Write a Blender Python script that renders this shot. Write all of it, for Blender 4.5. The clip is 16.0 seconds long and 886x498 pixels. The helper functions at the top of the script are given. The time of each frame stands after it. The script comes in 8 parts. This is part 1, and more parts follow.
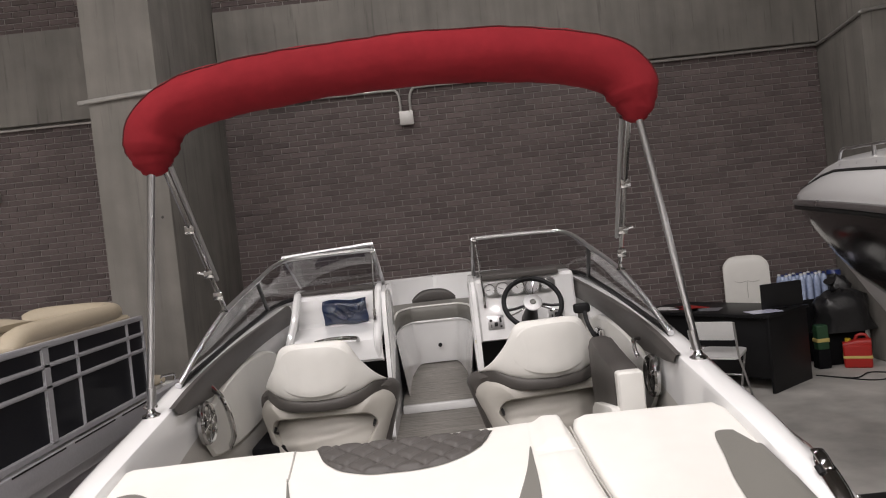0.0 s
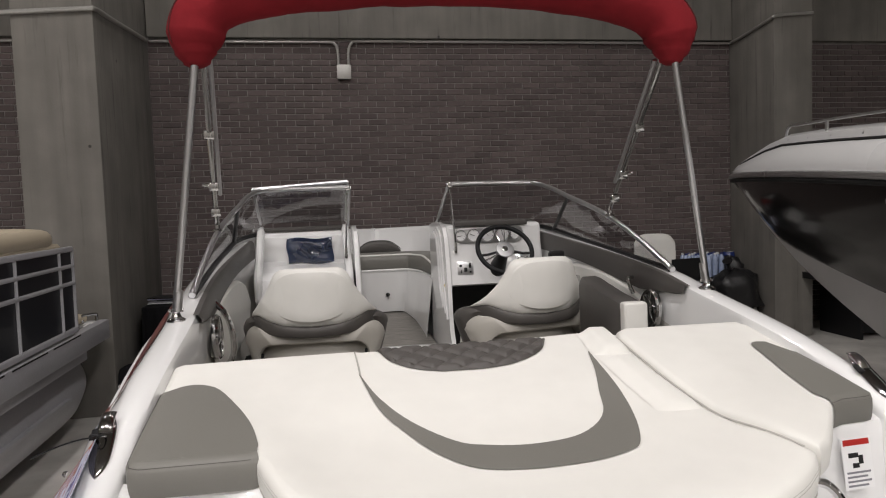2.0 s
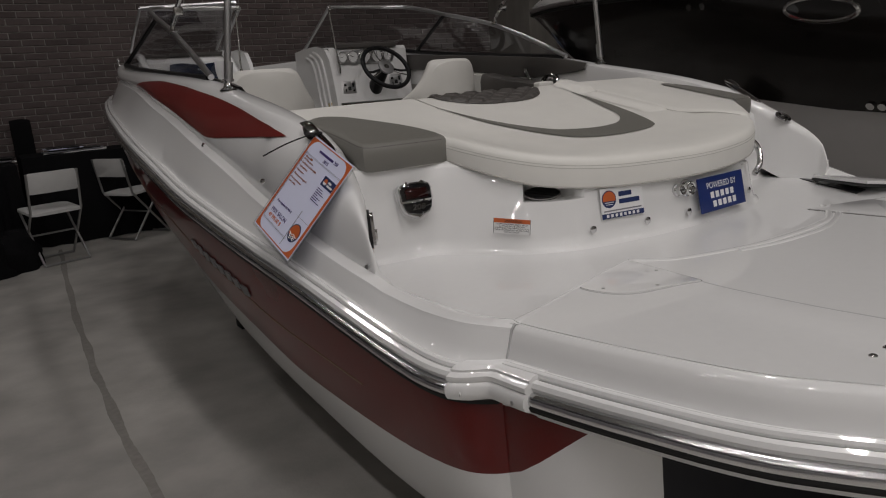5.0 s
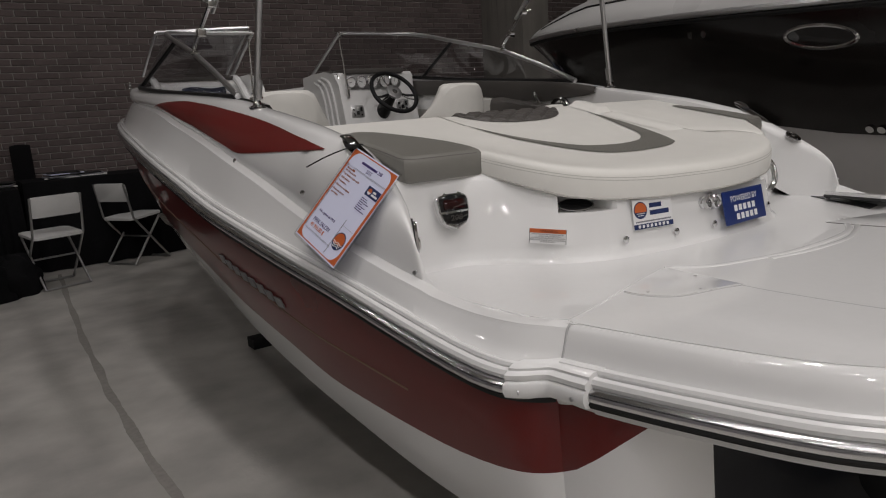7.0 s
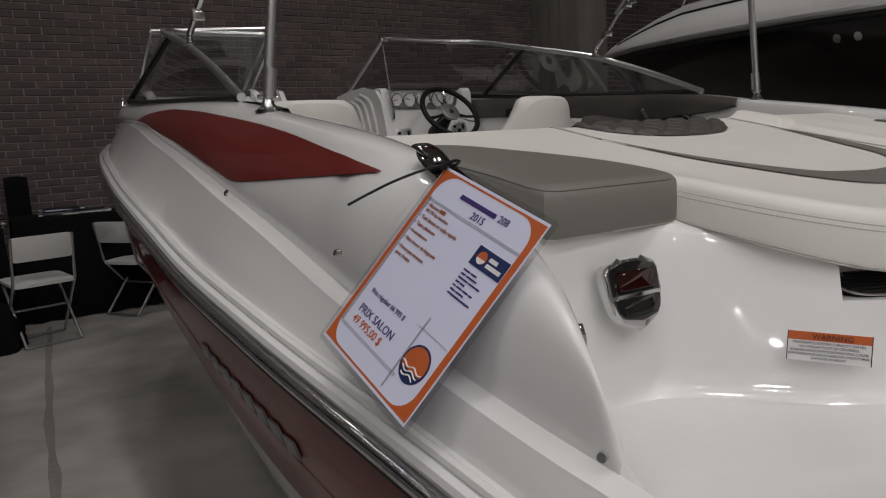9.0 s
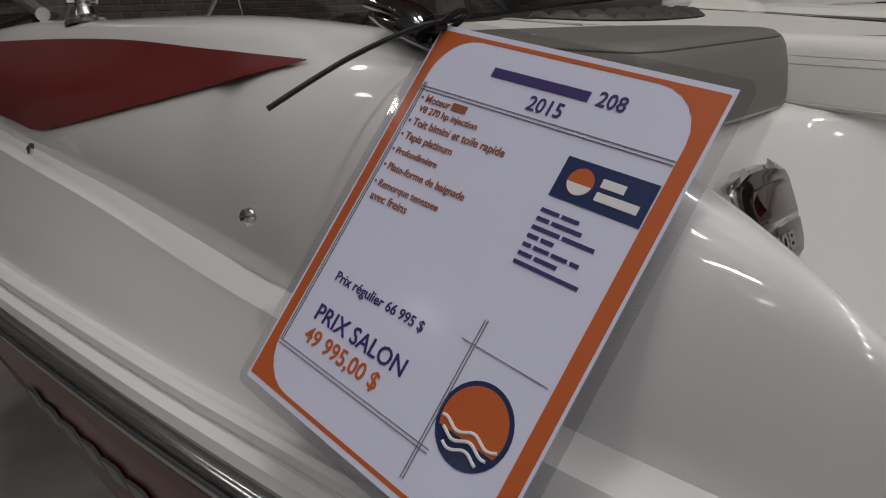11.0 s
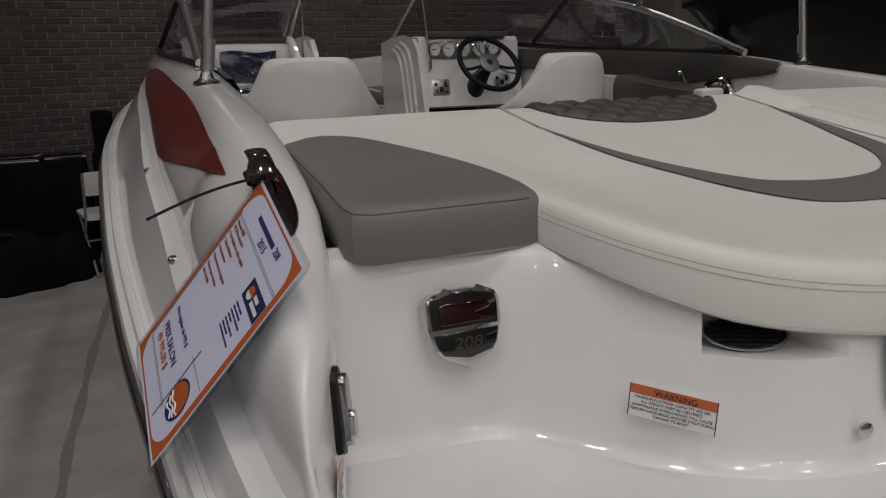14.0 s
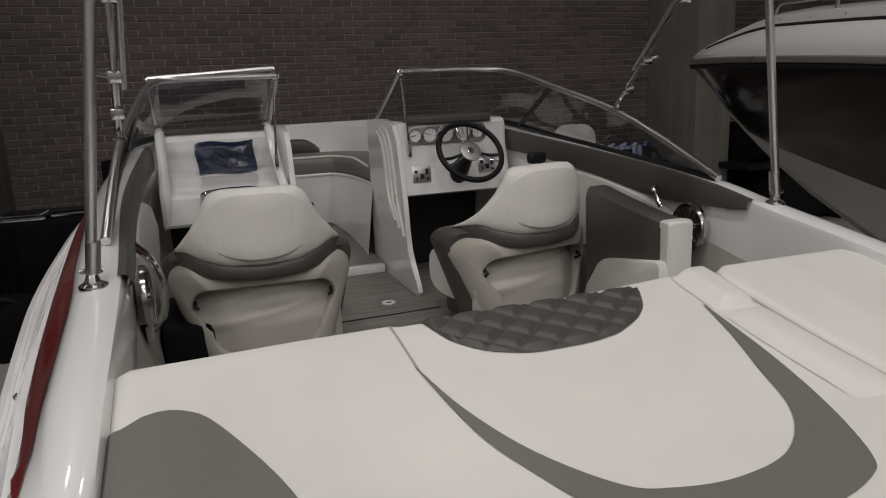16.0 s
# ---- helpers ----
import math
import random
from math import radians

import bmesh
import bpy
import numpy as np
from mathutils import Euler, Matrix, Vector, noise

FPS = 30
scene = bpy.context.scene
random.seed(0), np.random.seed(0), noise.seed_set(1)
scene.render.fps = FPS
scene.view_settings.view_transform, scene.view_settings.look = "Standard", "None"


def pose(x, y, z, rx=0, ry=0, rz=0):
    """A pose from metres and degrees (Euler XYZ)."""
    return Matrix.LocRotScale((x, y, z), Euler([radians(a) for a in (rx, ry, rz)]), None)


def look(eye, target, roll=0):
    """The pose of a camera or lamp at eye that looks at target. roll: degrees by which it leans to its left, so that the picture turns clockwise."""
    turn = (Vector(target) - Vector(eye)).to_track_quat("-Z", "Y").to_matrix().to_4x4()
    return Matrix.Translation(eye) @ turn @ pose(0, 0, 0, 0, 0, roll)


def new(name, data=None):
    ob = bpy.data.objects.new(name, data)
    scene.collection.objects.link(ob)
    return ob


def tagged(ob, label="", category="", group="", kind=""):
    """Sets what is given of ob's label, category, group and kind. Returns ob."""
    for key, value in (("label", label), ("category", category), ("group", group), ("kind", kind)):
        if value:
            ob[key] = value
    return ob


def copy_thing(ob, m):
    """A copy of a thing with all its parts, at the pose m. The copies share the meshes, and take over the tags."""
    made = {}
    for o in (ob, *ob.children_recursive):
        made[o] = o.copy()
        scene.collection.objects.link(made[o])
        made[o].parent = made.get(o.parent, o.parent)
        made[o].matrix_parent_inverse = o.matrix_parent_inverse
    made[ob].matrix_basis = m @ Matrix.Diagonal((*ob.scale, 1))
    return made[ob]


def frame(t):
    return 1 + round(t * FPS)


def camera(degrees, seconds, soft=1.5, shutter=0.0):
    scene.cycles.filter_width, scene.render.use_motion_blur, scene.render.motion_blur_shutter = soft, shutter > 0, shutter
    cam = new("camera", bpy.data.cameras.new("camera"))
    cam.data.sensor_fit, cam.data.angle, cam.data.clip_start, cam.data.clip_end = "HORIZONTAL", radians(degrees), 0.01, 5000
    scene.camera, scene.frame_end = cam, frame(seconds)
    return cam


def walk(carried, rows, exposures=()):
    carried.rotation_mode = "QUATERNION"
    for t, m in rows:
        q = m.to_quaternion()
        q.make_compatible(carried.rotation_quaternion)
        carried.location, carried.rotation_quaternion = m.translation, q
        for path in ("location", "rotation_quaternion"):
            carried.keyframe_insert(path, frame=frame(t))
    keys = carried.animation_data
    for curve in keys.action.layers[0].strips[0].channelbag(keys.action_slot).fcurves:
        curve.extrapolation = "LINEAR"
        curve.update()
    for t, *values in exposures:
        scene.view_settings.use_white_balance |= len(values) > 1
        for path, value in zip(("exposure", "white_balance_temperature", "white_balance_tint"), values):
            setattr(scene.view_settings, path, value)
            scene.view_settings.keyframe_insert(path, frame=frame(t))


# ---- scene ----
cam = camera(64.3, 16.0, soft=1.1)
PATH = [
    (0, (0.112, -0.053, 1.855), (0.115, 1.946, 1.807), -6.1),
    (0.5, (-0.041, -0.019, 1.83), (-0.111, 1.98, 1.804), -5.5),
    (1, (-0.214, -0.026, 1.793), (-0.261, 1.972, 1.71), -3.7),
    (1.5, (-0.36, -0.042, 1.751), (-0.245, 1.952, 1.653), -2.8),
    (2, (-0.495, -0.053, 1.675), (-0.149, 1.913, 1.548), -2.0),
    (2.5, (-0.742, -0.072, 1.601), (-0.295, 1.872, 1.451), -3.3),
    (3, (-0.964, -0.112, 1.543), (-0.345, 1.782, 1.374), -4.2),
    (3.5, (-1.208, -0.197, 1.472), (-0.369, 1.603, 1.237), -4.6),
    (4, (-1.418, -0.183, 1.374), (-0.432, 1.529, 1.064), -3.9),
    (4.5, (-1.622, -0.187, 1.317), (-0.57, 1.458, 0.883), -4.1),
    (4.7, (-1.716, -0.209, 1.312), (-0.665, 1.424, 0.833), -4.0),
    (6.8, (-2.061, -0.267, 1.284), (-0.879, 1.299, 0.897), -2.6),
    (7, (-1.996, -0.185, 1.268), (-0.883, 1.429, 0.874), -3.8),
    (7.5, (-1.853, -0.008, 1.229), (-0.828, 1.674, 0.883), -4.8),
    (8, (-1.779, 0.219, 1.207), (-0.758, 1.91, 0.894), -3.8),
    (8.2, (-1.748, 0.343, 1.219), (-0.712, 2.028, 0.92), -3.4),
    (10.3, (-1.399, 1.191, 1.128), (-0.191, 2.742, 0.757), -7.3),
    (10.5, (-1.401, 1.222, 1.122), (-0.146, 2.723, 0.709), -7.9),
    (11, (-1.418, 1.246, 1.12), (-0.093, 2.682, 0.693), -8.6),
    (11.5, (-1.434, 1.208, 1.121), (-0.123, 2.666, 0.731), -8.2),
    (12, (-1.469, 1.048, 1.128), (-0.23, 2.575, 0.768), -7.4),
    (12.5, (-1.473, 0.824, 1.099), (-0.369, 2.449, 0.721), -5.7),
    (13, (-1.368, 0.776, 1.128), (-0.341, 2.446, 0.73), -4.6),
    (13.5, (-1.246, 0.719, 1.181), (-0.404, 2.495, 0.813), -3.3),
    (14, (-1.176, 0.672, 1.286), (-0.395, 2.457, 0.834), -2.1),
    (14.5, (-1.072, 0.628, 1.422), (-0.412, 2.468, 0.999), -2.7),
    (15, (-0.979, 0.594, 1.532), (-0.398, 2.452, 1.072), -2.5),
    (15.5, (-0.851, 0.676, 1.597), (-0.291, 2.549, 1.174), -2.6),
    (16, (-0.772, 0.751, 1.716), (-0.102, 2.581, 1.266), -2.4),
]
walk(cam, [(t, look(eye, target, roll)) for t, eye, target, roll in PATH],
     [(0.0, 0.5, 6500, 14), (1.0, 0.42, 6500, 14), (1.5, 0.34, 6500, 13), (2.0, 0.18, 6500, 12), (2.5, -0.1, 6500, 12), (3.0, -0.22, 6500, 12), (3.5, -0.32, 6500, 11), (4.0, -0.66, 6500, 11),
      (4.7, -1.03, 6500, 12), (7.0, -0.66, 6500, 12), (8.2, -0.68, 6500, 12), (10.5, -0.88, 6500, 11), (13.0, -1.0, 6500, 11), (13.6, -1.04, 6500, 11), (14.5, -0.86, 6500, 11), (15.2, -0.78, 6500, 11), (16.0, -0.52, 6500, 11)])

# ---- world and light ----
world = bpy.data.worlds.new("hall")
scene.world = world
world.use_nodes = True
world.node_tree.nodes["Background"].inputs[0].default_value = (0.55, 0.56, 0.6, 1)
world.node_tree.nodes["Background"].inputs[1].default_value = 0.01


def hall_lamp(x, y, z, watts, size):
    data = bpy.data.lights.new("hall_light", "AREA")
    data.shape, data.size, data.energy = "DISK", size, watts
    data.color = (1.0, 0.962, 0.935)
    data.spread = radians(168)
    ob = new("hall_light", data)
    ob.matrix_world = pose(x, y, z)
    return ob


for lx, side in ((-12.0, 1.05), (-8.0, 0.95), (-4.4, 0.95), (-1.4, 1.15), (1.6, 1.15), (5.0, 0.35), (10.0, 0.4)):
    for ly, watts in ((-15.0, 150), (-10.5, 120), (-6.2, 82), (-2.8, 66), (0.6, 60), (6.0, 26)):
        if not (lx > 4 and ly > 0):
            hall_lamp(lx, ly, 7.3, watts * side * (0.45 if lx < -4 and ly > 5 else 1.0), 0.46)

# ---- materials ----


def mat(name, color, rough=0.5, metal=0.0, coat=0.0, scale=40.0, vary=0.06, bump=0.0, bump_scale=200.0, big=2.0, spec=0.5, sheen=0.0):
    m = bpy.data.materials.new(name)
    m.use_nodes = True
    nt = m.node_tree
    b = nt.nodes["Principled BSDF"]
    tc = nt.nodes.new("ShaderNodeTexCoord")
    n1 = nt.nodes.new("ShaderNodeTexNoise")
    n1.inputs["Scale"].default_value = scale
    n1.inputs["Detail"].default_value = 4
    n2 = nt.nodes.new("ShaderNodeTexNoise")
    n2.inputs["Scale"].default_value = big
    n2.inputs["Detail"].default_value = 3
    add = nt.nodes.new("ShaderNodeMath")
    add.operation = "ADD"
    nt.links.new(tc.outputs["Object"], n1.inputs["Vector"])
    nt.links.new(tc.outputs["Object"], n2.inputs["Vector"])
    nt.links.new(n1.outputs["Fac"], add.inputs[0])
    nt.links.new(n2.outputs["Fac"], add.inputs[1])
    ramp = nt.nodes.new("ShaderNodeMapRange")
    ramp.inputs["From Min"].default_value = 0.6
    ramp.inputs["From Max"].default_value = 1.4
    ramp.inputs["To Min"].default_value = 1 - vary
    ramp.inputs["To Max"].default_value = 1 + vary
    nt.links.new(add.outputs[0], ramp.inputs["Value"])
    mul = nt.nodes.new("ShaderNodeVectorMath")
    mul.operation = "SCALE"
    mul.inputs[0].default_value = color
    nt.links.new(ramp.outputs[0], mul.inputs["Scale"])
    nt.links.new(mul.outputs[0], b.inputs["Base Color"])
    rr = nt.nodes.new("ShaderNodeMapRange")
    rr.inputs["To Min"].default_value = max(0.0, rough - 0.06)
    rr.inputs["To Max"].default_value = min(1.0, rough + 0.06)
    nt.links.new(n2.outputs["Fac"], rr.inputs["Value"])
    nt.links.new(rr.outputs[0], b.inputs["Roughness"])
    b.inputs["Metallic"].default_value = metal
    b.inputs["Coat Weight"].default_value = coat
    b.inputs["Coat Roughness"].default_value = 0.025
    b.inputs["Specular IOR Level"].default_value = spec
    b.inputs["Sheen Weight"].default_value = sheen
    if bump:
        n3 = nt.nodes.new("ShaderNodeTexNoise")
        n3.inputs["Scale"].default_value = bump_scale
        n3.inputs["Detail"].default_value = 5
        nt.links.new(tc.outputs["Object"], n3.inputs["Vector"])
        bp = nt.nodes.new("ShaderNodeBump")
        bp.inputs["Strength"].default_value = bump
        bp.inputs["Distance"].default_value = 0.004
        nt.links.new(n3.outputs["Fac"], bp.inputs["Height"])
        nt.links.new(bp.outputs[0], b.inputs["Normal"])
    return m


def island_vary(m, lo, hi, per_object=True):
    """Multiplies the base colour by a random value per piece."""
    nt = m.node_tree
    b = nt.nodes["Principled BSDF"]
    src = b.inputs["Base Color"].links[0].from_socket
    if per_object:
        r = nt.nodes.new("ShaderNodeObjectInfo").outputs["Random"]
    else:
        r = nt.nodes.new("ShaderNodeNewGeometry").outputs["Random Per Island"]
    mr = nt.nodes.new("ShaderNodeMapRange")
    mr.inputs["To Min"].default_value, mr.inputs["To Max"].default_value = lo, hi
    nt.links.new(r, mr.inputs["Value"])
    v = nt.nodes.new("ShaderNodeVectorMath")
    v.operation = "SCALE"
    nt.links.new(src, v.inputs[0])
    nt.links.new(mr.outputs[0], v.inputs["Scale"])
    nt.links.new(v.outputs[0], b.inputs["Base Color"])
    return m


def glass_mat(name, tint, rough=0.0, gloss=0.05):
    m = bpy.data.materials.new(name)
    m.use_nodes = True
    nt = m.node_tree
    nt.nodes.remove(nt.nodes["Principled BSDF"])
    out = nt.nodes["Material Output"]
    tr = nt.nodes.new("ShaderNodeBsdfTransparent")
    tr.inputs[0].default_value = (*tint, 1)
    gl = nt.nodes.new("ShaderNodeBsdfGlossy")
    gl.inputs["Roughness"].default_value = 0.02 + rough
    lw = nt.nodes.new("ShaderNodeLayerWeight")
    pw = nt.nodes.new("ShaderNodeMath")
    pw.operation, pw.inputs[1].default_value = "POWER", 5.0
    nt.links.new(lw.outputs["Facing"], pw.inputs[0])
    fr = nt.nodes.new("ShaderNodeMapRange")
    fr.inputs["To Min"].default_value, fr.inputs["To Max"].default_value = gloss, 0.9
    nt.links.new(pw.outputs[0], fr.inputs["Value"])
    mx = nt.nodes.new("ShaderNodeMixShader")
    nt.links.new(fr.outputs[0], mx.inputs[0])
    nt.links.new(tr.outputs[0], mx.inputs[1])
    nt.links.new(gl.outputs[0], mx.inputs[2])
    nt.links.new(mx.outputs[0], out.inputs[0])
    return m


GEL = mat("white_gelcoat", (0.79, 0.79, 0.785), 0.3, coat=1.0, vary=0.015, scale=6, big=0.8)
NONSKID = mat("white_nonskid", (0.72, 0.72, 0.715), 0.4, coat=0.5, vary=0.02, bump=0.05, bump_scale=500)
HULLRED = mat("red_gelcoat", (0.125, 0.006, 0.005), 0.3, coat=0.5, spec=0.2, vary=0.06, scale=300)
PANELRED = mat("red_panel", (0.155, 0.012, 0.01), 0.3, coat=0.5, vary=0.05, scale=200)
CANVAS = mat("red_canvas", (0.195, 0.014, 0.019), 0.9, vary=0.14, scale=18, bump=0.9, bump_scale=20, big=4, spec=0.12)
VINYL = mat("cream_vinyl", (0.745, 0.735, 0.695), 0.48, vary=0.03, scale=12, bump=0.06, bump_scale=900, big=3)
VINYLGREY = mat("grey_vinyl", (0.168, 0.163, 0.146), 0.5, vary=0.05, scale=300, bump=0.12, bump_scale=700, big=4)
VINYLDARK = mat("dark_grey_vinyl", (0.07, 0.064, 0.059), 0.48, vary=0.06, scale=300, bump=0.12, bump_scale=700, big=4)
SHELLGREY = mat("taupe_vinyl", (0.43, 0.41, 0.37), 0.5, vary=0.05, scale=20, bump=0.08, bump_scale=800)
VINYLBEIGE = mat("light_grey_vinyl", (0.44, 0.425, 0.395), 0.5, vary=0.04, scale=20, bump=0.08, bump_scale=800)
RAILCHROME = mat("rail_stainless", (0.72, 0.72, 0.72), 0.2, metal=1.0, vary=0.05)
CHROME = mat("polished_stainless", (0.64, 0.64, 0.64), 0.12, metal=1.0, vary=0.04)
SATIN = mat("satin_aluminium", (0.62, 0.62, 0.63), 0.3, metal=1.0, vary=0.06)
DARKCHROME = mat("dark_chrome", (0.38, 0.37, 0.37), 0.1, metal=1.0, vary=0.06)
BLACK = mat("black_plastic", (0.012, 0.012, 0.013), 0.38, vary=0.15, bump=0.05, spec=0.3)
RUBBER = mat("black_rubber", (0.015, 0.015, 0.015), 0.65, vary=0.2, spec=0.25)
LEATHER = mat("black_wheel_grip", (0.007, 0.007, 0.008), 0.5, spec=0.25, vary=0.15, bump=0.2, bump_scale=500)
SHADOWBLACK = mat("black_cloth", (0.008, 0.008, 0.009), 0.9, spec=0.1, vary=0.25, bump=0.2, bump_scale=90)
REDLENS = mat("red_lens", (0.018, 0.001, 0.001), 0.06, coat=1.0, vary=0.1)
GLASS = glass_mat("tinted_glass", (0.74, 0.74, 0.75), 0.0, 0.11)
CLEAR = glass_mat("clear_film", (0.93, 0.93, 0.94))
PAPER = mat("white_paper", (0.72, 0.745, 0.93), 0.35, coat=0.5, vary=0.01)
ORANGE = mat("orange_print", (0.55, 0.12, 0.03), 0.35, coat=0.5, vary=0.03)
NAVY = mat("navy_print", (0.015, 0.03, 0.11), 0.35, coat=0.4, vary=0.05)
PURPLE = mat("violet_print", (0.05, 0.03, 0.16), 0.4, vary=0.03)
BLUESIGN = mat("blue_sign", (0.012, 0.03, 0.15), 0.3, coat=0.4, vary=0.05)
WHITEPRINT = mat("white_print", (0.78, 0.78, 0.78), 0.4, vary=0.02)
GREYPRINT = mat("grey_print", (0.2, 0.2, 0.22), 0.4, vary=0.02)
BRASS = mat("gold_print", (0.6, 0.48, 0.16), 0.4, vary=0.05)
for printed in (PAPER, ORANGE, NAVY, PURPLE):
    printed.node_tree.nodes["Principled BSDF"].inputs["Coat Roughness"].default_value = 0.13
POUCH = mat("blue_pouch", (0.012, 0.022, 0.055), 0.22, coat=0.9, vary=0.4, scale=9, big=4, bump=0.3, bump_scale=18)
BEIGE = mat("tan_vinyl", (0.42, 0.36, 0.265), 0.5, vary=0.05, bump=0.1, bump_scale=500)
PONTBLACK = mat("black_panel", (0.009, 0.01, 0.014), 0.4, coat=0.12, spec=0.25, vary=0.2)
ALU = mat("brushed_aluminium", (0.5, 0.5, 0.525), 0.45, metal=0.35, vary=0.08, scale=60)
CRUBLACK = mat("black_gelcoat", (0.012, 0.0105, 0.0095), 0.14, coat=0.15, spec=0.3, vary=0.2, scale=3)
WHITEPLASTIC = mat("white_plastic", (0.7, 0.7, 0.69), 0.45, vary=0.03)
DESKBLACK = mat("black_laminate", (0.01, 0.01, 0.011), 0.45, spec=0.25, vary=0.15)
JERRYRED = mat("red_plastic", (0.4, 0.02, 0.015), 0.4, vary=0.08)
YELLOW = mat("yellow_plastic", (0.6, 0.4, 0.03), 0.45, vary=0.05)
BAGBLACK = mat("black_bag", (0.014, 0.014, 0.015), 0.3, vary=0.2, bump=0.8, bump_scale=25)
BOTTLEBLUE = mat("blue_wrap", (0.36, 0.43, 0.6), 0.2, coat=0.5, vary=0.25, scale=30)
GREENBOX = mat("green_carton", (0.02, 0.07, 0.03), 0.5, vary=0.1)
CONDUIT = mat("galvanised_conduit", (0.42, 0.41, 0.39), 0.4, metal=0.6, vary=0.1, scale=30)
GLOSSBLACK = mat("gloss_black", (0.008, 0.008, 0.009), 0.06, coat=1.0, vary=0.1)
DARKRED = mat("dark_red_thread", (0.07, 0.005, 0.006), 0.9, vary=0.1)
# the cruiser's white bottom, coloured grey for the shade it lies in
CRUBOTTOM = mat("shaded_white_bottom", (0.42, 0.41, 0.4), 0.45, vary=0.06, scale=6)
# white gelcoat set darker for the weaker light on the cruiser
CRUWHITE = mat("dimmed_white_gelcoat", (0.7, 0.7, 0.695), 0.3, coat=0.7, vary=0.02, scale=5, big=0.7)
TANSTRIPE = mat("tan_stripe", (0.2, 0.11, 0.07), 0.4, coat=0.5, vary=0.1)
STITCH = mat("grey_stitching", (0.5, 0.49, 0.455), 0.7, vary=0.1)
SILVERMARK = mat("silver_mark", (0.2, 0.2, 0.205), 0.3, metal=0.35, vary=0.1)
SEAMGREY = mat("grey_joint", (0.46, 0.46, 0.46), 0.7, vary=0.1)
GAPGREY = mat("dark_joint", (0.16, 0.155, 0.15), 0.7, vary=0.1)
HUBMETAL = mat("brushed_hub", (0.4, 0.4, 0.4), 0.42, metal=1.0, vary=0.08, scale=200)
STEEL = mat("grey_tube_steel", (0.5, 0.5, 0.5), 0.35, metal=0.9, vary=0.08)


def concrete_mat(name, color, boards=0.0, stain=0.25, rough=0.85):
    m = mat(name, color, rough, vary=stain, scale=3.0, big=0.7, bump=0.3, bump_scale=60)
    nt = m.node_tree
    b = nt.nodes["Principled BSDF"]
    src = b.inputs["Base Color"].links[0].from_socket
    tc = [n for n in nt.nodes if n.type == "TEX_COORD"][0]
    mp = nt.nodes.new("ShaderNodeMapping")
    mp.inputs["Scale"].default_value = (6, 6, 0.45)
    nt.links.new(tc.outputs["Object"], mp.inputs["Vector"])
    n = nt.nodes.new("ShaderNodeTexNoise")
    n.inputs["Scale"].default_value = 1.0
    n.inputs["Detail"].default_value = 6
    nt.links.new(mp.outputs[0], n.inputs["Vector"])
    mr = nt.nodes.new("ShaderNodeMapRange")
    mr.inputs["From Min"].default_value, mr.inputs["From Max"].default_value = 0.3, 0.7
    mr.inputs["To Min"].default_value, mr.inputs["To Max"].default_value = 1 - boards, 1 + boards * 0.5
    nt.links.new(n.outputs["Fac"], mr.inputs["Value"])
    v = nt.nodes.new("ShaderNodeVectorMath")
    v.operation = "SCALE"
    nt.links.new(src, v.inputs[0])
    nt.links.new(mr.outputs[0], v.inputs["Scale"])
    if boards:
        mp2 = nt.nodes.new("ShaderNodeMapping")
        mp2.inputs["Scale"].default_value = (22, 22, 1.3)
        nt.links.new(tc.outputs["Object"], mp2.inputs["Vector"])
        n2 = nt.nodes.new("ShaderNodeTexNoise")
        n2.inputs["Scale"].default_value = 1.0
        n2.inputs["Detail"].default_value = 8
        nt.links.new(mp2.outputs[0], n2.inputs["Vector"])
        st = nt.nodes.new("ShaderNodeMapRange")
        st.inputs["From Min"].default_value, st.inputs["From Max"].default_value = 0.6, 0.74
        st.inputs["To Min"].default_value, st.inputs["To Max"].default_value = 1.0, 0.62
        nt.links.new(n2.outputs["Fac"], st.inputs["Value"])
        vo = nt.nodes.new("ShaderNodeTexVoronoi")
        vo.inputs["Scale"].default_value = 2.6
        nt.links.new(tc.outputs["Object"], vo.inputs["Vector"])
        ho = nt.nodes.new("ShaderNodeMapRange")
        ho.inputs["From Min"].default_value, ho.inputs["From Max"].default_value = 0.03, 0.045
        ho.inputs["To Min"].default_value, ho.inputs["To Max"].default_value = 0.3, 1.0
        nt.links.new(vo.outputs["Distance"], ho.inputs["Value"])
        pr = nt.nodes.new("ShaderNodeMath")
        pr.operation = "MULTIPLY"
        nt.links.new(st.outputs[0], pr.inputs[0])
        nt.links.new(ho.outputs[0], pr.inputs[1])
        w = nt.nodes.new("ShaderNodeVectorMath")
        w.operation = "SCALE"
        nt.links.new(v.outputs[0], w.inputs[0])
        nt.links.new(pr.outputs[0], w.inputs["Scale"])
        v = w
    nt.links.new(v.outputs[0], b.inputs["Base Color"])
    return m


CONCRETE = concrete_mat("board_concrete", (0.2, 0.189, 0.17), 0.2, 0.22)
FLOORCON = concrete_mat("floor_concrete", (0.455, 0.44, 0.412), 0.0, 0.42, 0.6)
JOINTGREY = mat("joint_filler", (0.29, 0.275, 0.252), 0.9, vary=0.2)
MORTAR = mat("mortar", (0.335, 0.313, 0.3), 0.95, vary=0.1, bump=0.5, bump_scale=120)
BRICK = island_vary(mat("brown_brick", (0.108, 0.084, 0.081), 0.85, vary=0.18, scale=25, bump=0.5, bump_scale=90), 0.8, 1.22)
BRICKSTUFF = island_vary(mat("brown_brick_field", (0.108, 0.084, 0.081), 0.85, vary=0.18, scale=25, bump=0.5, bump_scale=90), 0.8, 1.22, False)


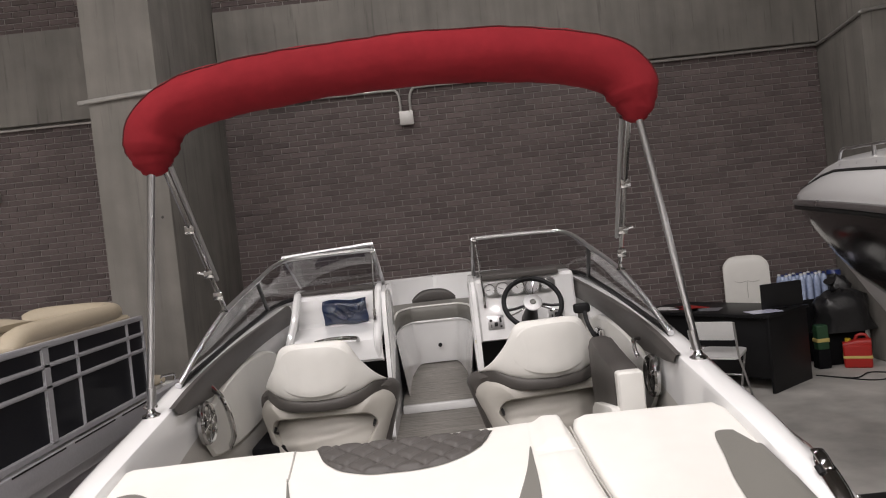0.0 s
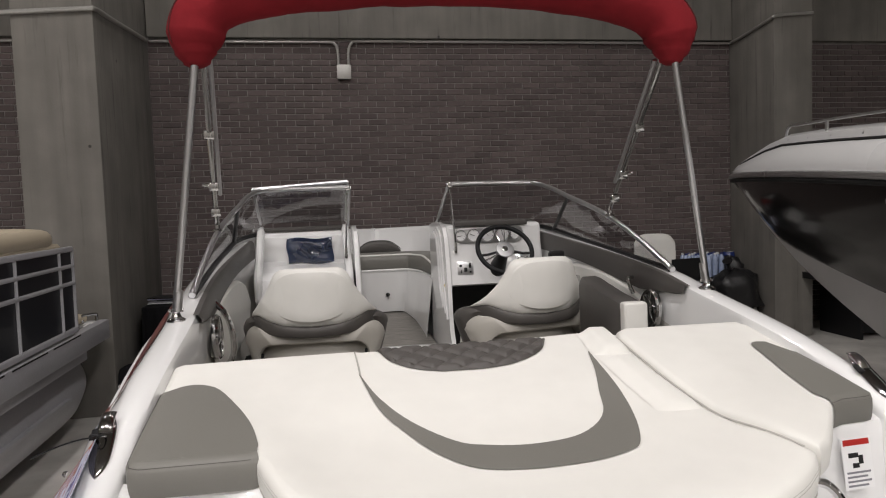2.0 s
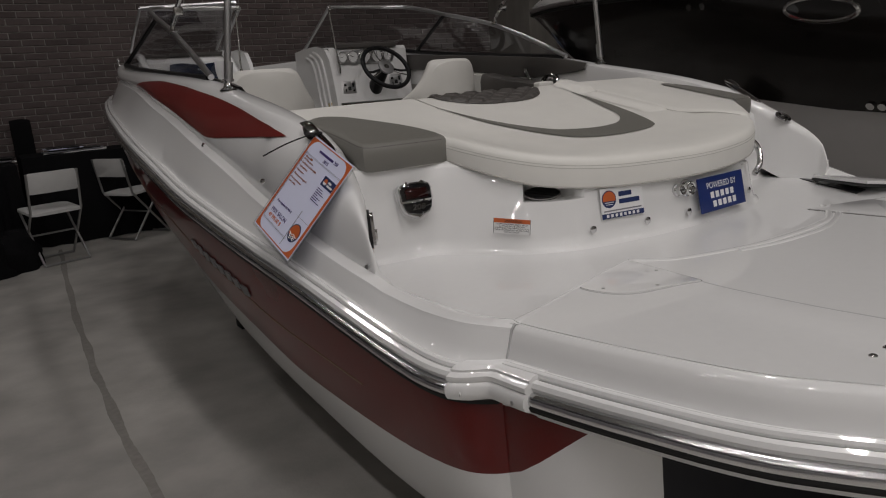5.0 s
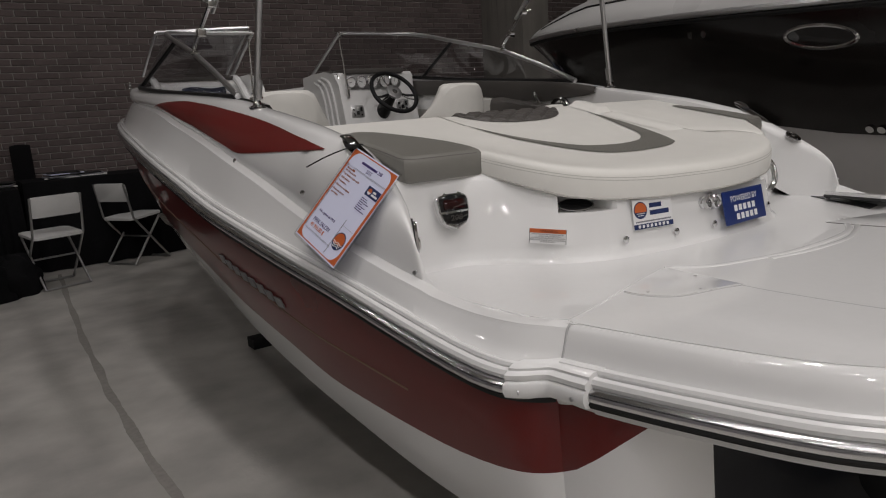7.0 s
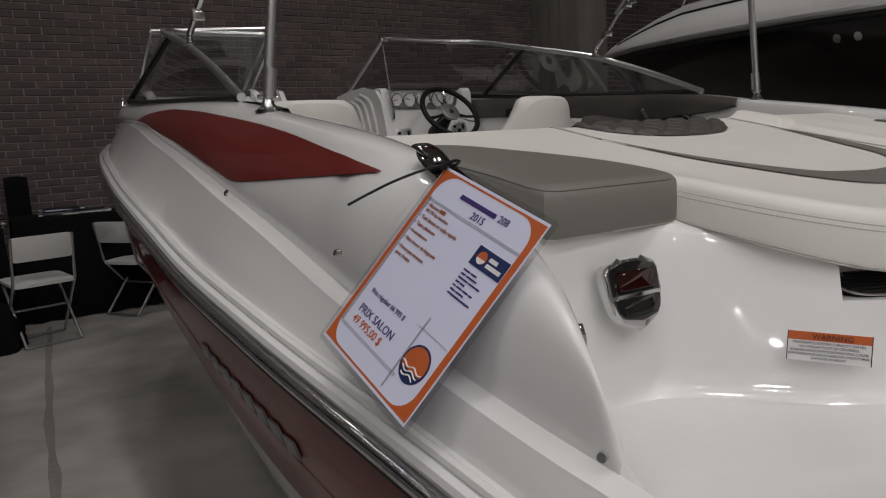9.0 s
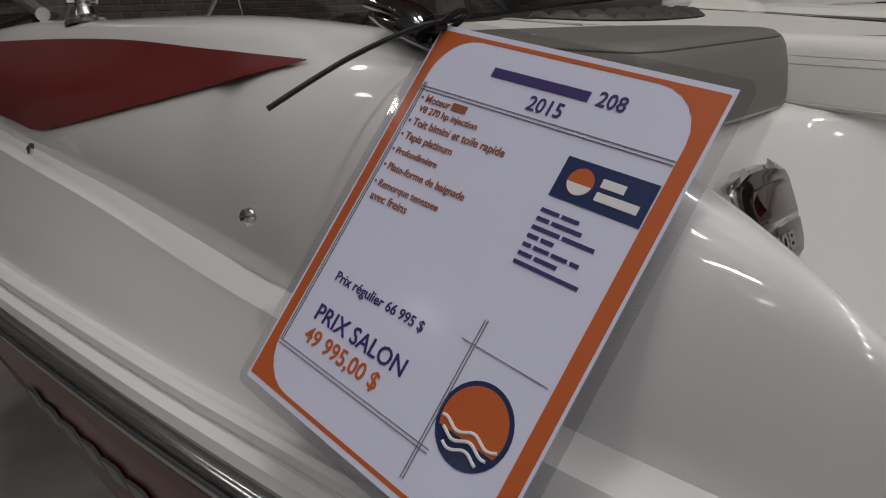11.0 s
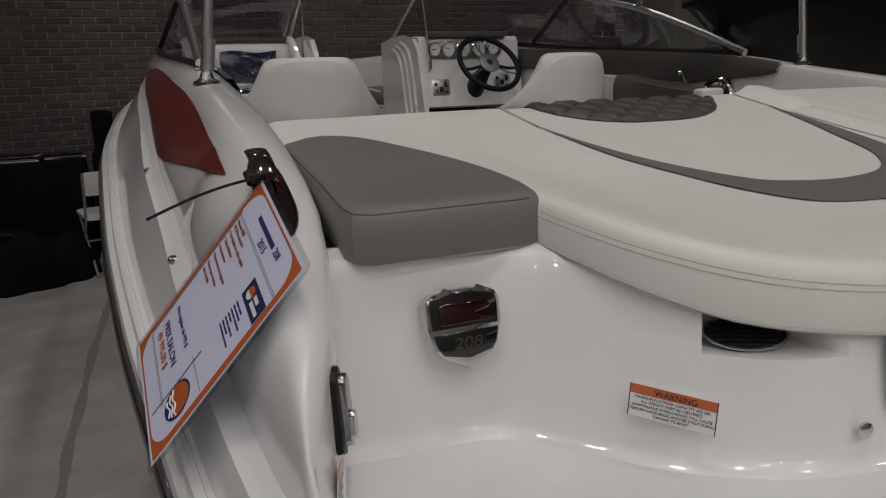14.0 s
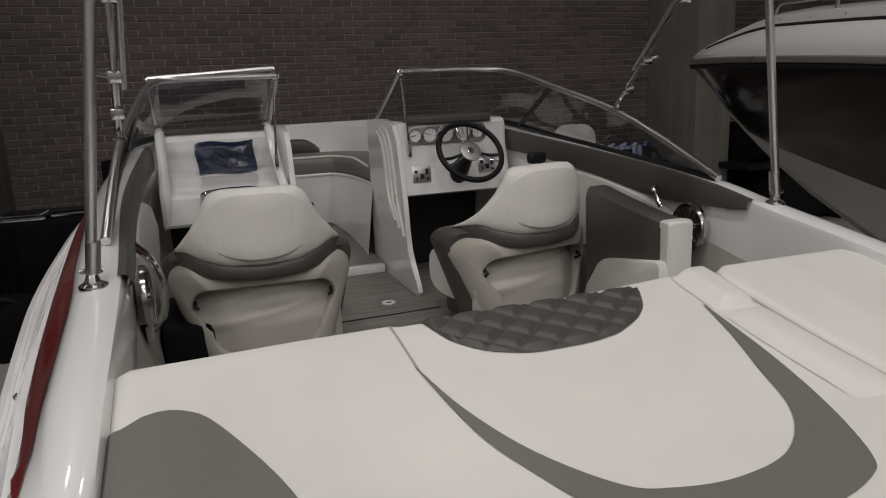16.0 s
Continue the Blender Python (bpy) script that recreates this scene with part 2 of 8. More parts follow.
def plank_mat():
    m = mat("woven_grey_flooring", (0.2, 0.187, 0.17), 0.55, vary=0.1, scale=60, bump=0.2, bump_scale=300)
    nt = m.node_tree
    b = nt.nodes["Principled BSDF"]
    src = b.inputs["Base Color"].links[0].from_socket
    tc = [n for n in nt.nodes if n.type == "TEX_COORD"][0]
    mp = nt.nodes.new("ShaderNodeMapping")
    mp.inputs["Scale"].default_value = (4, 70, 4)
    nt.links.new(tc.outputs["Object"], mp.inputs["Vector"])
    n = nt.nodes.new("ShaderNodeTexNoise")
    n.inputs["Scale"].default_value = 1.6
    n.inputs["Detail"].default_value = 5
    nt.links.new(mp.outputs[0], n.inputs["Vector"])
    mr = nt.nodes.new("ShaderNodeMapRange")
    mr.inputs["From Min"].default_value, mr.inputs["From Max"].default_value = 0.3, 0.7
    mr.inputs["To Min"].default_value, mr.inputs["To Max"].default_value = 0.55, 1.5
    nt.links.new(n.outputs["Fac"], mr.inputs["Value"])
    v = nt.nodes.new("ShaderNodeVectorMath")
    v.operation = "SCALE"
    nt.links.new(src, v.inputs[0])
    nt.links.new(mr.outputs[0], v.inputs["Scale"])
    nt.links.new(v.outputs[0], b.inputs["Base Color"])
    return m


SOLE = plank_mat()

# ---- mesh helpers ----


def finish(bm, sharp=35.0):
    bmesh.ops.recalc_face_normals(bm, faces=bm.faces)
    for f in bm.faces:
        f.smooth = True
    lim = radians(sharp)
    for e in bm.edges:
        if len(e.link_faces) == 2 and e.calc_face_angle(0) > lim:
            e.smooth = False
    return bm


def part(name, bm, material, parent=None, label="", sharp=35.0):
    finish(bm, sharp)
    me = bpy.data.meshes.new(name)
    bm.to_mesh(me)
    bm.free()
    me.materials.append(material)
    ob = new(name, me)
    if parent is not None:
        ob.parent = parent
        ob.matrix_parent_inverse = parent.matrix_basis.inverted()
    if label:
        tagged(ob, label)
    return ob


def thing(name, label, category, at=(0, 0, 0), rz=0.0, group="", kind=""):
    ob = new(name)
    ob.empty_display_size = 0.1
    ob.matrix_basis = pose(*at, 0, 0, rz)
    return tagged(ob, label, category, group, kind)


def solo(name, bm, material, label, category, group="", kind="", sharp=35.0):
    return tagged(part(name, bm, material, None, "", sharp), label, category, group, kind)


def grid(rows, close_u=False, close_v=False, bm=None):
    """Joins rows of points, all of one length, into a sheet."""
    bm = bm or bmesh.new()
    vs = [[bm.verts.new(p) for p in r] for r in rows]
    nu, nv = len(vs), len(vs[0])
    for i in range(nu - (0 if close_u else 1)):
        for j in range(nv - (0 if close_v else 1)):
            q = [vs[i][j], vs[(i + 1) % nu][j], vs[(i + 1) % nu][(j + 1) % nv], vs[i][(j + 1) % nv]]
            try:
                bm.faces.new(q)
            except ValueError:
                pass
    bm.verts.index_update()
    return bm, vs


def sheet(rows, thick=0.0, close_u=False, close_v=False):
    bm, _ = grid(rows, close_u, close_v)
    bmesh.ops.remove_doubles(bm, verts=bm.verts, dist=1e-5)
    if thick:
        bmesh.ops.recalc_face_normals(bm, faces=bm.faces)
        bmesh.ops.solidify(bm, geom=bm.faces[:], thickness=thick)
    return bm


def smooth_path(pts, n=8, closed=False):
    """Catmull-Rom through the points."""
    p = [Vector(q) for q in pts]
    out = []
    m = len(p)
    for i in range(m if closed else m - 1):
        a, b, c, d = (p[(i - 1) % m] if closed or i else p[0] * 2 - p[1], p[i], p[(i + 1) % m],
                      p[(i + 2) % m] if closed or i + 2 < m else p[-1] * 2 - p[-2])
        for k in range(n):
            t = k / n
            out.append(0.5 * ((2 * b) + (c - a) * t + (2 * a - 5 * b + 4 * c - d) * t * t + (3 * b - a - 3 * c + d) * t ** 3))
    if not closed:
        out.append(p[-1])
    return out


def tube(pts, r, seg=10, closed=False, bm=None, flat=1.0, up=None):
    """A round bar along points; r a number or a list."""
    p = [Vector(q) for q in pts]
    n = len(p)
    rs = r if isinstance(r, (list, tuple)) else [r] * n
    rows = []
    ref = Vector(up) if up else None
    prev = None
    for i in range(n):
        a = p[(i - 1) % n] if closed or i else p[i]
        c = p[(i + 1) % n] if closed or i < n - 1 else p[i]
        d = (c - a).normalized()
        if ref:
            s = d.cross(ref).normalized()
        elif prev is None:
            s = d.orthogonal().normalized()
        else:
            s = (prev - d * prev.dot(d)).normalized()
        prev = s
        u = s.cross(d)
        rows.append([p[i] + rs[i] * (math.cos(2 * math.pi * k / seg) * s + flat * math.sin(2 * math.pi * k / seg) * u) for k in range(seg)])
    bm, vs = grid(rows, closed, True, bm)
    if not closed:
        bm.faces.new(vs[0][::-1])
        bm.faces.new(vs[-1])
    return bm


def box(x0, x1, y0, y1, z0, z1, bevel=0.0, seg=2, bm=None, m=None):
    own = bmesh.new()
    bmesh.ops.create_cube(own, size=1.0)
    for v in own.verts:
        v.co = Vector(((x0 + x1) / 2 + v.co.x * (x1 - x0), (y0 + y1) / 2 + v.co.y * (y1 - y0), (z0 + z1) / 2 + v.co.z * (z1 - z0)))
    if bevel:
        bmesh.ops.bevel(own, geom=own.edges[:], offset=bevel, segments=seg, profile=0.6, affect="EDGES", clamp_overlap=True)
    if m is not None:
        own.transform(m)
    return join(bm, own)


def join(bm, own):
    if bm is None:
        return own
    me = bpy.data.meshes.new("tmp")
    own.to_mesh(me)
    bm.from_mesh(me)
    bpy.data.meshes.remove(me)
    own.free()
    return bm


def lathe(profile, seg=24, m=None, bm=None):
    """Turns (radius, height) pairs round z."""
    rows = [[(r * math.cos(2 * math.pi * k / seg), r * math.sin(2 * math.pi * k / seg), h) for k in range(seg)] for r, h in profile]
    own, vs = grid(rows, False, True)
    if profile[0][0] > 1e-6:
        own.faces.new(vs[0])
    if profile[-1][0] > 1e-6:
        own.faces.new(vs[-1])
    bmesh.ops.remove_doubles(own, verts=own.verts, dist=1e-6)
    if m is not None:
        own.transform(m)
    return join(bm, own)


def rod(a, b, r, seg=10, bm=None):
    return tube([a, b], r, seg, False, bm)


def plate(outline, thick, m=None, bevel=0.0, bm=None):
    """A flat plate of this xy outline, from z 0 up to its thickness."""
    own = bmesh.new()
    bot = [own.verts.new((x, y, 0)) for x, y in outline]
    top = [own.verts.new((x, y, thick)) for x, y in outline]
    n = len(outline)
    own.faces.new(bot[::-1])
    lid = own.faces.new(top)
    for i in range(n):
        own.faces.new((bot[i], bot[(i + 1) % n], top[(i + 1) % n], top[i]))
    if bevel:
        bmesh.ops.bevel(own, geom=list(lid.edges), offset=bevel, segments=2, profile=0.6, affect="EDGES", clamp_overlap=True)
    if m is not None:
        own.transform(m)
    return join(bm, own)


def rounded(w, h, r, n=5, cx=0.0, cy=0.0):
    out = []
    for sx, sy, a0 in ((1, 1, 0), (-1, 1, 90), (-1, -1, 180), (1, -1, 270)):
        for k in range(n + 1):
            a = radians(a0 + 90 * k / n)
            out.append((cx + sx * (w / 2 - r) + r * math.cos(a), cy + sy * (h / 2 - r) + r * math.sin(a)))
    return out


def frame_at(origin, right, up):
    """The matrix whose x runs along right, y along up and z out of the face."""
    x = Vector(right).normalized()
    z = x.cross(Vector(up)).normalized()
    y = z.cross(x)
    m = Matrix((x, y, z)).transposed().to_4x4()
    m.translation = Vector(origin)
    return m


def text_bm(string, size, align="LEFT", thick=0.0004, bold=0.0):
    cu = bpy.data.curves.new("lettering", "FONT")
    cu.body, cu.size, cu.align_x, cu.extrude = string, size, align, thick
    cu.resolution_u = 3
    cu.offset = bold
    ob = new("lettering_tmp", cu)
    me = ob.to_mesh()
    bm = bmesh.new()
    bm.from_mesh(me)
    ob.to_mesh_clear()
    bpy.data.objects.remove(ob)
    bpy.data.curves.remove(cu)
    return bm


def curve(xs, ys):
    """A smooth function through the points (monotone cubic)."""
    xs, ys = list(map(float, xs)), list(map(float, ys))
    n = len(xs)
    d = [(ys[i + 1] - ys[i]) / (xs[i + 1] - xs[i]) for i in range(n - 1)]
    t = [d[0]] + [0 if d[i - 1] * d[i] <= 0 else 2 * d[i - 1] * d[i] / (d[i - 1] + d[i]) for i in range(1, n - 1)] + [d[-1]]

    def f(x):
        x = min(max(x, xs[0]), xs[-1])
        i = max(k for k in range(n - 1) if xs[k] <= x or k == 0)
        h = xs[i + 1] - xs[i]
        s = (x - xs[i]) / h
        return ((2 * s ** 3 - 3 * s * s + 1) * ys[i] + (s ** 3 - 2 * s * s + s) * h * t[i]
                + (3 * s * s - 2 * s ** 3) * ys[i + 1] + (s ** 3 - s * s) * h * t[i + 1])
    return f


def inset(outline, d):
    """The outline, counterclockwise, moved inwards by d along its normals."""
    n = len(outline)
    out = []
    for i in range(n):
        a, b, c = Vector(outline[i - 1]), Vector(outline[i]), Vector(outline[(i + 1) % n])
        e1, e2 = (b - a).normalized(), (c - b).normalized()
        nn = Vector((-(e1.y + e2.y), e1.x + e2.x))
        nn = nn.normalized() if nn.length > 1e-6 else Vector((-e1.y, e1.x))
        k = 1 / max(0.5, nn.dot(Vector((-e1.y, e1.x))))
        out.append(b + nn * d * k)
    return out


def cushion(outline, profile, ztop, thick=lambda x, y: 1.0):
    """A pad: rings of (inset, drop) from the bottom up to the crown, on the surface ztop(x, y)."""
    rows = []
    for d, dz in profile:
        rows.append([(p.x, p.y, ztop(p.x, p.y) + dz * thick(p.x, p.y)) for p in (inset(outline, d) if d else [Vector(q) for q in outline])])
    bm, vs = grid(rows, False, True)
    bm.faces.new(vs[0][::-1])
    top_fill(bm, bm.faces.new(vs[-1]), lambda x, y: ztop(x, y) + profile[-1][1])
    return bm


def top_fill(bm, face, ztop):
    """Divides a wide top face finely and lays it on the surface ztop."""
    keep = set(face.verts)
    res = bmesh.ops.triangulate(bm, faces=[face])
    inner = {e for f in res["faces"] for e in f.edges if not (e.verts[0] in keep and e.verts[1] in keep and len([g for g in e.link_faces if g in res["faces"]]) < 2)}
    res = bmesh.ops.subdivide_edges(bm, edges=list(inner), cuts=9, use_grid_fill=True)
    for v in [g for g in res["geom_inner"] if isinstance(g, bmesh.types.BMVert)]:
        v.co.z = ztop(v.co.x, v.co.y)
    bmesh.ops.triangulate(bm, faces=[f for f in bm.faces if len(f.verts) > 4])


def resample_xy(pts, n=3):
    return [(p.x, p.y) for p in smooth_path([(x, y, 0) for x, y in pts], n)]


# ---- hall ----
WALL_Y = 8.06
solo("floor", box(-12, 12, -12, 8.5, -0.2, 0.0), FLOORCON, "bare grey concrete hall floor with stains", "floor", kind="structure")
worn = smooth_path([(-1.3, 7.0, 0), (-1.36, 6.2, 0), (-1.45, 4.9, 0), (-1.5, 3.9, 0), (-1.525, 3.2, 0), (-1.53, 2.4, 0), (-1.52, 1.4, 0), (-1.5, 0.0, 0), (-1.5, -4.0, 0), (-1.5, -11.0, 0)], 24)
rng = random.Random(41)
edge = [0.017 + 0.007 * math.sin(0.31 * i) * math.sin(0.083 * i) + 0.004 * rng.random() for i in range(2 * len(worn))]
solo("floor_joint", plate([(p.x - edge[i], p.y) for i, p in enumerate(worn)] + [(p.x + edge[-1 - i], p.y) for i, p in reversed(list(enumerate(worn)))], 0.0012), JOINTGREY, "worn dark joint between two concrete floor slabs", "floor joint", kind="structure")
solo("ceiling", box(-12, 12, -12, 8.6, 8.0, 8.2), CONCRETE, "dark concrete hall ceiling high above", "ceiling", kind="structure")
wall_n = solo("wall_north", box(-12, 12, WALL_Y + 0.012, WALL_Y + 0.4, 0, 8.0), MORTAR, "brown brick wall with pale mortar joints", "wall", kind="structure")
solo("wall_south", box(-12, 12, -12.3, -12, 0, 8.0), CONCRETE, "plain concrete wall", "wall", kind="structure")
solo("wall_west", box(-12.3, -12, -12, 8.5, 0, 8.0), CONCRETE, "plain concrete wall", "wall", kind="structure")
solo("wall_east", box(12, 12.3, -12, 8.5, 0, 8.0), CONCRETE, "plain concrete wall", "wall", kind="structure")
solo("pillar_1", box(-2.83, -2.21, 6.15, WALL_Y + 0.1, 0, 8.0, 0.02), CONCRETE, "board-marked grey concrete pillar against the brick wall", "pillar", kind="structure")
solo("pillar_2", box(4.63, 5.12, 7.2, WALL_Y + 0.1, 0, 8.0, 0.02), CONCRETE, "board-marked grey concrete pillar against the brick wall", "pillar", kind="structure")
for bx0, bx1 in ((-12, -2.84), (-2.2, 4.62), (5.13, 12)):
    solo("trim_beam", box(bx0, bx1, WALL_Y - 0.07, WALL_Y + 0.02, 3.56, 4.6, 0.012), CONCRETE,
         "grey concrete beam along the brick wall", "beam", kind="structure")

# conduits and junction boxes on the wall


def conduit(pts, r, label):
    return solo("conduit", tube(smooth_path(pts, 6), r, 8), CONDUIT, label, "conduit", "wall conduits")


CY = WALL_Y - 0.035
conduit([(-2.18, CY, 3.52), (-0.8, CY, 3.52), (-0.32, CY, 3.52), (-0.22, CY, 3.5), (-0.19, CY, 3.42), (-0.185, CY, 3.26)], 0.016, "grey metal conduit bending down to a junction box")
conduit([(4.6, CY, 3.53), (1.0, CY, 3.53), (0.08, CY, 3.53), (-0.03, CY, 3.51), (-0.07, CY, 3.42), (-0.075, CY, 3.26)], 0.016, "grey metal conduit bending down to a junction box")
conduit([(-3.5, CY, 3.52), (-4.7, CY, 3.52), (-4.86, CY, 3.5), (-4.9, CY, 3.42), (-4.9, CY, 2.85)], 0.014, "grey metal conduit down the brick wall")
conduit([(-2.9, 6.12, 3.3), (-2.6, 6.12, 3.32), (-2.25, 6.12, 3.34), (-2.19, 6.17, 3.35), (-2.18, 6.6, 3.38), (-2.18, 7.9, 3.5)], 0.02, "grey metal conduit round a concrete pillar")
conduit([(4.6, CY, 3.53), (4.61, 7.8, 3.55), (4.61, 7.25, 3.62), (4.6, 7.17, 3.63), (4.7, 7.17, 3.65), (5.1, 7.17, 3.68)], 0.018, "grey metal conduit round a concrete pillar")
for jx, jz, js in ((-0.13, 3.19, 0.075), (-4.9, 2.78, 0.055)):
    jb = thing("junction_box", "grey metal junction box on the brick wall", "box", (jx, WALL_Y, jz), group="junction boxes")
    part("housing", box(jx - js, jx + js, WALL_Y - 0.06, WALL_Y + 0.01, jz - js, jz + js, 0.006), CONDUIT, jb)
    part("cover", box(jx - js * 1.05, jx + js * 1.05, WALL_Y - 0.068, WALL_Y - 0.061, jz - js * 1.05, jz + js * 1.05, 0.002), CONDUIT, jb)

# ---- the motorboat ----
BOAT = thing("motorboat", "white and red bowrider motorboat with grey trim on show", "boat")
Xr = curve([0.86, 0.87, 0.885, 0.905, 0.94, 1.0, 1.15, 1.5, 2, 2.5, 3, 3.7, 4.3, 4.83, 5.4, 5.9, 6.2, 6.36, 6.42], [1.012, 1.032, 1.053, 1.074, 1.096, 1.113, 1.13, 1.165, 1.215, 1.238, 1.243, 1.2, 1.125, 1.02, 0.82, 0.56, 0.33, 0.14, 0.0])
Zr = curve([0.86, 1.1, 1.3, 1.5, 1.95, 2.4, 2.8, 3.2, 4, 5, 6.42], [0.672, 0.706, 0.744, 0.784, 0.868, 0.945, 1.03, 1.105, 1.21, 1.29, 1.33])
Zc = curve([0.86, 0.9, 1.08, 1.3, 1.55, 1.8, 2.25, 2.6, 3.1, 3.55, 4.3, 4.83, 5.5, 6.42], [0.7895, 0.795, 0.799, 0.84, 0.9, 0.958, 1.083, 1.165, 1.262, 1.335, 1.4, 1.43, 1.44, 1.43])
Zg = curve([0.86, 1.2, 1.278, 1.29, 1.312, 1.36, 1.42, 1.5, 1.58, 1.71, 2.08, 2.46, 2.7, 3.3, 4.3, 4.83, 5.5, 6.42], [0.8, 0.82, 0.85, 0.885, 0.934, 0.984, 1.026, 1.073, 1.116, 1.178, 1.25, 1.31, 1.35, 1.4, 1.47, 1.52, 1.51, 1.47])
Xg = curve([0.86, 1.15, 1.28, 1.58, 2.46, 3.3, 4.3, 4.83, 5.4, 5.9, 6.2, 6.32, 6.36], [0.965, 1.01, 1.055, 1.04, 1.03, 1.06, 1.03, 0.95, 0.74, 0.47, 0.24, 0.08, 0.0])
Xi = curve([0.86, 1.1, 1.2, 1.27, 1.3, 1.349, 1.383, 1.43, 1.52, 1.62, 2.46, 3.3, 4.3, 4.83, 5.4, 5.9, 6.15, 6.25], [0.955, 1.03, 1.055, 1.06, 1.05, 1.027, 1.01, 0.988, 0.963, 0.942, 0.925, 0.95, 0.92, 0.83, 0.62, 0.36, 0.14, 0.0])
RIDGE = curve([0.86, 0.88, 0.93, 1.0, 1.12, 1.2, 1.5, 1.8, 2.1, 2.4, 3.0, 3.7, 4.5, 6.5], [0.05, 0.062, 0.07, 0.07, 0.067, 0.06, 0.05, 0.068, 0.083, 0.088, 0.11, 0.115, 0.09, 0.085])
SOLE_Z = 0.70
YS = [0.86 + 0.07 * k for k in range(76)] + [0.865, 0.87, 0.877, 0.885, 0.895, 0.905, 0.918, 0.945, 0.965, 1.215, 1.225, 1.24, 1.255, 1.268, 1.276, 1.284, 1.288, 1.293, 1.3, 1.31, 1.32, 1.33, 1.34, 1.36, 1.375, 1.39, 1.405, 1.43, 6.15, 6.2, 6.25, 6.29, 6.32, 6.345, 6.36]
YS = sorted(YS)


def deck_section(y, s):
    xr, zr, zc, zg = Xr(y), Zr(y), Zc(y), Zg(y)
    xc = max(xr - RIDGE(y), 0.0)
    xg, xi = min(Xg(y), xc - 0.002 if xc > 0.002 else 0), min(Xi(y), max(xc - 0.045, 0.0)) if y < 2 else Xi(y)
    zc = min(zc, zg - 0.004)
    wide = 0.014 + 0.018 * min(1.0, max(0.0, (4.2 - y) / 0.6))
    k = min(1.0, (xg - xi) / 0.1) if xg > xi else 0.0
    pts = [(xr, zr), (xr - 0.003, zr + 0.012), (xr - 0.018, zr + 0.018), (xr - 0.02, zr + 0.034),
           (xr - 0.03, zr + 0.04), (0.5 * (xr - 0.03 + xc) + 0.004, 0.5 * (zr + 0.04 + zc - 0.012)), (xc + 0.004, zc - 0.012), (xc, zc - 0.002), (xc - wide, zc + 0.005)]
    h = zg - zc
    for f in (0.1, 0.2, 0.3, 0.4, 0.5, 0.6, 0.7, 0.8, 0.9):
        bulge = (0.02 + (0.022 if y < 1.9 else 0.0)) * math.sin(math.pi * f)
        pts.append((xc - wide + (xg - xc + wide) * f ** 1.15 + bulge * min(1.0, h / 0.15), zc + 0.005 + (h - 0.03) * f))
    pts += [(xg, zg - 0.022), (xg - 0.01 * k, zg - 0.008), (xg - 0.028 * k, zg), (0.5 * (xg + xi), zg + 0.004), (xi + 0.02 * k, zg), (xi + 0.006 * k, zg - 0.006), (xi, zg - 0.022)]
    dome = min(1.0, max(0.0, (2.05 - y) / 0.5))
    dome = dome * dome * (3 - 2 * dome)
    if dome > 0:
        x0, z0 = xc - wide, zc + 0.005
        drop = min(0.034, 0.3 * h)
        ring = [(0.63 * (1 - math.cos(radians(10 * k))), math.sin(radians(10 * k)) ** 0.93, 0.0) for k in range(1, 10)]
        ring += [(0.63 + 0.37 * math.sin(radians(90 * k / 7)), 1.0, 1 - math.cos(radians(90 * k / 7))) for k in range(1, 8)]
        for j, (f, up, down) in enumerate(ring):
            dx = x0 - (x0 - xi) * f
            dz = z0 + (h - 0.005) * up - drop * down
            ox, oz = pts[9 + j]
            pts[9 + j] = (ox + (dx - ox) * dome, oz + (dz - oz) * dome)
    zin = max(0.785, zg - 0.25) if y < 2.1 else zg - 0.26
    pts.append((xi - 0.004, min(zin, zg - 0.03)))
    if y < 1.28:
        n = len(pts) - 9
        pts[9:] = [(xc - wide - 0.06 * (j + 1) / n, zc + 0.005 - max(0.0, zc + 0.005 - 0.787) * min(1.0, (j + 1) / (n - 2))) for j in range(n)]
    return [(s * max(x, 0.0), y, z) for x, z in pts]


deck_rows_p = [deck_section(y, -1) for y in YS]
deck_rows_s = [deck_section(y, 1) for y in YS]
for nm, rows in (("deck_side", deck_rows_p), ("deck_side", deck_rows_s)):
    part(nm, sheet(rows), GEL, BOAT, "glossy white moulded deck side", 32)

# hull below the rail
Zb = curve([0.86, 1.2, 1.7, 2.05, 2.5, 3.0, 3.6, 4.4, 5.4, 6.42], [0.46, 0.425, 0.44, 0.515, 0.6, 0.7, 0.8, 0.93, 1.08, 1.2])
Zch = curve([0.86, 1.3, 1.9, 2.3, 2.9, 3.6, 4.4, 5.4, 6.42], [0.2, 0.235, 0.325, 0.4, 0.52, 0.62, 0.78, 0.97, 1.15])
Xch = curve([0.86, 1.5, 2.5, 3.5, 4.3, 5, 5.6, 6, 6.3, 6.42], [0.97, 1.03, 1.08, 1.03, 0.87, 0.62, 0.34, 0.16, 0.03, 0.0])
Zk = curve([0.86, 2.5, 3.5, 4.5, 5.3, 6.0, 6.42], [0.05, 0.06, 0.1, 0.25, 0.5, 0.85, 1.15])


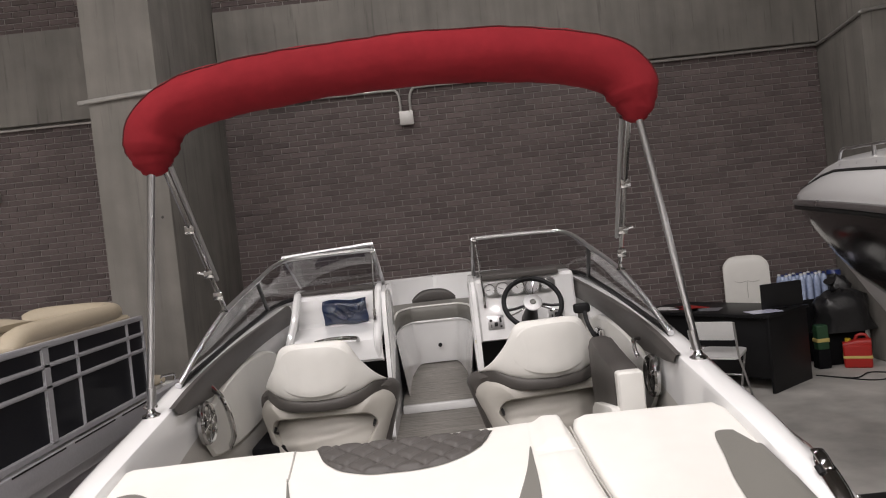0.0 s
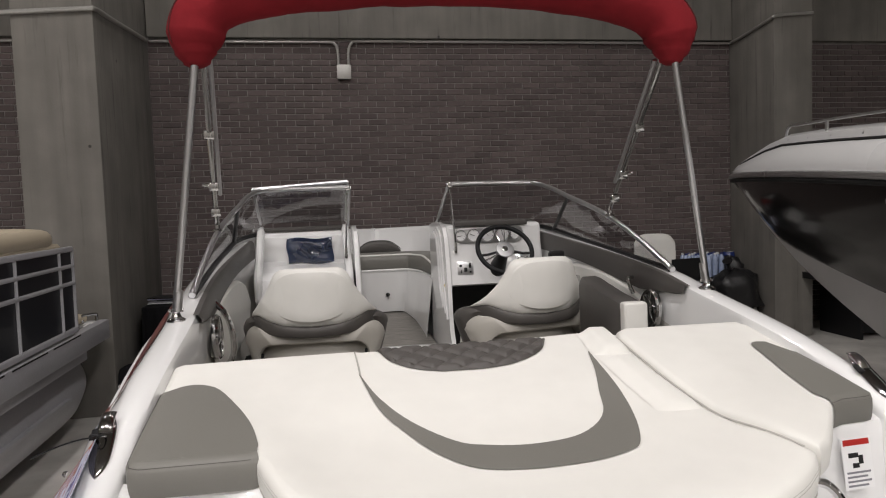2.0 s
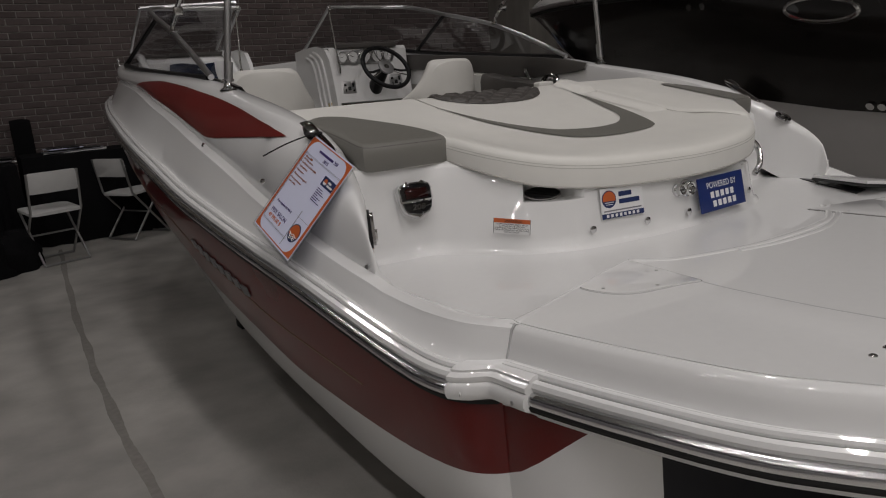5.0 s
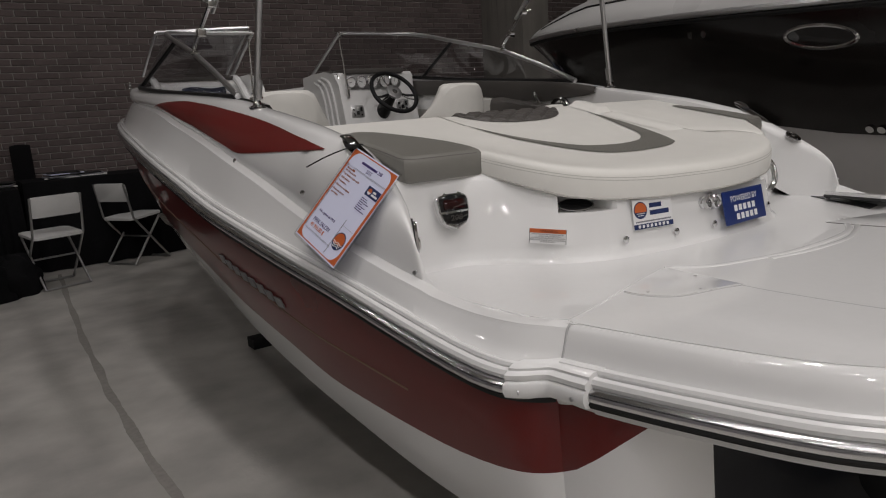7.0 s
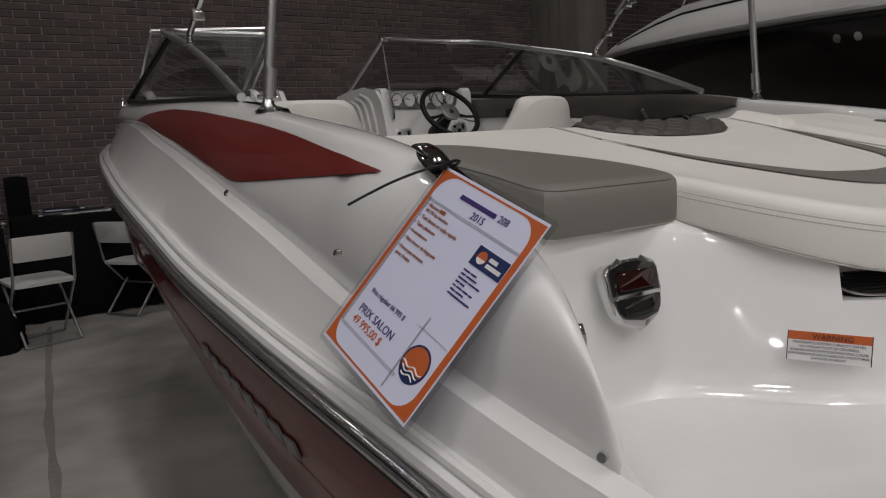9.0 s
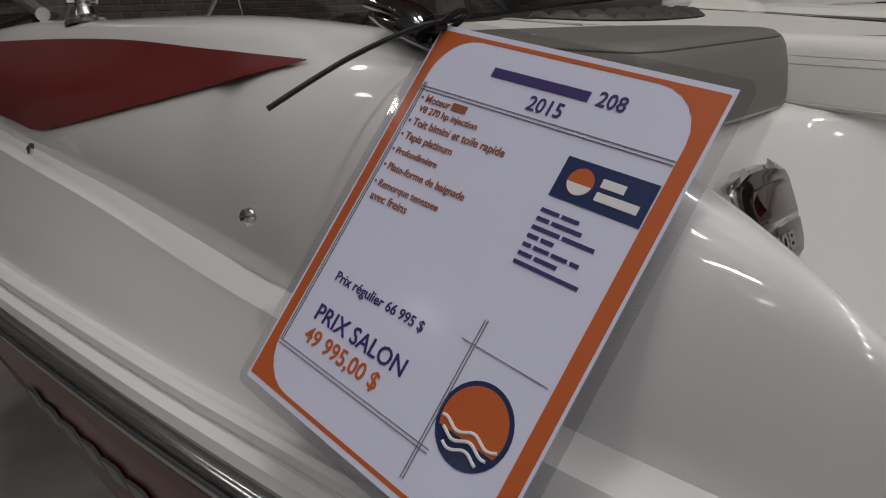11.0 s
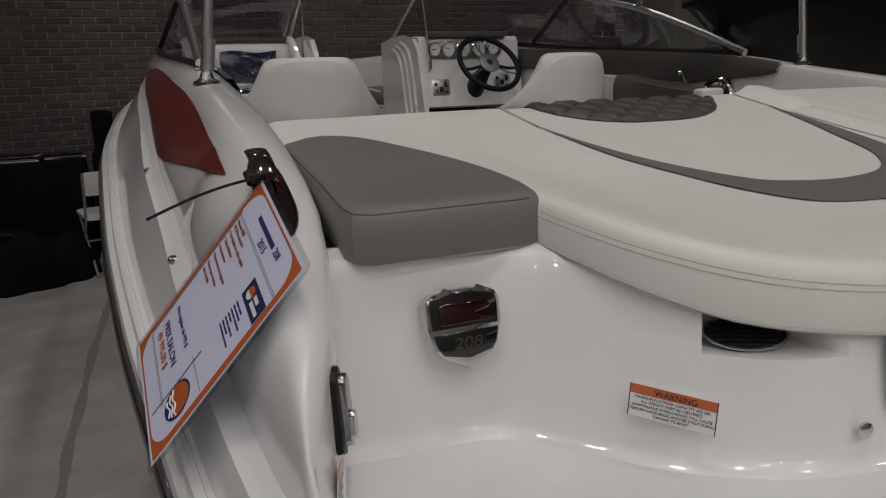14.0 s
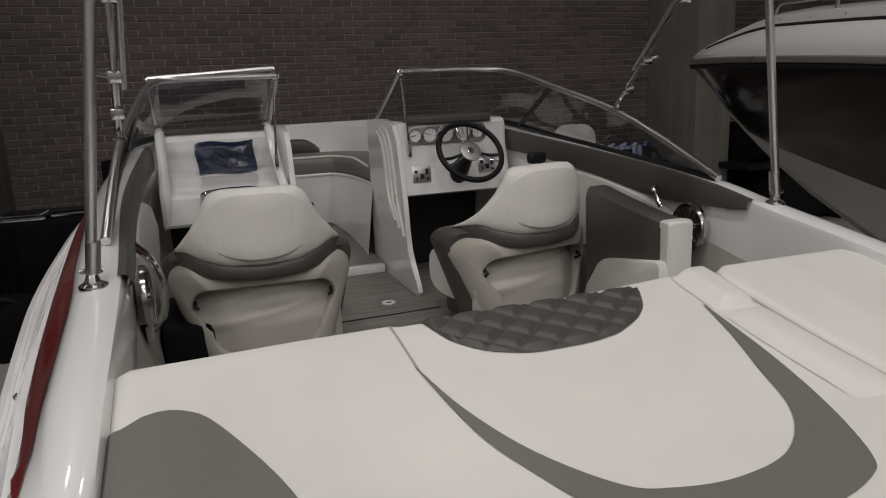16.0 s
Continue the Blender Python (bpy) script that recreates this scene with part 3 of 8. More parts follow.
def hull_section(y, s, piece):
    xr, zr = Xr(y), Zr(y) - 0.03
    xc, zc = Xch(y), Zch(y)
    zb = min(Zb(y), zr - 0.02)

    def at(z):
        f = (zr - z) / max(zr - zc, 1e-3)
        return xr - 0.012 - (xr - 0.012 - xc) * (0.25 * f + 0.75 * f ** 1.7)
    if piece == "red":
        zs = [zr + (zb - zr) * k / 8 for k in range(9)]
        pts = []
        for z in zs:
            pts.append((at(z), z))
    elif piece == "white":
        zs = [zb + (zc - zb) * k / 6 for k in range(7)]
        pts = [(at(z), z) for z in zs]
        pts += [(xc - 0.04, zc - 0.012), (xc * 0.5, 0.5 * (zc + Zk(y))), (0, Zk(y))]
    return [(s * max(x, 0), y, z) for x, z in pts]


HY = [y for y in YS] + [6.4, 6.42]


def stern_rows(s, piece):
    """The rounded quarter of the hull behind its last straight section; the red sweeps up round it."""
    out = []
    for y, dx in ((0.66, 0.26), (0.665, 0.18), (0.685, 0.1), (0.72, 0.045), (0.77, 0.015), (0.82, 0.003)):
        f = ((0.86 - y) / 0.2) ** 1.3 if y > 0.67 else 1.0 - (0.0 if y < 0.662 else 0.02)
        f = min(f, 0.97)
        xr, zr, xc, zc = Xr(0.86), Zr(0.86) - 0.03, Xch(0.86), Zch(0.86)
        zb = Zb(0.86) + (zr - 0.01 - Zb(0.86)) * f
        zs = [zr + (zb - zr) * k / 8 for k in range(9)] if piece == "red" else [zb + (zc - zb) * k / 6 for k in range(7)]
        row = []
        for z in zs:
            g = (zr - z) / (zr - zc)
            row.append((xr - 0.012 - (xr - 0.012 - xc) * (0.25 * g + 0.75 * g ** 1.7), z))
        if piece == "white":
            row += [(xc - 0.04, zc - 0.012), (xc * 0.5, 0.5 * (zc + Zk(0.86))), (0, Zk(0.86))]
        out.append([(s * max(x - dx, 0), y, z) for x, z in row])
    return out


for s in (-1, 1):
    part("hull_side", sheet(stern_rows(s, "red") + [hull_section(y, s, "red") for y in HY]), HULLRED, BOAT, "glossy dark red hull side")
    part("hull_bottom", sheet(stern_rows(s, "white") + [hull_section(y, s, "white") for y in HY]), GEL, BOAT, "white hull bottom")
# dark pinstripes in the red side
for s in (-1, 1):
    for f0, rr in ((0.55, 0.003),):
        pts = []
        for y in [1.3 + 0.1 * k for k in range(34)]:
            sec = hull_section(y, s, "red")
            a, b = sec[0], sec[-1]
            i = f0 * 8
            p, q = Vector(sec[int(i)]), Vector(sec[min(8, int(i) + 1)])
            v = p.lerp(q, i - int(i))
            pts.append((v.x + s * 0.0015, v.y, v.z))
        part("pinstripe", tube(pts, rr, 6, flat=0.3, up=(s, 0, 0.2)), TANSTRIPE, BOAT, "thin tan pinstripe")
# transom plate, coloured black for the shade below the platform
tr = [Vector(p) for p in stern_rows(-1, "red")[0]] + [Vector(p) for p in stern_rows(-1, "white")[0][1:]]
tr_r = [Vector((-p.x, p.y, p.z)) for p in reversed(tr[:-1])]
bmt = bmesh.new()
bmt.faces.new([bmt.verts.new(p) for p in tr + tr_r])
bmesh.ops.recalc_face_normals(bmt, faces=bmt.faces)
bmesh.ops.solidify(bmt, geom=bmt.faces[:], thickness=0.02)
part("transom", bmt, PONTBLACK, BOAT, "transom coloured black for the shade under the swim platform")

# rub rail: black rubber with chrome insert
PLAT = [(1.012, 0.857), (1.006, 0.82), (0.998, 0.78), (0.975, 0.68), (0.945, 0.567), (0.892, 0.4), (0.832, 0.285), (0.71, 0.13), (0.5, 0.01), (0.25, -0.05), (0.0, -0.065)]
for s in (-1, 1):
    pts = [(s * (Xr(y) - 0.002), y, Zr(y) - 0.018) for y in YS + [6.4]]
    part("rub_rail", tube([(x, y, z - 0.008) for x, y, z in pts], 0.015, 8, up=(0, 0, 1)), RUBBER, BOAT, "black rubber rub rail")
    pts = [(s * (Xr(y) + 0.007), y, Zr(y) - 0.009) for y in YS]
    part("rub_rail_insert", tube(pts, 0.0155, 12, up=(0, 0, 1)), RAILCHROME, BOAT, "polished stainless rail insert")
    pts = [(s * (Xr(y) - 0.002), y, Zr(y) + 0.02) for y in YS]
    part("rub_rail_bead", tube(pts, 0.013, 8, up=(0, 0, 1)), GEL, BOAT, "white bead above the rail")
    part("rub_rail_bead", tube([(s * (Xr(y) - 0.014), y, Zr(y) + 0.036) for y in YS], 0.009, 8, up=(0, 0, 1)), GEL, BOAT)

# swim platform
plat_s = smooth_path([(x, y, 0) for x, y in PLAT], 4)
plat_full = [(1.012, 1.6)] + [(p.x, p.y) for p in plat_s] + [(-p.x, p.y) for p in reversed(plat_s[:-1])] + [(-1.012, 1.6)]
rows = []
for d, z in ((0.10, 0.6), (0.012, 0.625), (0.0, 0.66), (0.0, 0.685), (0.012, 0.70), (0.018, 0.715), (0.03, 0.722), (0.038, 0.755), (0.048, 0.78), (0.053, 0.787), (0.061, 0.7925), (0.085, 0.7942)):
    ins = inset(plat_full[::-1], d)
    rows.append([(p.x, min(p.y, 0.8605), z) for p in ins])
bmp, vs = grid(rows, False, True)
bmp.faces.new(vs[-1])
bmp.faces.new(vs[0][::-1])
part("swim_platform", bmp, GEL, BOAT, "glossy white moulded swim platform", 28)
part("rub_rail", tube([(p.x * 1.004, p.y - 0.004, 0.66) for p in plat_s[2:]] + [(-p.x * 1.004, p.y - 0.004, 0.66) for p in reversed(plat_s[2:-1])], 0.018, 8, flat=0.75, up=(0, 0, 1)), RUBBER, BOAT)
part("rub_rail_insert", tube([(p.x * 1.006, p.y - 0.008, 0.675) for p in plat_s[3:]] + [(-p.x * 1.006, p.y - 0.008, 0.675) for p in reversed(plat_s[3:-1])], 0.0175, 12, up=(0, 0, 1)), RAILCHROME, BOAT)
part("rub_rail_bead", tube([(p.x * 1.002, p.y, 0.702) for p in plat_s[2:]] + [(-p.x * 1.002, p.y, 0.702) for p in reversed(plat_s[2:-1])], 0.013, 8, up=(0, 0, 1)), GEL, BOAT)
part("rub_rail_bead", tube([(p.x * 0.99, p.y + 0.01, 0.719) for p in plat_s[2:]] + [(-p.x * 0.99, p.y + 0.01, 0.719) for p in reversed(plat_s[2:-1])], 0.009, 8, up=(0, 0, 1)), GEL, BOAT)
for s in (-1, 1):
    secs = []
    for yy, xx, gr in ((0.914, 1.086, 0.2), (0.912, 1.09, 1.0), (0.895, 1.079, 1.0), (0.878, 1.06, 1.0), (0.865, 1.04, 1.0), (0.855, 1.026, 1.0), (0.845, 1.021, 1.0), (0.82, 1.018, 1.0), (0.79, 1.014, 1.0), (0.757, 1.009, 1.0), (0.755, 1.0, 0.2)):
        secs.append([(s * (xx - 0.056 + (o + 0.05) * (0.75 + 0.25 * gr)), yy, 0.675 + 0.8 * dz * (0.85 + 0.15 * gr)) for o, dz in ((-0.05, -0.034), (0.01, -0.033), (0.021, -0.026), (0.027, -0.01), (0.026, 0.008), (0.021, 0.017), (0.017, 0.019), (0.021, 0.024), (0.021, 0.036), (0.012, 0.043), (0.008, 0.045), (0.008, 0.052), (-0.004, 0.06), (-0.05, 0.062))])
    bj, vj = grid(secs, False, True)
    bj.faces.new(vj[0])
    bj.faces.new(vj[-1])
    rb = part("rail_joint", bj, GEL, BOAT, "white plastic rail joint cover")
    for yy, xx, tilt in ((0.884, 1.0895, 0.85), (0.784, 1.0345, 0.1)):
        part("screw", lathe([(0.005, 0), (0.005, 0.002), (0.003, 0.003), (0, 0.003)], 10, frame_at((s * (xx + 0.0005), yy, 0.668), (s * tilt, s, 0), (0, 0, 1))), STEEL, rb)
    part("corner_joint", tube([(s * 0.956, 0.861, 0.7955), (s * 0.966, 0.8605, 0.785), (s * 0.975, 0.8605, 0.75), (s * 0.986, 0.8605, 0.714)], 0.0026, 6), SEAMGREY, BOAT, "thin grey joint at the platform corner")

# aft deck floor between fairings, reaching the stern face
aft = [(-0.94, 0.835), (0.94, 0.835), (0.975, 0.9), (1.012, 0.98), (1.02, 1.05), (1.052, 1.27), (1.035, 1.36), (1.01, 1.45), (0.975, 1.62), (-0.975, 1.62), (-1.01, 1.45), (-1.035, 1.36), (-1.052, 1.27), (-1.02, 1.05), (-1.012, 0.98), (-0.975, 0.9)]
part("aft_deck", plate(aft, 0.018, Matrix.Translation((0, 0, 0.7758))), NONSKID, BOAT, "white fine-textured aft deck floor")
# the platform's tread, a little above the aft deck, its fore edge running in from the corners
fore = resample_xy([(-0.925, 0.868), (-0.82, 0.905), (-0.69, 0.944), (-0.568, 0.983), (-0.435, 1.02)])
rim_o = [(p.x, p.y) for p in inset(plat_full[::-1], 0.066) if p.y < 0.86]
rim_o = sorted([p for p in rim_o if p[0] < 0], key=lambda q: -q[1]) + sorted([p for p in rim_o if p[0] >= 0], key=lambda q: q[1])
part("platform_tread", plate(rim_o + [(-x, y) for x, y in fore] + [(x, y) for x, y in reversed(fore)], 0.0045, Matrix.Translation((0, 0, 0.7908))), NONSKID, BOAT, "white fine-textured platform tread")
# the soft ridge round the centre of the platform, the seams and the access hatch
for ridge, wide in (([(-0.43, 1.02), (-0.341, 0.945), (-0.23, 0.908), (-0.074, 0.876), (0.06, 0.87), (0.2, 0.876), (0.327, 0.897), (0.43, 0.945), (0.52, 1.014)], 0.011),
                    ([(-0.16, 0.872), (-0.025, 0.845), (0.121, 0.839), (0.22, 0.846), (0.318, 0.872), (0.44, 0.92), (0.545, 1.0)], 0.01)):
    part("deck_ridge", tube(smooth_path([(x, y, 0.7945) for x, y in ridge], 6), wide, 10, flat=0.45, up=(0, 0, 1)), GEL, BOAT)
for s in (-1, 1):
    part("deck_corner", box(min(s * 0.8, s * 0.925), max(s * 0.8, s * 0.925), 0.845, 0.92, 0.77, 0.7935, 0.004), GEL, BOAT)
    pl = smooth_path([(s * 0.948, 0.872, 0.793), (s * 0.82, 0.905, 0.792), (s * 0.7, 0.942, 0.792), (s * 0.568, 0.984, 0.792), (s * 0.44, 1.022, 0.791)], 6)
    part("deck_ridge", tube(pl, 0.012, 8, flat=0.35, up=(0, 0, 1)), GEL, BOAT)
    pl = smooth_path([(s * 0.456, 0.79, 0.7945), (s * 0.46, 0.76, 0.7945), (s * 0.462, 0.675, 0.7945), (s * 0.45, 0.5, 0.7945), (s * 0.428, 0.35, 0.7945), (s * 0.42, 0.2, 0.7945)], 6)
    part("deck_seam", tube([(p.x, p.y, p.z + 0.001) for p in pl], 0.0022, 6, flat=0.4, up=(0, 0, 1)), SEAMGREY, BOAT, "thin grey joint in the platform")
for s in (-1, 1):
    low = resample_xy([(-0.46, 0.772), (-0.505, 0.788), (-0.575, 0.803), (-0.63, 0.817), (-0.671, 0.852), (-0.69, 0.9), (-0.692, 0.938)], 4)
    cut = [(-0.436, 1.015), (-0.447, 0.888), (-0.459, 0.775)]
    outline = [(-s * x, y) for x, y in cut + [(p[0], p[1]) for p in low] + [(-0.668, 0.952), (-0.568, 0.98)]]
    ht = part("deck_hatch", plate(outline[::s], 0.0045, Matrix.Translation((0, 0, 0.7948)), 0.0012), GEL, BOAT, "white access hatch with small screws")
    part("gap", tube([(-s * (x + 0.004), y, 0.7958) for x, y in cut], 0.004, 6, flat=0.4, up=(0, 0, 1)), GAPGREY, ht, "dark gap along the hatch edge")
    part("gap", tube([(-s * p[0], p[1] - 0.002, 0.7956) for p in low], 0.0026, 6, flat=0.4, up=(0, 0, 1)), SEAMGREY, ht)
    for hx, hy in ((-0.464, 0.9), (-0.559, 0.818), (-0.664, 0.89)):
        part("screw", lathe([(0.0045, 0), (0.0045, 0.001), (0, 0.0015)], 8, Matrix.Translation((-s * hx, hy, 0.7992))), STEEL, ht)
for hx, hy in ((-0.575, 0.308), (-0.626, 0.307), (-0.608, 0.274)):
    part("deck_stud", lathe([(0.0075, 0), (0.0075, 0.002), (0.005, 0.004), (0, 0.005)], 14, Matrix.Translation((hx, hy, 0.7952))), CHROME, BOAT, "chrome deck stud")
# starboard ladder locker, lid half open; a flat black plate paints its dark inside
part("ladder_well", plate([(0.782, 1.035), (0.87, 1.045), (1.0, 1.26), (0.985, 1.36)], 0.003, Matrix.Translation((0, 0, 0.7945))), BLACK, BOAT, "flat black plate standing in for the dark inside of the ladder locker")
LIDM = Matrix(((1, 0, 0, 0), (0, 1, 0, 0), (-0.13, 0, 1, 0.933), (0, 0, 0, 1)))
LIDO = [(0.75, 0.985), (0.965, 0.94), (1.01, 0.98), (1.015, 1.2), (0.93, 1.27), (0.9, 1.26)]
lid = part("ladder_lid", plate(LIDO, 0.016, LIDM, 0.004), GEL, BOAT, "white ladder locker lid standing slightly open")
part("edge_trim", tube([LIDM @ Vector((x, y, -0.002)) for x, y in ((0.9, 1.26), (0.75, 0.985), (0.965, 0.94))], 0.006, 6), BLACK, lid, "black rubber edge")
part("hinge_pin", tube([(0.905, 1.255, 0.8), (0.915, 1.245, 0.815)], 0.008, 8), CHROME, lid)

# stern face under the sun pad
FACE = [(-1.03, 1.545), (-0.97, 1.537), (-0.88, 1.525), (-0.77, 1.515), (-0.70, 1.475), (-0.63, 1.39), (-0.55, 1.3), (-0.42, 1.225), (-0.2, 1.185), (0.0, 1.175)]
face_p = smooth_path([(x, y, 0) for x, y in FACE], 5)
face_all = [(p.x, p.y) for p in face_p] + [(-p.x, p.y) for p in reversed(face_p[:-1])]


AFT = curve([0, 0.2, 0.35, 0.5, 0.58, 0.62, 0.65, 1.0], [1.166, 1.178, 1.21, 1.29, 1.4, 1.47, 1.527, 1.535])


def pad_rise(x, y):
    """The rim of the pad along its aft edge, and most at the corners, stands a little higher than its middle."""
    u = min(1.0, max(0.0, (abs(x) - 0.45) / 0.2))
    u = u * u * (3 - 2 * u)
    v = min(1.0, max(0.0, (y - AFT(abs(x))) / (0.26 + 0.3 * u)))
    return (0.86 + 0.14 * u) * (1 - v * v * (3 - 2 * v))


def pad_z(x, y):
    return 1.236 - 0.235 * (2.12 - y) + 0.032 * pad_rise(x, y)


def pad_thick(x, y):
    return 1.0 - 0.2 * pad_rise(x, y) * min(1.0, max(0.1, (abs(x) - 0.5) / 0.15))


FS = [0.0]
for p, q in zip(face_all, face_all[1:]):
    FS.append(FS[-1] + (Vector(q) - Vector(p)).length)
FMID = FS[-1] / 2
POCKET_OUT = FMID - min(((Vector(p) - Vector((-0.55, 1.3))).length, v) for p, v in zip(face_all, FS))[1]
POCKET_IN, POCKET_Z = POCKET_OUT - 0.19, 0.936


def face_at(v):
    """Point and inward normal of the stern face at arc length v from its middle."""
    v = min(max(v + FMID, 0.0), FS[-1])
    i = max(k for k in range(len(FS) - 1) if FS[k] <= v or k == 0)
    p = Vector(face_all[i]).lerp(Vector(face_all[i + 1]), (v - FS[i]) / (FS[i + 1] - FS[i]))
    a_, b_ = Vector(face_all[max(i - 1, 0)]), Vector(face_all[min(i + 2, len(face_all) - 1)])
    t_ = (b_ - a_).normalized()
    return p, Vector((-t_.y, t_.x)), t_


def pocket_push(v):
    v = abs(v)
    if v <= POCKET_IN or v >= POCKET_OUT:
        return 0.0
    f = min(1.0, (POCKET_OUT - v) / 0.008, (v - POCKET_IN) / 0.045)
    return 0.075 * f * f * (3 - 2 * f)


VS = sorted([-FMID + FS[-1] * k / 110 for k in range(111)] + [sg * (e + d) for sg in (-1, 1) for e, ds in ((POCKET_OUT, (-0.0085, -0.006, -0.004, -0.002, 0.0)), (POCKET_IN, (0.0, 0.008, 0.018, 0.028, 0.038, 0.046))) for d in ds])
FACE_ROWS = ((0.79, None, -0.035, 0), (0.796, None, -0.018, 0), (0.81, None, -0.006, 0), (0.84, None, 0.0, 0), (0.87, None, 0.0, 0), (0.9, None, 0.0, 0), (0.925, None, 0.0, 0), (POCKET_Z - 0.005, None, 0.0, 0), (POCKET_Z, None, 0.0, 0), (POCKET_Z + 0.001, None, 0.0, 1),
             (None, 0.25, 0.0, 1), (None, 0.6, 0.0, 1), (None, 0.9, 0.0, 1), (None, 1.0, 0.004, 1), (None, 1.1, 0.03, 1))
rows = []
for z0, f, dd, pushed in FACE_ROWS:
    row = []
    for v in VS:
        p, nn, _ = face_at(v)
        top = pad_z(p.x, p.y) - 0.084 * pad_thick(p.x, p.y)
        z = z0 if f is None else POCKET_Z + 0.001 + (top - POCKET_Z) * f
        rise = min(1.0, max(0.0, (z - 0.84) / (top - 0.84)))
        fold = max(0.0, 1 - ((abs(p.x) - 0.63) / 0.16) ** 2) ** 1.5
        w = p + nn * (dd + (0.022 + 0.04 * fold) * rise + pushed * pocket_push(v))
        row.append((w.x, w.y, z))
    rows.append(row)
part("stern_face", sheet(rows), GEL, BOAT, "glossy curved white stern moulding with two vent pockets", 40)
top_o = [(x, y + 0.13) for x, y in face_all] + [(0.92, 2.1), (-0.92, 2.1)]
bmx = bmesh.new()
bmx.faces.new([bmx.verts.new((x, y, 1.236 - 0.235 * (2.12 - y) - 0.09)) for x, y in top_o])
part("engine_cover", bmx, GEL, BOAT)
part("engine_box_front", box(-0.92, 0.92, 2.06, 2.1, SOLE_Z, 1.14, 0.005), VINYLBEIGE, BOAT)

# cockpit floor and liner
sole_o = [(x, y) for y in (2.1, 2.6, 3.2, 3.8, 4.3, 4.7) for x in (-(Xi(y) + 0.03),)]
sole_out = sole_o + [(-0.3, 4.75), (0.3, 4.75)] + [(-x, y) for x, y in reversed(sole_o)]
part("cockpit_floor", plate(sole_out, 0.02, Matrix.Translation((0, 0, SOLE_Z - 0.02))), SOLE, BOAT, "grey woven wood-look cockpit flooring")
part("floor_seam", box(-0.3, 0.3, 3.74, 3.755, SOLE_Z + 0.0005, SOLE_Z + 0.0017), RUBBER, BOAT)
dc = part("drain_cover", lathe([(0.034, 0), (0.034, 0.005), (0.03, 0.007), (0.018, 0.007), (0.016, 0.003), (0, 0.003)], 24, Matrix.Translation((0.098, 3.926, SOLE_Z))), WHITEPLASTIC, BOAT, "white round floor drain")
part("drain_centre", lathe([(0.013, 0.002), (0.013, 0.0045), (0, 0.0045)], 14, Matrix.Translation((0.098, 3.926, SOLE_Z))), RUBBER, dc)
LY = [2.1 + 0.1 * k for k in range(27)]
for s in (-1, 1):
    rows = []
    for y in LY:
        xi, zg = Xi(y), Zg(y)
        rows.append([(s * (xi - 0.004), y, zg - 0.2), (s * (xi - 0.012), y, zg - 0.3), (s * (xi - 0.03), y, 0.92), (s * (xi - 0.06), y, SOLE_Z)])
    part("side_liner", sheet(rows), VINYLBEIGE, BOAT, "light grey padded cockpit side")
    # dark grey coaming trim, pointed aft
    rows = []
    for k in range(24):
        y = 2.5 + (4.45 - 2.5) * k / 23
        xi, zg = Xi(y), Zg(y)
        h = 0.084 * min(1.0, (k / 5.0) ** 0.7) + 0.003 - 0.016 * max(0.0, math.sin(math.pi * (k - 8) / 15))
        rows.append([(s * (xi + 0.012), y, zg + 0.004), (s * (xi - 0.006), y, zg + 0.002), (s * (xi - 0.016), y, zg - 0.015), (s * (xi - 0.02), y, zg - 0.02 - h * 0.5), (s * (xi - 0.018), y, zg - 0.02 - h), (s * (xi - 0.006), y, zg - 0.024 - h)])
    part("coaming_trim", sheet(rows), VINYLDARK, BOAT, "dark grey upholstered coaming trim")
    # cream side pad
    rows = []
    for k in range(18):
        y = 2.75 + 1.35 * k / 17
        xi, zg = Xi(y), Zg(y)
        e = math.sin(math.pi * k / 17) ** 0.35
        zt, zb_ = zg - 0.098, 0.97
        zm = 0.5 * (zt + zb_)
        hh = (zt - zb_) * 0.5 * max(e, 0.03)
        rows.append([(s * (xi - 0.006), y, zm + hh), (s * (xi - 0.024), y, zm + hh * 0.9), (s * (xi - 0.034), y, zm), (s * (xi - 0.036), y, zm - hh * 0.9), (s * (xi - 0.02), y, zm - hh)])
    part("side_pad", sheet(rows), VINYL, BOAT, "cream vinyl cockpit side pad")

# red side panels: a leaf between the ridge and the gunwale
def at_height(sec, z):
    for p, q in zip(sec[8:23], sec[9:24]):
        if q[2] >= z:
            f = min(1.0, max(0.0, (z - p[2]) / max(q[2] - p[2], 1e-5)))
            return Vector(p).lerp(Vector(q), f)
    return Vector(sec[22])


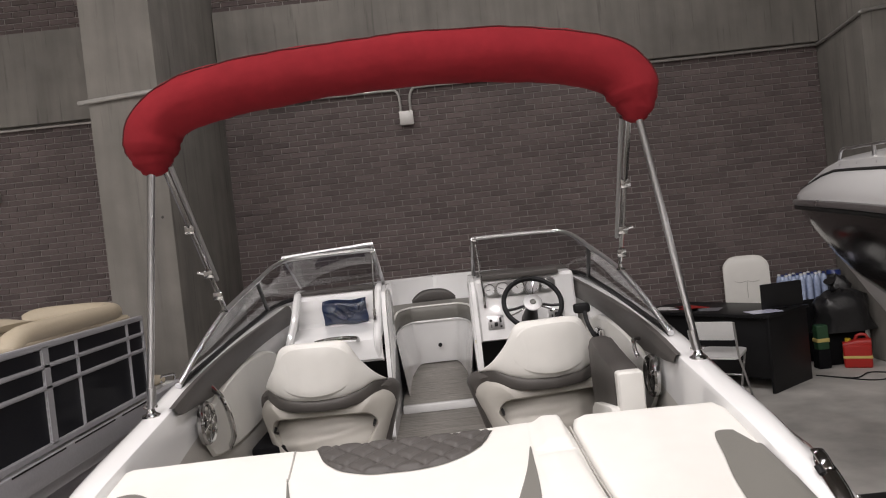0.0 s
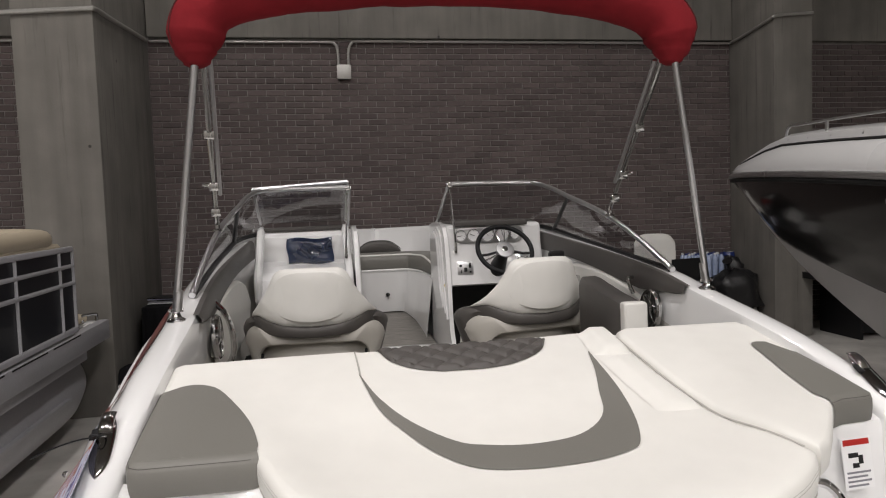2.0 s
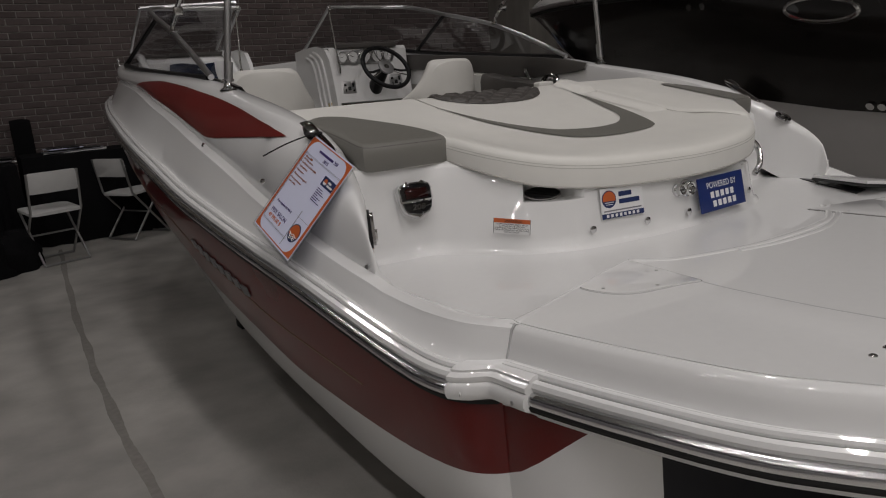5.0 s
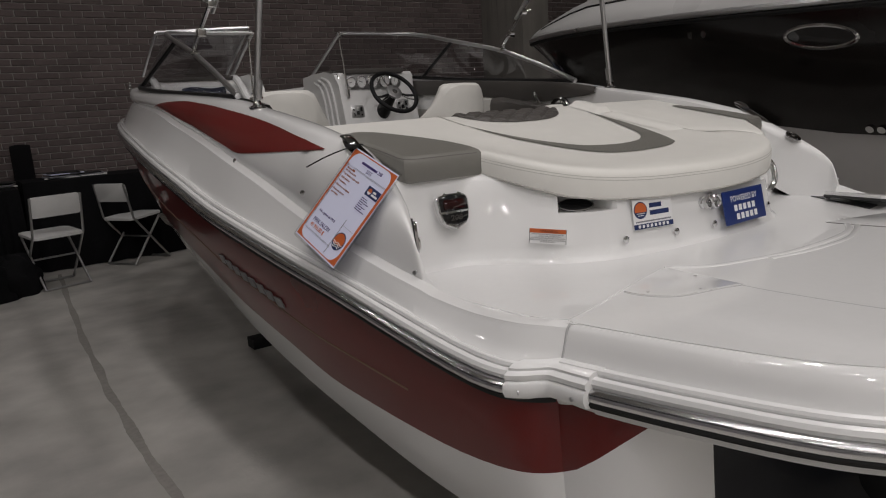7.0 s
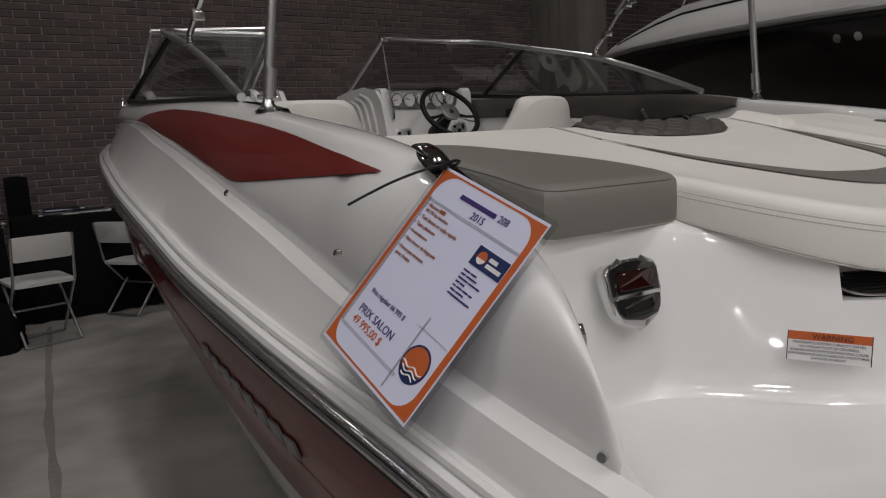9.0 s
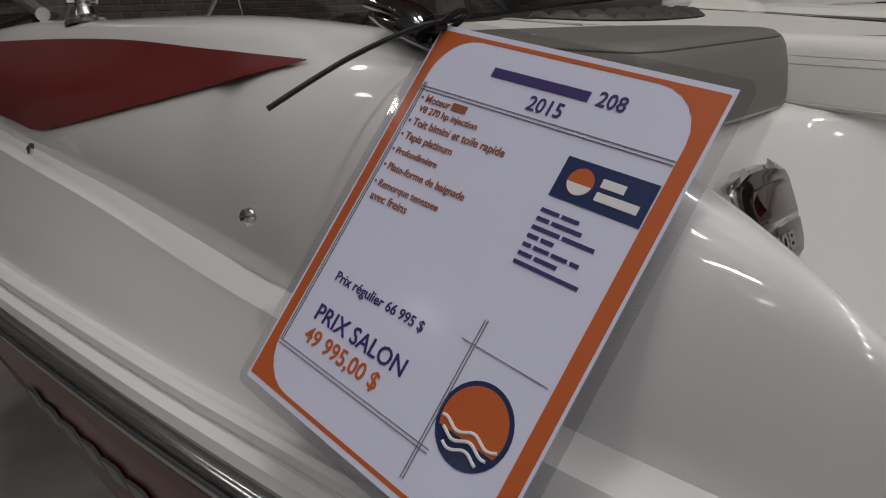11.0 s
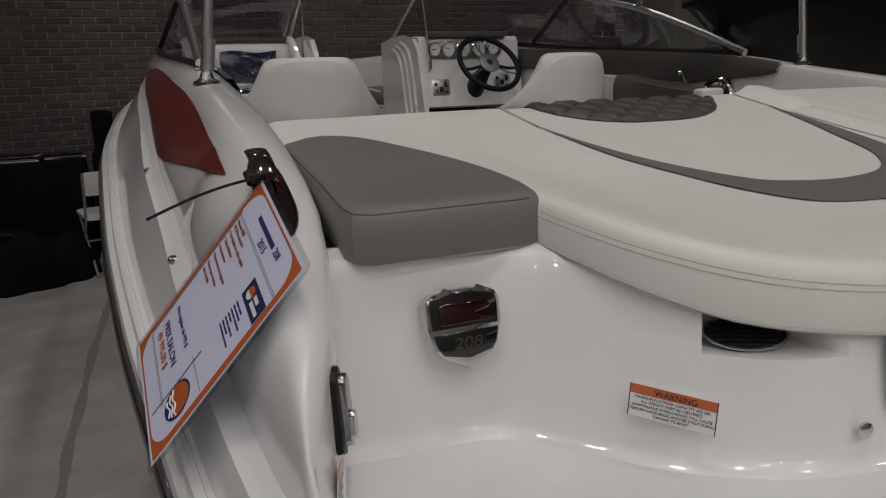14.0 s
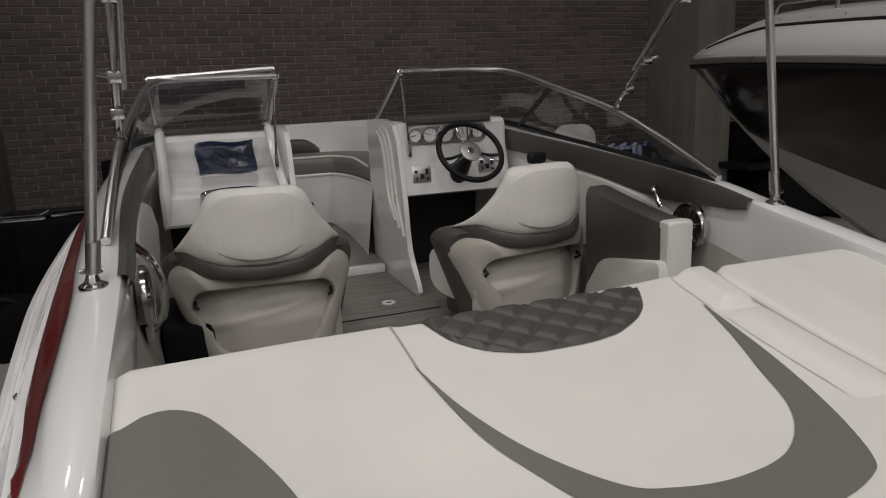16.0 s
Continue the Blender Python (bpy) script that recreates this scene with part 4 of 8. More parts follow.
low_edge = curve([1.79, 2.08, 2.36, 2.5, 3.0, 3.4, 3.7], [1.164, 1.156, 1.150, 1.176, 1.272, 1.33, 1.364])
high_edge = curve([1.79, 1.95, 2.2, 2.5, 2.9, 3.2, 3.45, 3.7], [1.165, 1.196, 1.245, 1.292, 1.345, 1.371, 1.376, 1.366])
for s in (-1, 1):
    rows = []
    for k in range(41):
        y = 1.79 + 1.91 * k / 40
        sec = deck_section(y, s)
        zl = low_edge(y)
        zh = max(high_edge(y), zl + 0.001)
        row = []
        for j in range(8):
            p = at_height(sec, zl + (zh - zl) * j / 7)
            row.append((p.x + s * 0.003, p.y, p.z + 0.002))
        rows.append(row)
    part("side_panel", sheet(rows), PANELRED, BOAT, "dark red inset side panel")
    part("snap_stud", lathe([(0.008, 0), (0.008, 0.004), (0.005, 0.009), (0, 0.01)], 12, frame_at((s * 1.132, 1.784, 1.043), (0, s, 0), (-s * 0.4, 0, 1))), CHROME, BOAT, "small chrome snap stud")
    part("snap_stud", lathe([(0.008, 0), (0.008, 0.004), (0, 0.008)], 10, frame_at((s * 1.142, 2.33, 1.128), (0, s, 0), (-s * 0.4, 0, 1))), CHROME, BOAT)
    part("drain_plug", lathe([(0.0058, -0.006), (0.0058, 0.001), (0.004, 0.002), (0.0035, 0.0005), (0, 0.0005)], 14, frame_at((s * 1.067, 1.292, 0.862), (s * 0.5, 1, 0.5), (s * -0.3, -0.5, 1))), SATIN, BOAT, "round chrome plug")

# ---- sun pad ----
PAD_PROFILE = [(0.014, -0.095), (0.003, -0.088), (0.0, -0.075), (-0.002, -0.045), (-0.001, -0.02), (0.003, -0.009), (0.01, -0.0025), (0.022, 0.0)]


def aft_curve():
    return [(-0.652, 1.53), (-0.628, 1.468), (-0.585, 1.386), (-0.508, 1.298), (-0.406, 1.234), (-0.272, 1.192), (-0.1, 1.172), (0.06, 1.164), (0.22, 1.176), (0.38, 1.21), (0.5, 1.262), (0.575, 1.315)]


main_o = ([(-0.93, 1.56), (-0.922, 1.538), (-0.9, 1.528), (-0.8, 1.527), (-0.68, 1.526)] + resample_xy(aft_curve(), 3)
          + resample_xy([(0.6, 1.35), (0.555, 1.46), (0.49, 1.62), (0.462, 1.8), (0.448, 2.0), (0.435, 2.1)], 2)
          + [(0.41, 2.142), (0.3, 2.14), (0.1, 2.125), (-0.15, 2.112), (-0.38, 2.11), (-0.41, 2.118), (-0.6, 2.118), (-0.8, 2.112), (-0.905, 2.11), (-0.93, 2.09), (-0.93, 1.95), (-0.93, 1.8), (-0.93, 1.65)])
PAD = thing("sun_pad", "cream vinyl sun pad with grey inlays over the engine", "cushion")
part("pad", cushion(main_o, PAD_PROFILE, pad_z, pad_thick), VINYL, PAD, "cream vinyl pad")
stbd_o = ([(0.618, 1.36), (0.66, 1.385), (0.72, 1.45), (0.79, 1.535), (0.83, 1.55), (0.9, 1.553), (0.93, 1.57), (0.932, 1.7), (0.932, 1.9), (0.932, 2.1), (0.905, 2.145), (0.7, 2.15), (0.5, 2.152), (0.462, 2.13)]
          + resample_xy([(0.452, 2.08), (0.462, 1.97), (0.476, 1.8), (0.506, 1.62), (0.57, 1.46)], 2))
SPAD = thing("side_pad_cushion", "cream vinyl filler cushion with grey corner beside the sun pad", "cushion")
part("pad", cushion(stbd_o, PAD_PROFILE, pad_z, pad_thick), VINYL, SPAD, "cream vinyl pad")


def shell_patch(outline_part, extra_top, parent, material, label, ztop=pad_z, name="inlay"):
    """A coloured piece that wraps the edge of a pad along outline_part and covers its top up to extra_top."""
    closed = [Vector(p) for p in outline_part]
    n = len(closed)
    nor = []
    for i in range(n):
        a, b = closed[max(i - 1, 0)], closed[min(i + 1, n - 1)]
        t = (b - a).normalized()
        nor.append(Vector((-t.y, t.x)))
    rows = []
    for d, dz in PAD_PROFILE:
        rows.append([(closed[i].x + nor[i].x * (d - 0.003), closed[i].y + nor[i].y * (d - 0.003), ztop(closed[i].x + nor[i].x * d, closed[i].y + nor[i].y * d) + dz * pad_thick(closed[i].x, closed[i].y) + (0.0035 if dz > -0.05 else 0)) for i in range(n)])
    bm, vs = grid(rows)
    last = vs[-1]
    top = [bm.verts.new((x, y, ztop(x, y) + 0.0035)) for x, y in extra_top]
    top_fill(bm, bm.faces.new(last + top), lambda x, y: ztop(x, y) + 0.0035)
    for d, dz in ((0.001, -0.0105), (0.0035, -0.0035)):
        part("seam", tube([(closed[i].x + nor[i].x * (d - 0.003), closed[i].y + nor[i].y * (d - 0.003), ztop(closed[i].x + nor[i].x * d, closed[i].y + nor[i].y * d) + dz) for i in range(n - 1)], 0.001, 6), VINYLDARK, parent, "dark stitched seam")
    return part(name, bm, material, parent, label)


shell_patch([(-0.93, 1.915), (-0.93, 1.85), (-0.93, 1.75), (-0.93, 1.65), (-0.93, 1.56), (-0.922, 1.538), (-0.9, 1.528), (-0.8, 1.527), (-0.68, 1.526), (-0.665, 1.5275), (-0.648, 1.532)],
            resample_xy([(-0.652, 1.578), (-0.665, 1.64), (-0.685, 1.705), (-0.72, 1.79), (-0.775, 1.9), (-0.815, 1.937), (-0.85, 1.947), (-0.88, 1.94)], 3), PAD, VINYLGREY, "grey vinyl corner panel")
shell_patch([(0.79, 1.535), (0.83, 1.55), (0.9, 1.553), (0.922, 1.558), (0.93, 1.57), (0.932, 1.7), (0.932, 1.86)],
            resample_xy([(0.885, 1.95), (0.85, 1.955), (0.825, 1.93), (0.805, 1.82), (0.78, 1.7), (0.768, 1.58)], 3), SPAD, VINYLGREY, "grey vinyl corner panel")
# crescent
inner = smooth_path([(-0.398, 1.95, 0), (-0.357, 1.81, 0), (-0.29, 1.678, 0), (-0.195, 1.572, 0), (-0.12, 1.542, 0), (-0.02, 1.529, 0), (0.09, 1.543, 0), (0.163, 1.585, 0), (0.212, 1.648, 0), (0.24, 1.742, 0), (0.28, 1.87, 0), (0.305, 1.985, 0)], 5)
outer = smooth_path([(-0.4, 1.95, 0), (-0.362, 1.75, 0), (-0.315, 1.64, 0), (-0.25, 1.53, 0), (-0.165, 1.456, 0), (-0.045, 1.434, 0), (0.1, 1.44, 0), (0.2, 1.465, 0), (0.243, 1.5, 0), (0.28, 1.61, 0), (0.303, 1.77, 0), (0.309, 1.985, 0)], 5)
part("inlay", sheet([[(p.x, p.y, pad_z(p.x, p.y) + 0.003) for p in inner], [(0.5 * (p.x + q.x), 0.5 * (p.y + q.y), pad_z(0, 0.5 * (p.y + q.y)) + 0.0035) for p, q in zip(inner, outer)], [(p.x, p.y, pad_z(p.x, p.y) + 0.003) for p in outer]]), VINYLGREY, PAD, "grey vinyl crescent inlay")
# quilted insert at the front edge
qb = curve([-0.338, -0.298, -0.226, -0.138, -0.05, 0.03, 0.106, 0.168, 0.212], [2.104, 2.01, 1.95, 1.926, 1.925, 1.935, 1.968, 2.02, 2.11])
rows = []
for i in range(141):
    x = -0.338 + 0.55 * i / 140
    y0, y1 = qb(x), 2.114
    row = []
    for j in range(57):
        y = y0 + (y1 - y0) * j / 56
        a, b = (x * 0.78 + y) / 0.036, (x * 0.78 - y) / 0.036
        h = min(1.0, 1.6 * abs(math.sin(math.pi * a / 2))) ** 0.6 * min(1.0, 1.6 * abs(math.sin(math.pi * b / 2))) ** 0.6
        drop = -0.02 * max(0.0, (y - 2.085) / 0.03) ** 2
        e = min(1.0, j / 5, (56 - j) / 5, i / 5, (140 - i) / 5)
        row.append((x, y + 0.002, pad_z(x, y) + 0.003 + 0.01 * h * e + drop))
    rows.append(row)
part("quilted_inlay", sheet(rows), VINYLDARK, PAD, "dark grey diamond-quilted vinyl inlay", 60)
# stitched seam and pleat
pts = [(p.x, p.y, pad_z(p.x, p.y) - 0.022) for p in (inset(main_o, -0.0005))[3:40]]
part("piping", tube(pts, 0.0012, 6), STITCH, PAD)
part("piping", tube([(p.x, p.y, pad_z(p.x, p.y) - 0.03) for p in (inset(main_o, -0.0012))[3:40]], 0.0012, 6), STITCH, PAD)
part("welt", tube([(p.x, p.y, pad_z(p.x, p.y) - 0.088 * pad_thick(p.x, p.y)) for p in (inset(main_o, 0.003))[3:40]], 0.003, 6), VINYLBEIGE, PAD, "sewn lower edge")
part("pleat", tube(smooth_path([(-0.404, 2.118, pad_z(0, 2.118) - 0.015), (-0.402, 2.095, pad_z(0, 2.095) + 0.001), (-0.398, 2.02, pad_z(0, 2.02) + 0.001), (-0.395, 1.94, pad_z(0, 1.94) + 0.001)], 4), 0.0028, 6), VINYLBEIGE, PAD)

# the soft raised strip along the filler cushion, its front end gathered into a separate roll
GAPX = curve([1.6, 1.62, 1.8, 1.98, 2.06, 2.14], [0.486, 0.484, 0.455, 0.44, 0.436, 0.428])


def raised_strip(y0, y1, high, left, name, label):
    rows = []
    n = 26
    for i in range(n + 1):
        y = y0 + (y1 - y0) * i / n
        e = min(1.0, i / 4, (n - i) / 4)
        e = math.sin(math.pi / 2 * e) ** 0.6
        x0, x1 = left(y), GAPX(y) - 0.004
        row = []
        for j in range(15):
            f = j / 14
            x = x0 + (x1 - x0) * f
            up = min(1.0, f / 0.4) ** 1.6 if f < 0.4 else 1.0
            up *= (1 - max(0.0, (f - 0.84) / 0.16) ** 2.2 * 1.5)
            crown = 0.003 * math.sin(math.pi * f)
            drop = -0.05 * max(0.0, (y - 2.115) / 0.03) ** 2
            row.append((x, y, pad_z(x, y) + 0.002 + (high + crown) * up * e - 0.004 * (1 - e) + drop))
        rows.append(row)
    return part(name, sheet(rows), VINYL, PAD, label, 70)


raised_strip(1.615, 1.952, 0.009, curve([1.6, 1.8, 1.96], [0.352, 0.328, 0.318]), "edge_strip", "raised cream vinyl strip along the pad edge")
raised_strip(1.958, 2.137, 0.018, curve([1.95, 2.05, 2.14], [0.318, 0.314, 0.318]), "edge_roll", "gathered cream vinyl roll at the pad front")
# darker line drawn in for the soft shadow between the two pads
part("piping", tube([(p[0] - 0.003, p[1], pad_z(p[0], p[1]) - 0.004) for p in resample_xy([(0.59, 1.375), (0.552, 1.46), (0.496, 1.62), (0.466, 1.8), (0.452, 1.97), (0.446, 2.08)], 5)], 0.0028, 6), VINYLBEIGE, SPAD)

# ---- bucket seats ----


def loftx(stations, e=3.2, n=18):
    """A padded form: at each x a rounded loop given by (x, zb, zt, yb, yf)."""
    rows = []
    for x, zb, zt, yb, yf in stations:
        cy, cz, hy, hz = 0.5 * (yb + yf), 0.5 * (zb + zt), 0.5 * (yf - yb), 0.5 * (zt - zb)
        row = []
        for k in range(n):
            a = 2 * math.pi * k / n
            c, s = math.cos(a), math.sin(a)
            row.append((x, cy + hy * math.copysign(abs(c) ** (2 / e), c), cz + hz * math.copysign(abs(s) ** (2 / e), s)))
        rows.append(row)
    bm, vs = grid(rows, False, True)
    bm.faces.new(vs[0][::-1])
    bm.faces.new(vs[-1])
    return bm


def wing_loft(us, X, Y, ZB, ZT, TH, e=3.4, n=18, inset_by=0.0, reach=0.74):
    """A padded band that runs round the seat from arm to arm; ZB, ZT its lower and upper edge along the way."""
    rows = []
    for u in us:
        a, sg = abs(u) * reach, (-1 if u < 0 else 1)
        d = 0.01
        p = Vector((X(a), Y(a)))
        t = Vector((X(min(a + d, 1.0)) - X(max(a - d, 0.0)), Y(min(a + d, 1.0)) - Y(max(a - d, 0.0)))).normalized()
        if a < 0.02:
            t = Vector((1, 0))
        nn = Vector((-t.y, t.x))
        zb, zt, th = ZB(a), ZT(a), TH(a)
        end = max(0.0, (abs(u) - 0.86) / 0.14)
        if end > 0:
            less = 1 - math.sqrt(max(0.0, 1 - end * end))
            zb, zt, th = zb + 0.3 * less * (zt - zb), zt - 0.45 * less * (zt - zb), th * (1 - 0.6 * less)
        row = []
        for k in range(n):
            g = 2 * math.pi * k / n
            c, q = math.cos(g), math.sin(g)
            o = inset_by + th * 0.5 * (1 + math.copysign(abs(c) ** (2 / e), c))
            w = p + nn * o
            row.append((sg * w.x, w.y, 0.5 * (zb + zt) + 0.5 * (zt - zb) * math.copysign(abs(q) ** (2 / e), q)))
        rows.append(row)
    bm, vs = grid(rows, False, True)
    bm.faces.new(vs[0][::-1])
    bm.faces.new(vs[-1])
    return bm


UK = [0, 0.2, 0.35, 0.5, 0.65, 0.8, 1.0]
SX = curve(UK, [0, 0.122, 0.205, 0.268, 0.302, 0.31, 0.29])
SY = curve(UK, [0, 0.018, 0.066, 0.135, 0.235, 0.42, 0.70])
WINGT = curve([0, 0.23, 0.295, 0.33, 0.375, 0.435, 0.52, 0.65, 0.8, 1.0], [0.702, 0.7, 0.688, 0.652, 0.608, 0.565, 0.52, 0.472, 0.42, 0.35])
WINGB = curve(UK, [0.422, 0.428, 0.446, 0.474, 0.462, 0.415, 0.325])
BANDB = curve([0, 0.2, 0.35, 0.5, 0.6, 0.7, 0.8, 1.0], [0.378, 0.382, 0.39, 0.4, 0.392, 0.365, 0.33, 0.27])
US = [-1.0, -0.99] + [-0.975 + 0.025 * k for k in range(79)] + [0.99, 1.0]


def bucket_seat(at, rz, label):
    st = thing("bucket_seat", label, "seat", (0, 0, 0), 0, "helm seats")
    part("backrest", wing_loft(US, SX, SY, WINGB, WINGT, curve(UK, [0.115, 0.11, 0.1, 0.085, 0.07, 0.065, 0.06])), VINYL, st, "cream vinyl winged backrest running into the arms", 50)
    bend = lambda x: 0.19 * (abs(x) / 0.33) ** 2.2
    rim = [(0.19 * math.cos(a) if math.sin(a) < 0 else 0.182 * math.copysign(abs(math.cos(a)) ** 0.6, math.cos(a)), 0.562 + (0.128 if math.sin(a) > 0 else 0.108) * math.copysign(abs(math.sin(a)) ** 0.8, math.sin(a))) for a in [2 * math.pi * k / 40 for k in range(40)]]
    rows = []
    for f, dy in ((1.0, 0.006), (0.99, -0.001), (0.95, -0.003), (0.6, -0.005), (0.25, -0.006)):
        rows.append([(x * f, bend(x * f) + dy, 0.555 + (z - 0.555) * f) for x, z in rim])
    bh, vh = grid(rows, False, True)
    bh.faces.new(vh[-1])
    part("head_pad", bh, VINYL, st, "cream padded headrest panel", 60)
    part("trim_band", wing_loft(US, SX, SY, BANDB, lambda a: WINGB(a) + 0.014, curve(UK, [0.1, 0.1, 0.09, 0.075, 0.06, 0.055, 0.05]), 4.0, 18, 0.004), VINYLDARK, st, "dark grey vinyl band sweeping down the sides", 50)
    # dark back frame, its lower edge swept under the light shell
    # light grey padded shell round an open recess in the back
    def loop(hw, z0, z1, cr, n=10):
        pts = []
        for cx, cz, a0 in ((hw - cr, z1 - cr, 0), (-hw + cr, z1 - cr, 90), (-hw * 0.76 + cr * 1.25, z0 + cr * 1.25, 180), (hw * 0.76 - cr * 1.25, z0 + cr * 1.25, 270)):
            for k in range(n):
                g = radians(a0 + 90 * k / (n - 1))
                rr = cr * (1.25 if a0 > 100 else 1.0)
                pts.append((cx + rr * math.cos(g), cz + rr * math.sin(g)))
        return pts
    rows = []
    for hw, z0, z1, cr, dy in ((0.33, 0.035, 0.43, 0.08, 0.12), (0.337, 0.028, 0.43, 0.08, 0.05), (0.332, 0.034, 0.425, 0.08, 0.022), (0.316, 0.04, 0.415, 0.075, 0.006), (0.305, 0.05, 0.405, 0.072, -0.002), (0.275, 0.078, 0.372, 0.075, -0.002), (0.26, 0.094, 0.352, 0.072, 0.006), (0.253, 0.101, 0.345, 0.068, 0.02), (0.25, 0.104, 0.342, 0.066, 0.13)):
        rows.append([(x, bend(x) * 0.95 + dy + 0.12 * max(0.36 - z, 0.0) ** 1.5, z) for x, z in loop(hw, z0, z1, cr)])
    bs, _ = grid(rows, False, True)
    part("shell", bs, SHELLGREY, st, "light grey padded shell with an open back", 40)
    rows = []
    for hw, z0, z1, cr, dy in ((0.3, 0.05, 0.45, 0.06, 0.24), (0.345, 0.02, 0.455, 0.06, 0.17), (0.356, 0.006, 0.458, 0.06, 0.1), (0.352, 0.008, 0.455, 0.06, 0.06), (0.34, 0.022, 0.445, 0.06, 0.042), (0.32, 0.055, 0.42, 0.06, 0.06)):
        rows.append([(x, bend(x) * 0.95 + dy + 0.12 * max(0.36 - z, 0.0) ** 1.5, z) for x, z in loop(hw, z0, z1, cr)])
    bs, _ = grid(rows, False, True)
    part("back_frame", bs, VINYLDARK, st, "dark grey vinyl surround sweeping under the shell", 50)
    rows = []
    for i in range(37):
        x = -0.28 + 0.56 * i / 36
        row = []
        for j in range(31):
            z = 0.055 + 0.33 * j / 30
            up = min(1.0, max(0.0, (z - 0.19) / 0.14))
            fold = math.exp(-((z - 0.245 - 0.16 * x) / 0.02) ** 2) + 0.7 * math.exp(-((z - 0.305 - 0.07 * x) / 0.016) ** 2)
            row.append((x, 0.052 + 0.06 * up * up * (3 - 2 * up) - 0.012 * fold + 0.11 * (abs(x) / 0.28) ** 2.2 + 0.003 * math.sin(17 * x + 9 * z), z))
        rows.append(row)
    part("inner_cushion", sheet(rows), SHELLGREY, st, "soft folded grey vinyl panel in the back", 80)
    part("seat_base", loftx([(x, 0.1, 0.3 + 0.03 * (abs(x) / 0.27) ** 2, 0.2, 0.62) for x in [-0.21 + 0.035 * k for k in range(13)]]), VINYL, st, "cream seat cushion", 50)
    part("seat_box", box(-0.19, 0.19, 0.2, 0.52, 0.02, 0.12, 0.02), VINYLDARK, st)
    part("pedestal", lathe([(0.14, -0.005), (0.14, 0.012), (0.06, 0.03), (0.06, 0.06)], 24, Matrix.Translation((0, 0.3, 0))), SATIN, st, "aluminium pedestal")
    for s in (-1, 1):
        part("hinge_knob", tube([(s * 0.236, 0.125, 0.27), (s * 0.242, 0.1, 0.282), (s * 0.243, 0.125, 0.296)], 0.007, 8), BLACK, st)
    st.matrix_basis = pose(*at, 0, 0, rz)
    return st


bucket_seat((-0.545, 3.2, SOLE_Z), -4, "cream bucket seat with grey trim, its back seen, port side")
bucket_seat((0.575, 3.17, SOLE_Z), 11, "cream bucket seat with grey trim, swivelled at the helm")

# grey side bolster seat on the starboard side
SB = thing("side_bolster", "dark grey vinyl bolster seat with cream end", "seat")
rows = []
for y, zt, e in ((2.7, 1.235, 0.0), (2.72, 1.242, 0.0), (2.9, 1.262, 0.0), (3.05, 1.285, 0.0), (3.15, 1.303, 0.0), (3.18, 1.3, 0.008), (3.195, 1.28, 0.02)):
    rows.append([(0.735 + e, y, 0.88), (0.728 + e, y, zt - 0.04), (0.738 + e, y, zt - 0.01), (0.755, y, zt), (0.81, y, zt + 0.002), (0.838, y, zt - 0.01), (0.845, y, 0.88)])
part("bolster", sheet(rows), VINYLDARK, SB, "dark grey vinyl bolster")
bmf = bmesh.new()
bmf.faces.new([bmf.verts.new(p) for p in rows[-1]])
part("bolster_end", bmf, VINYLDARK, SB)
bmf = bmesh.new()
bmf.faces.new([bmf.verts.new(p) for p in rows[0][::-1]])
part("bolster_end", bmf, VINYLDARK, SB)
part("end_cap", box(0.733, 0.838, 2.655, 2.715, 0.86, 1.242, 0.018, 3), VINYL, SB, "cream vinyl end cap")
part("side_panel", plate([(3.14, 0.86), (3.115, 0.92), (3.03, 1.025), (3.012, 1.042), (2.98, 1.052), (2.69, 1.104), (2.668, 1.1), (2.66, 1.08), (2.66, 0.86)], 0.05, Matrix(((0, 0, -1, 0.75), (1, 0, 0, 0), (0, 1, 0, 0), (0, 0, 0, 1))), 0.012), VINYL, SB, "cream lower side panel")
part("seat_box", box(0.72, 0.835, 2.67, 3.15, SOLE_Z, 0.88, 0.01), VINYLBEIGE, SB)

# ---- consoles ----
PORT_PROF = [(4.74, 1.535), (4.58, 1.545), (4.53, 1.535), (4.505, 1.5), (4.495, 1.35), (4.47, 1.325), (4.3, 1.3), (4.16, 1.285), (4.125, 1.265), (4.115, 1.2), (4.115, 1.15), (4.13, 1.135), (4.3, 1.13), (4.66, 1.12)]
HELM_PROF = [(4.74, 1.535), (4.5, 1.55), (4.4, 1.548), (4.29, 1.545), (4.255, 1.54), (4.24, 1.52), (4.235, 1.42), (4.215, 1.36), (4.185, 1.2), (4.18, 1.175), (4.2, 1.165), (4.66, 1.15)]


def console(prof, x0, x1, name, label):
    xs = [x0, x0 + 0.012, x1 - 0.012, x1]
    rows = []
    for i, x in enumerate(xs):
        e = 0.012 if i in (0, 3) else 0.0
        rows.append([(x, y + e * 0.6, z - e * 0.6) for y, z in prof])
    return part(name, sheet(rows), GEL, BOAT, label, 30)


pc = console(PORT_PROF, -0.87, -0.3, "port_console", "white moulded passenger console with glove tray")
hc = console(HELM_PROF, 0.29, 0.89, "helm_console", "white moulded helm console")
# black blocks under the consoles stand in for the shade of the open footwells
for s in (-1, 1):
    part("footwell", box(s * 0.59 - 0.28, s * 0.59 + 0.28, 4.6, 4.7, SOLE_Z, 1.14), BLACK, BOAT, "black block standing in for the shade of the footwell")
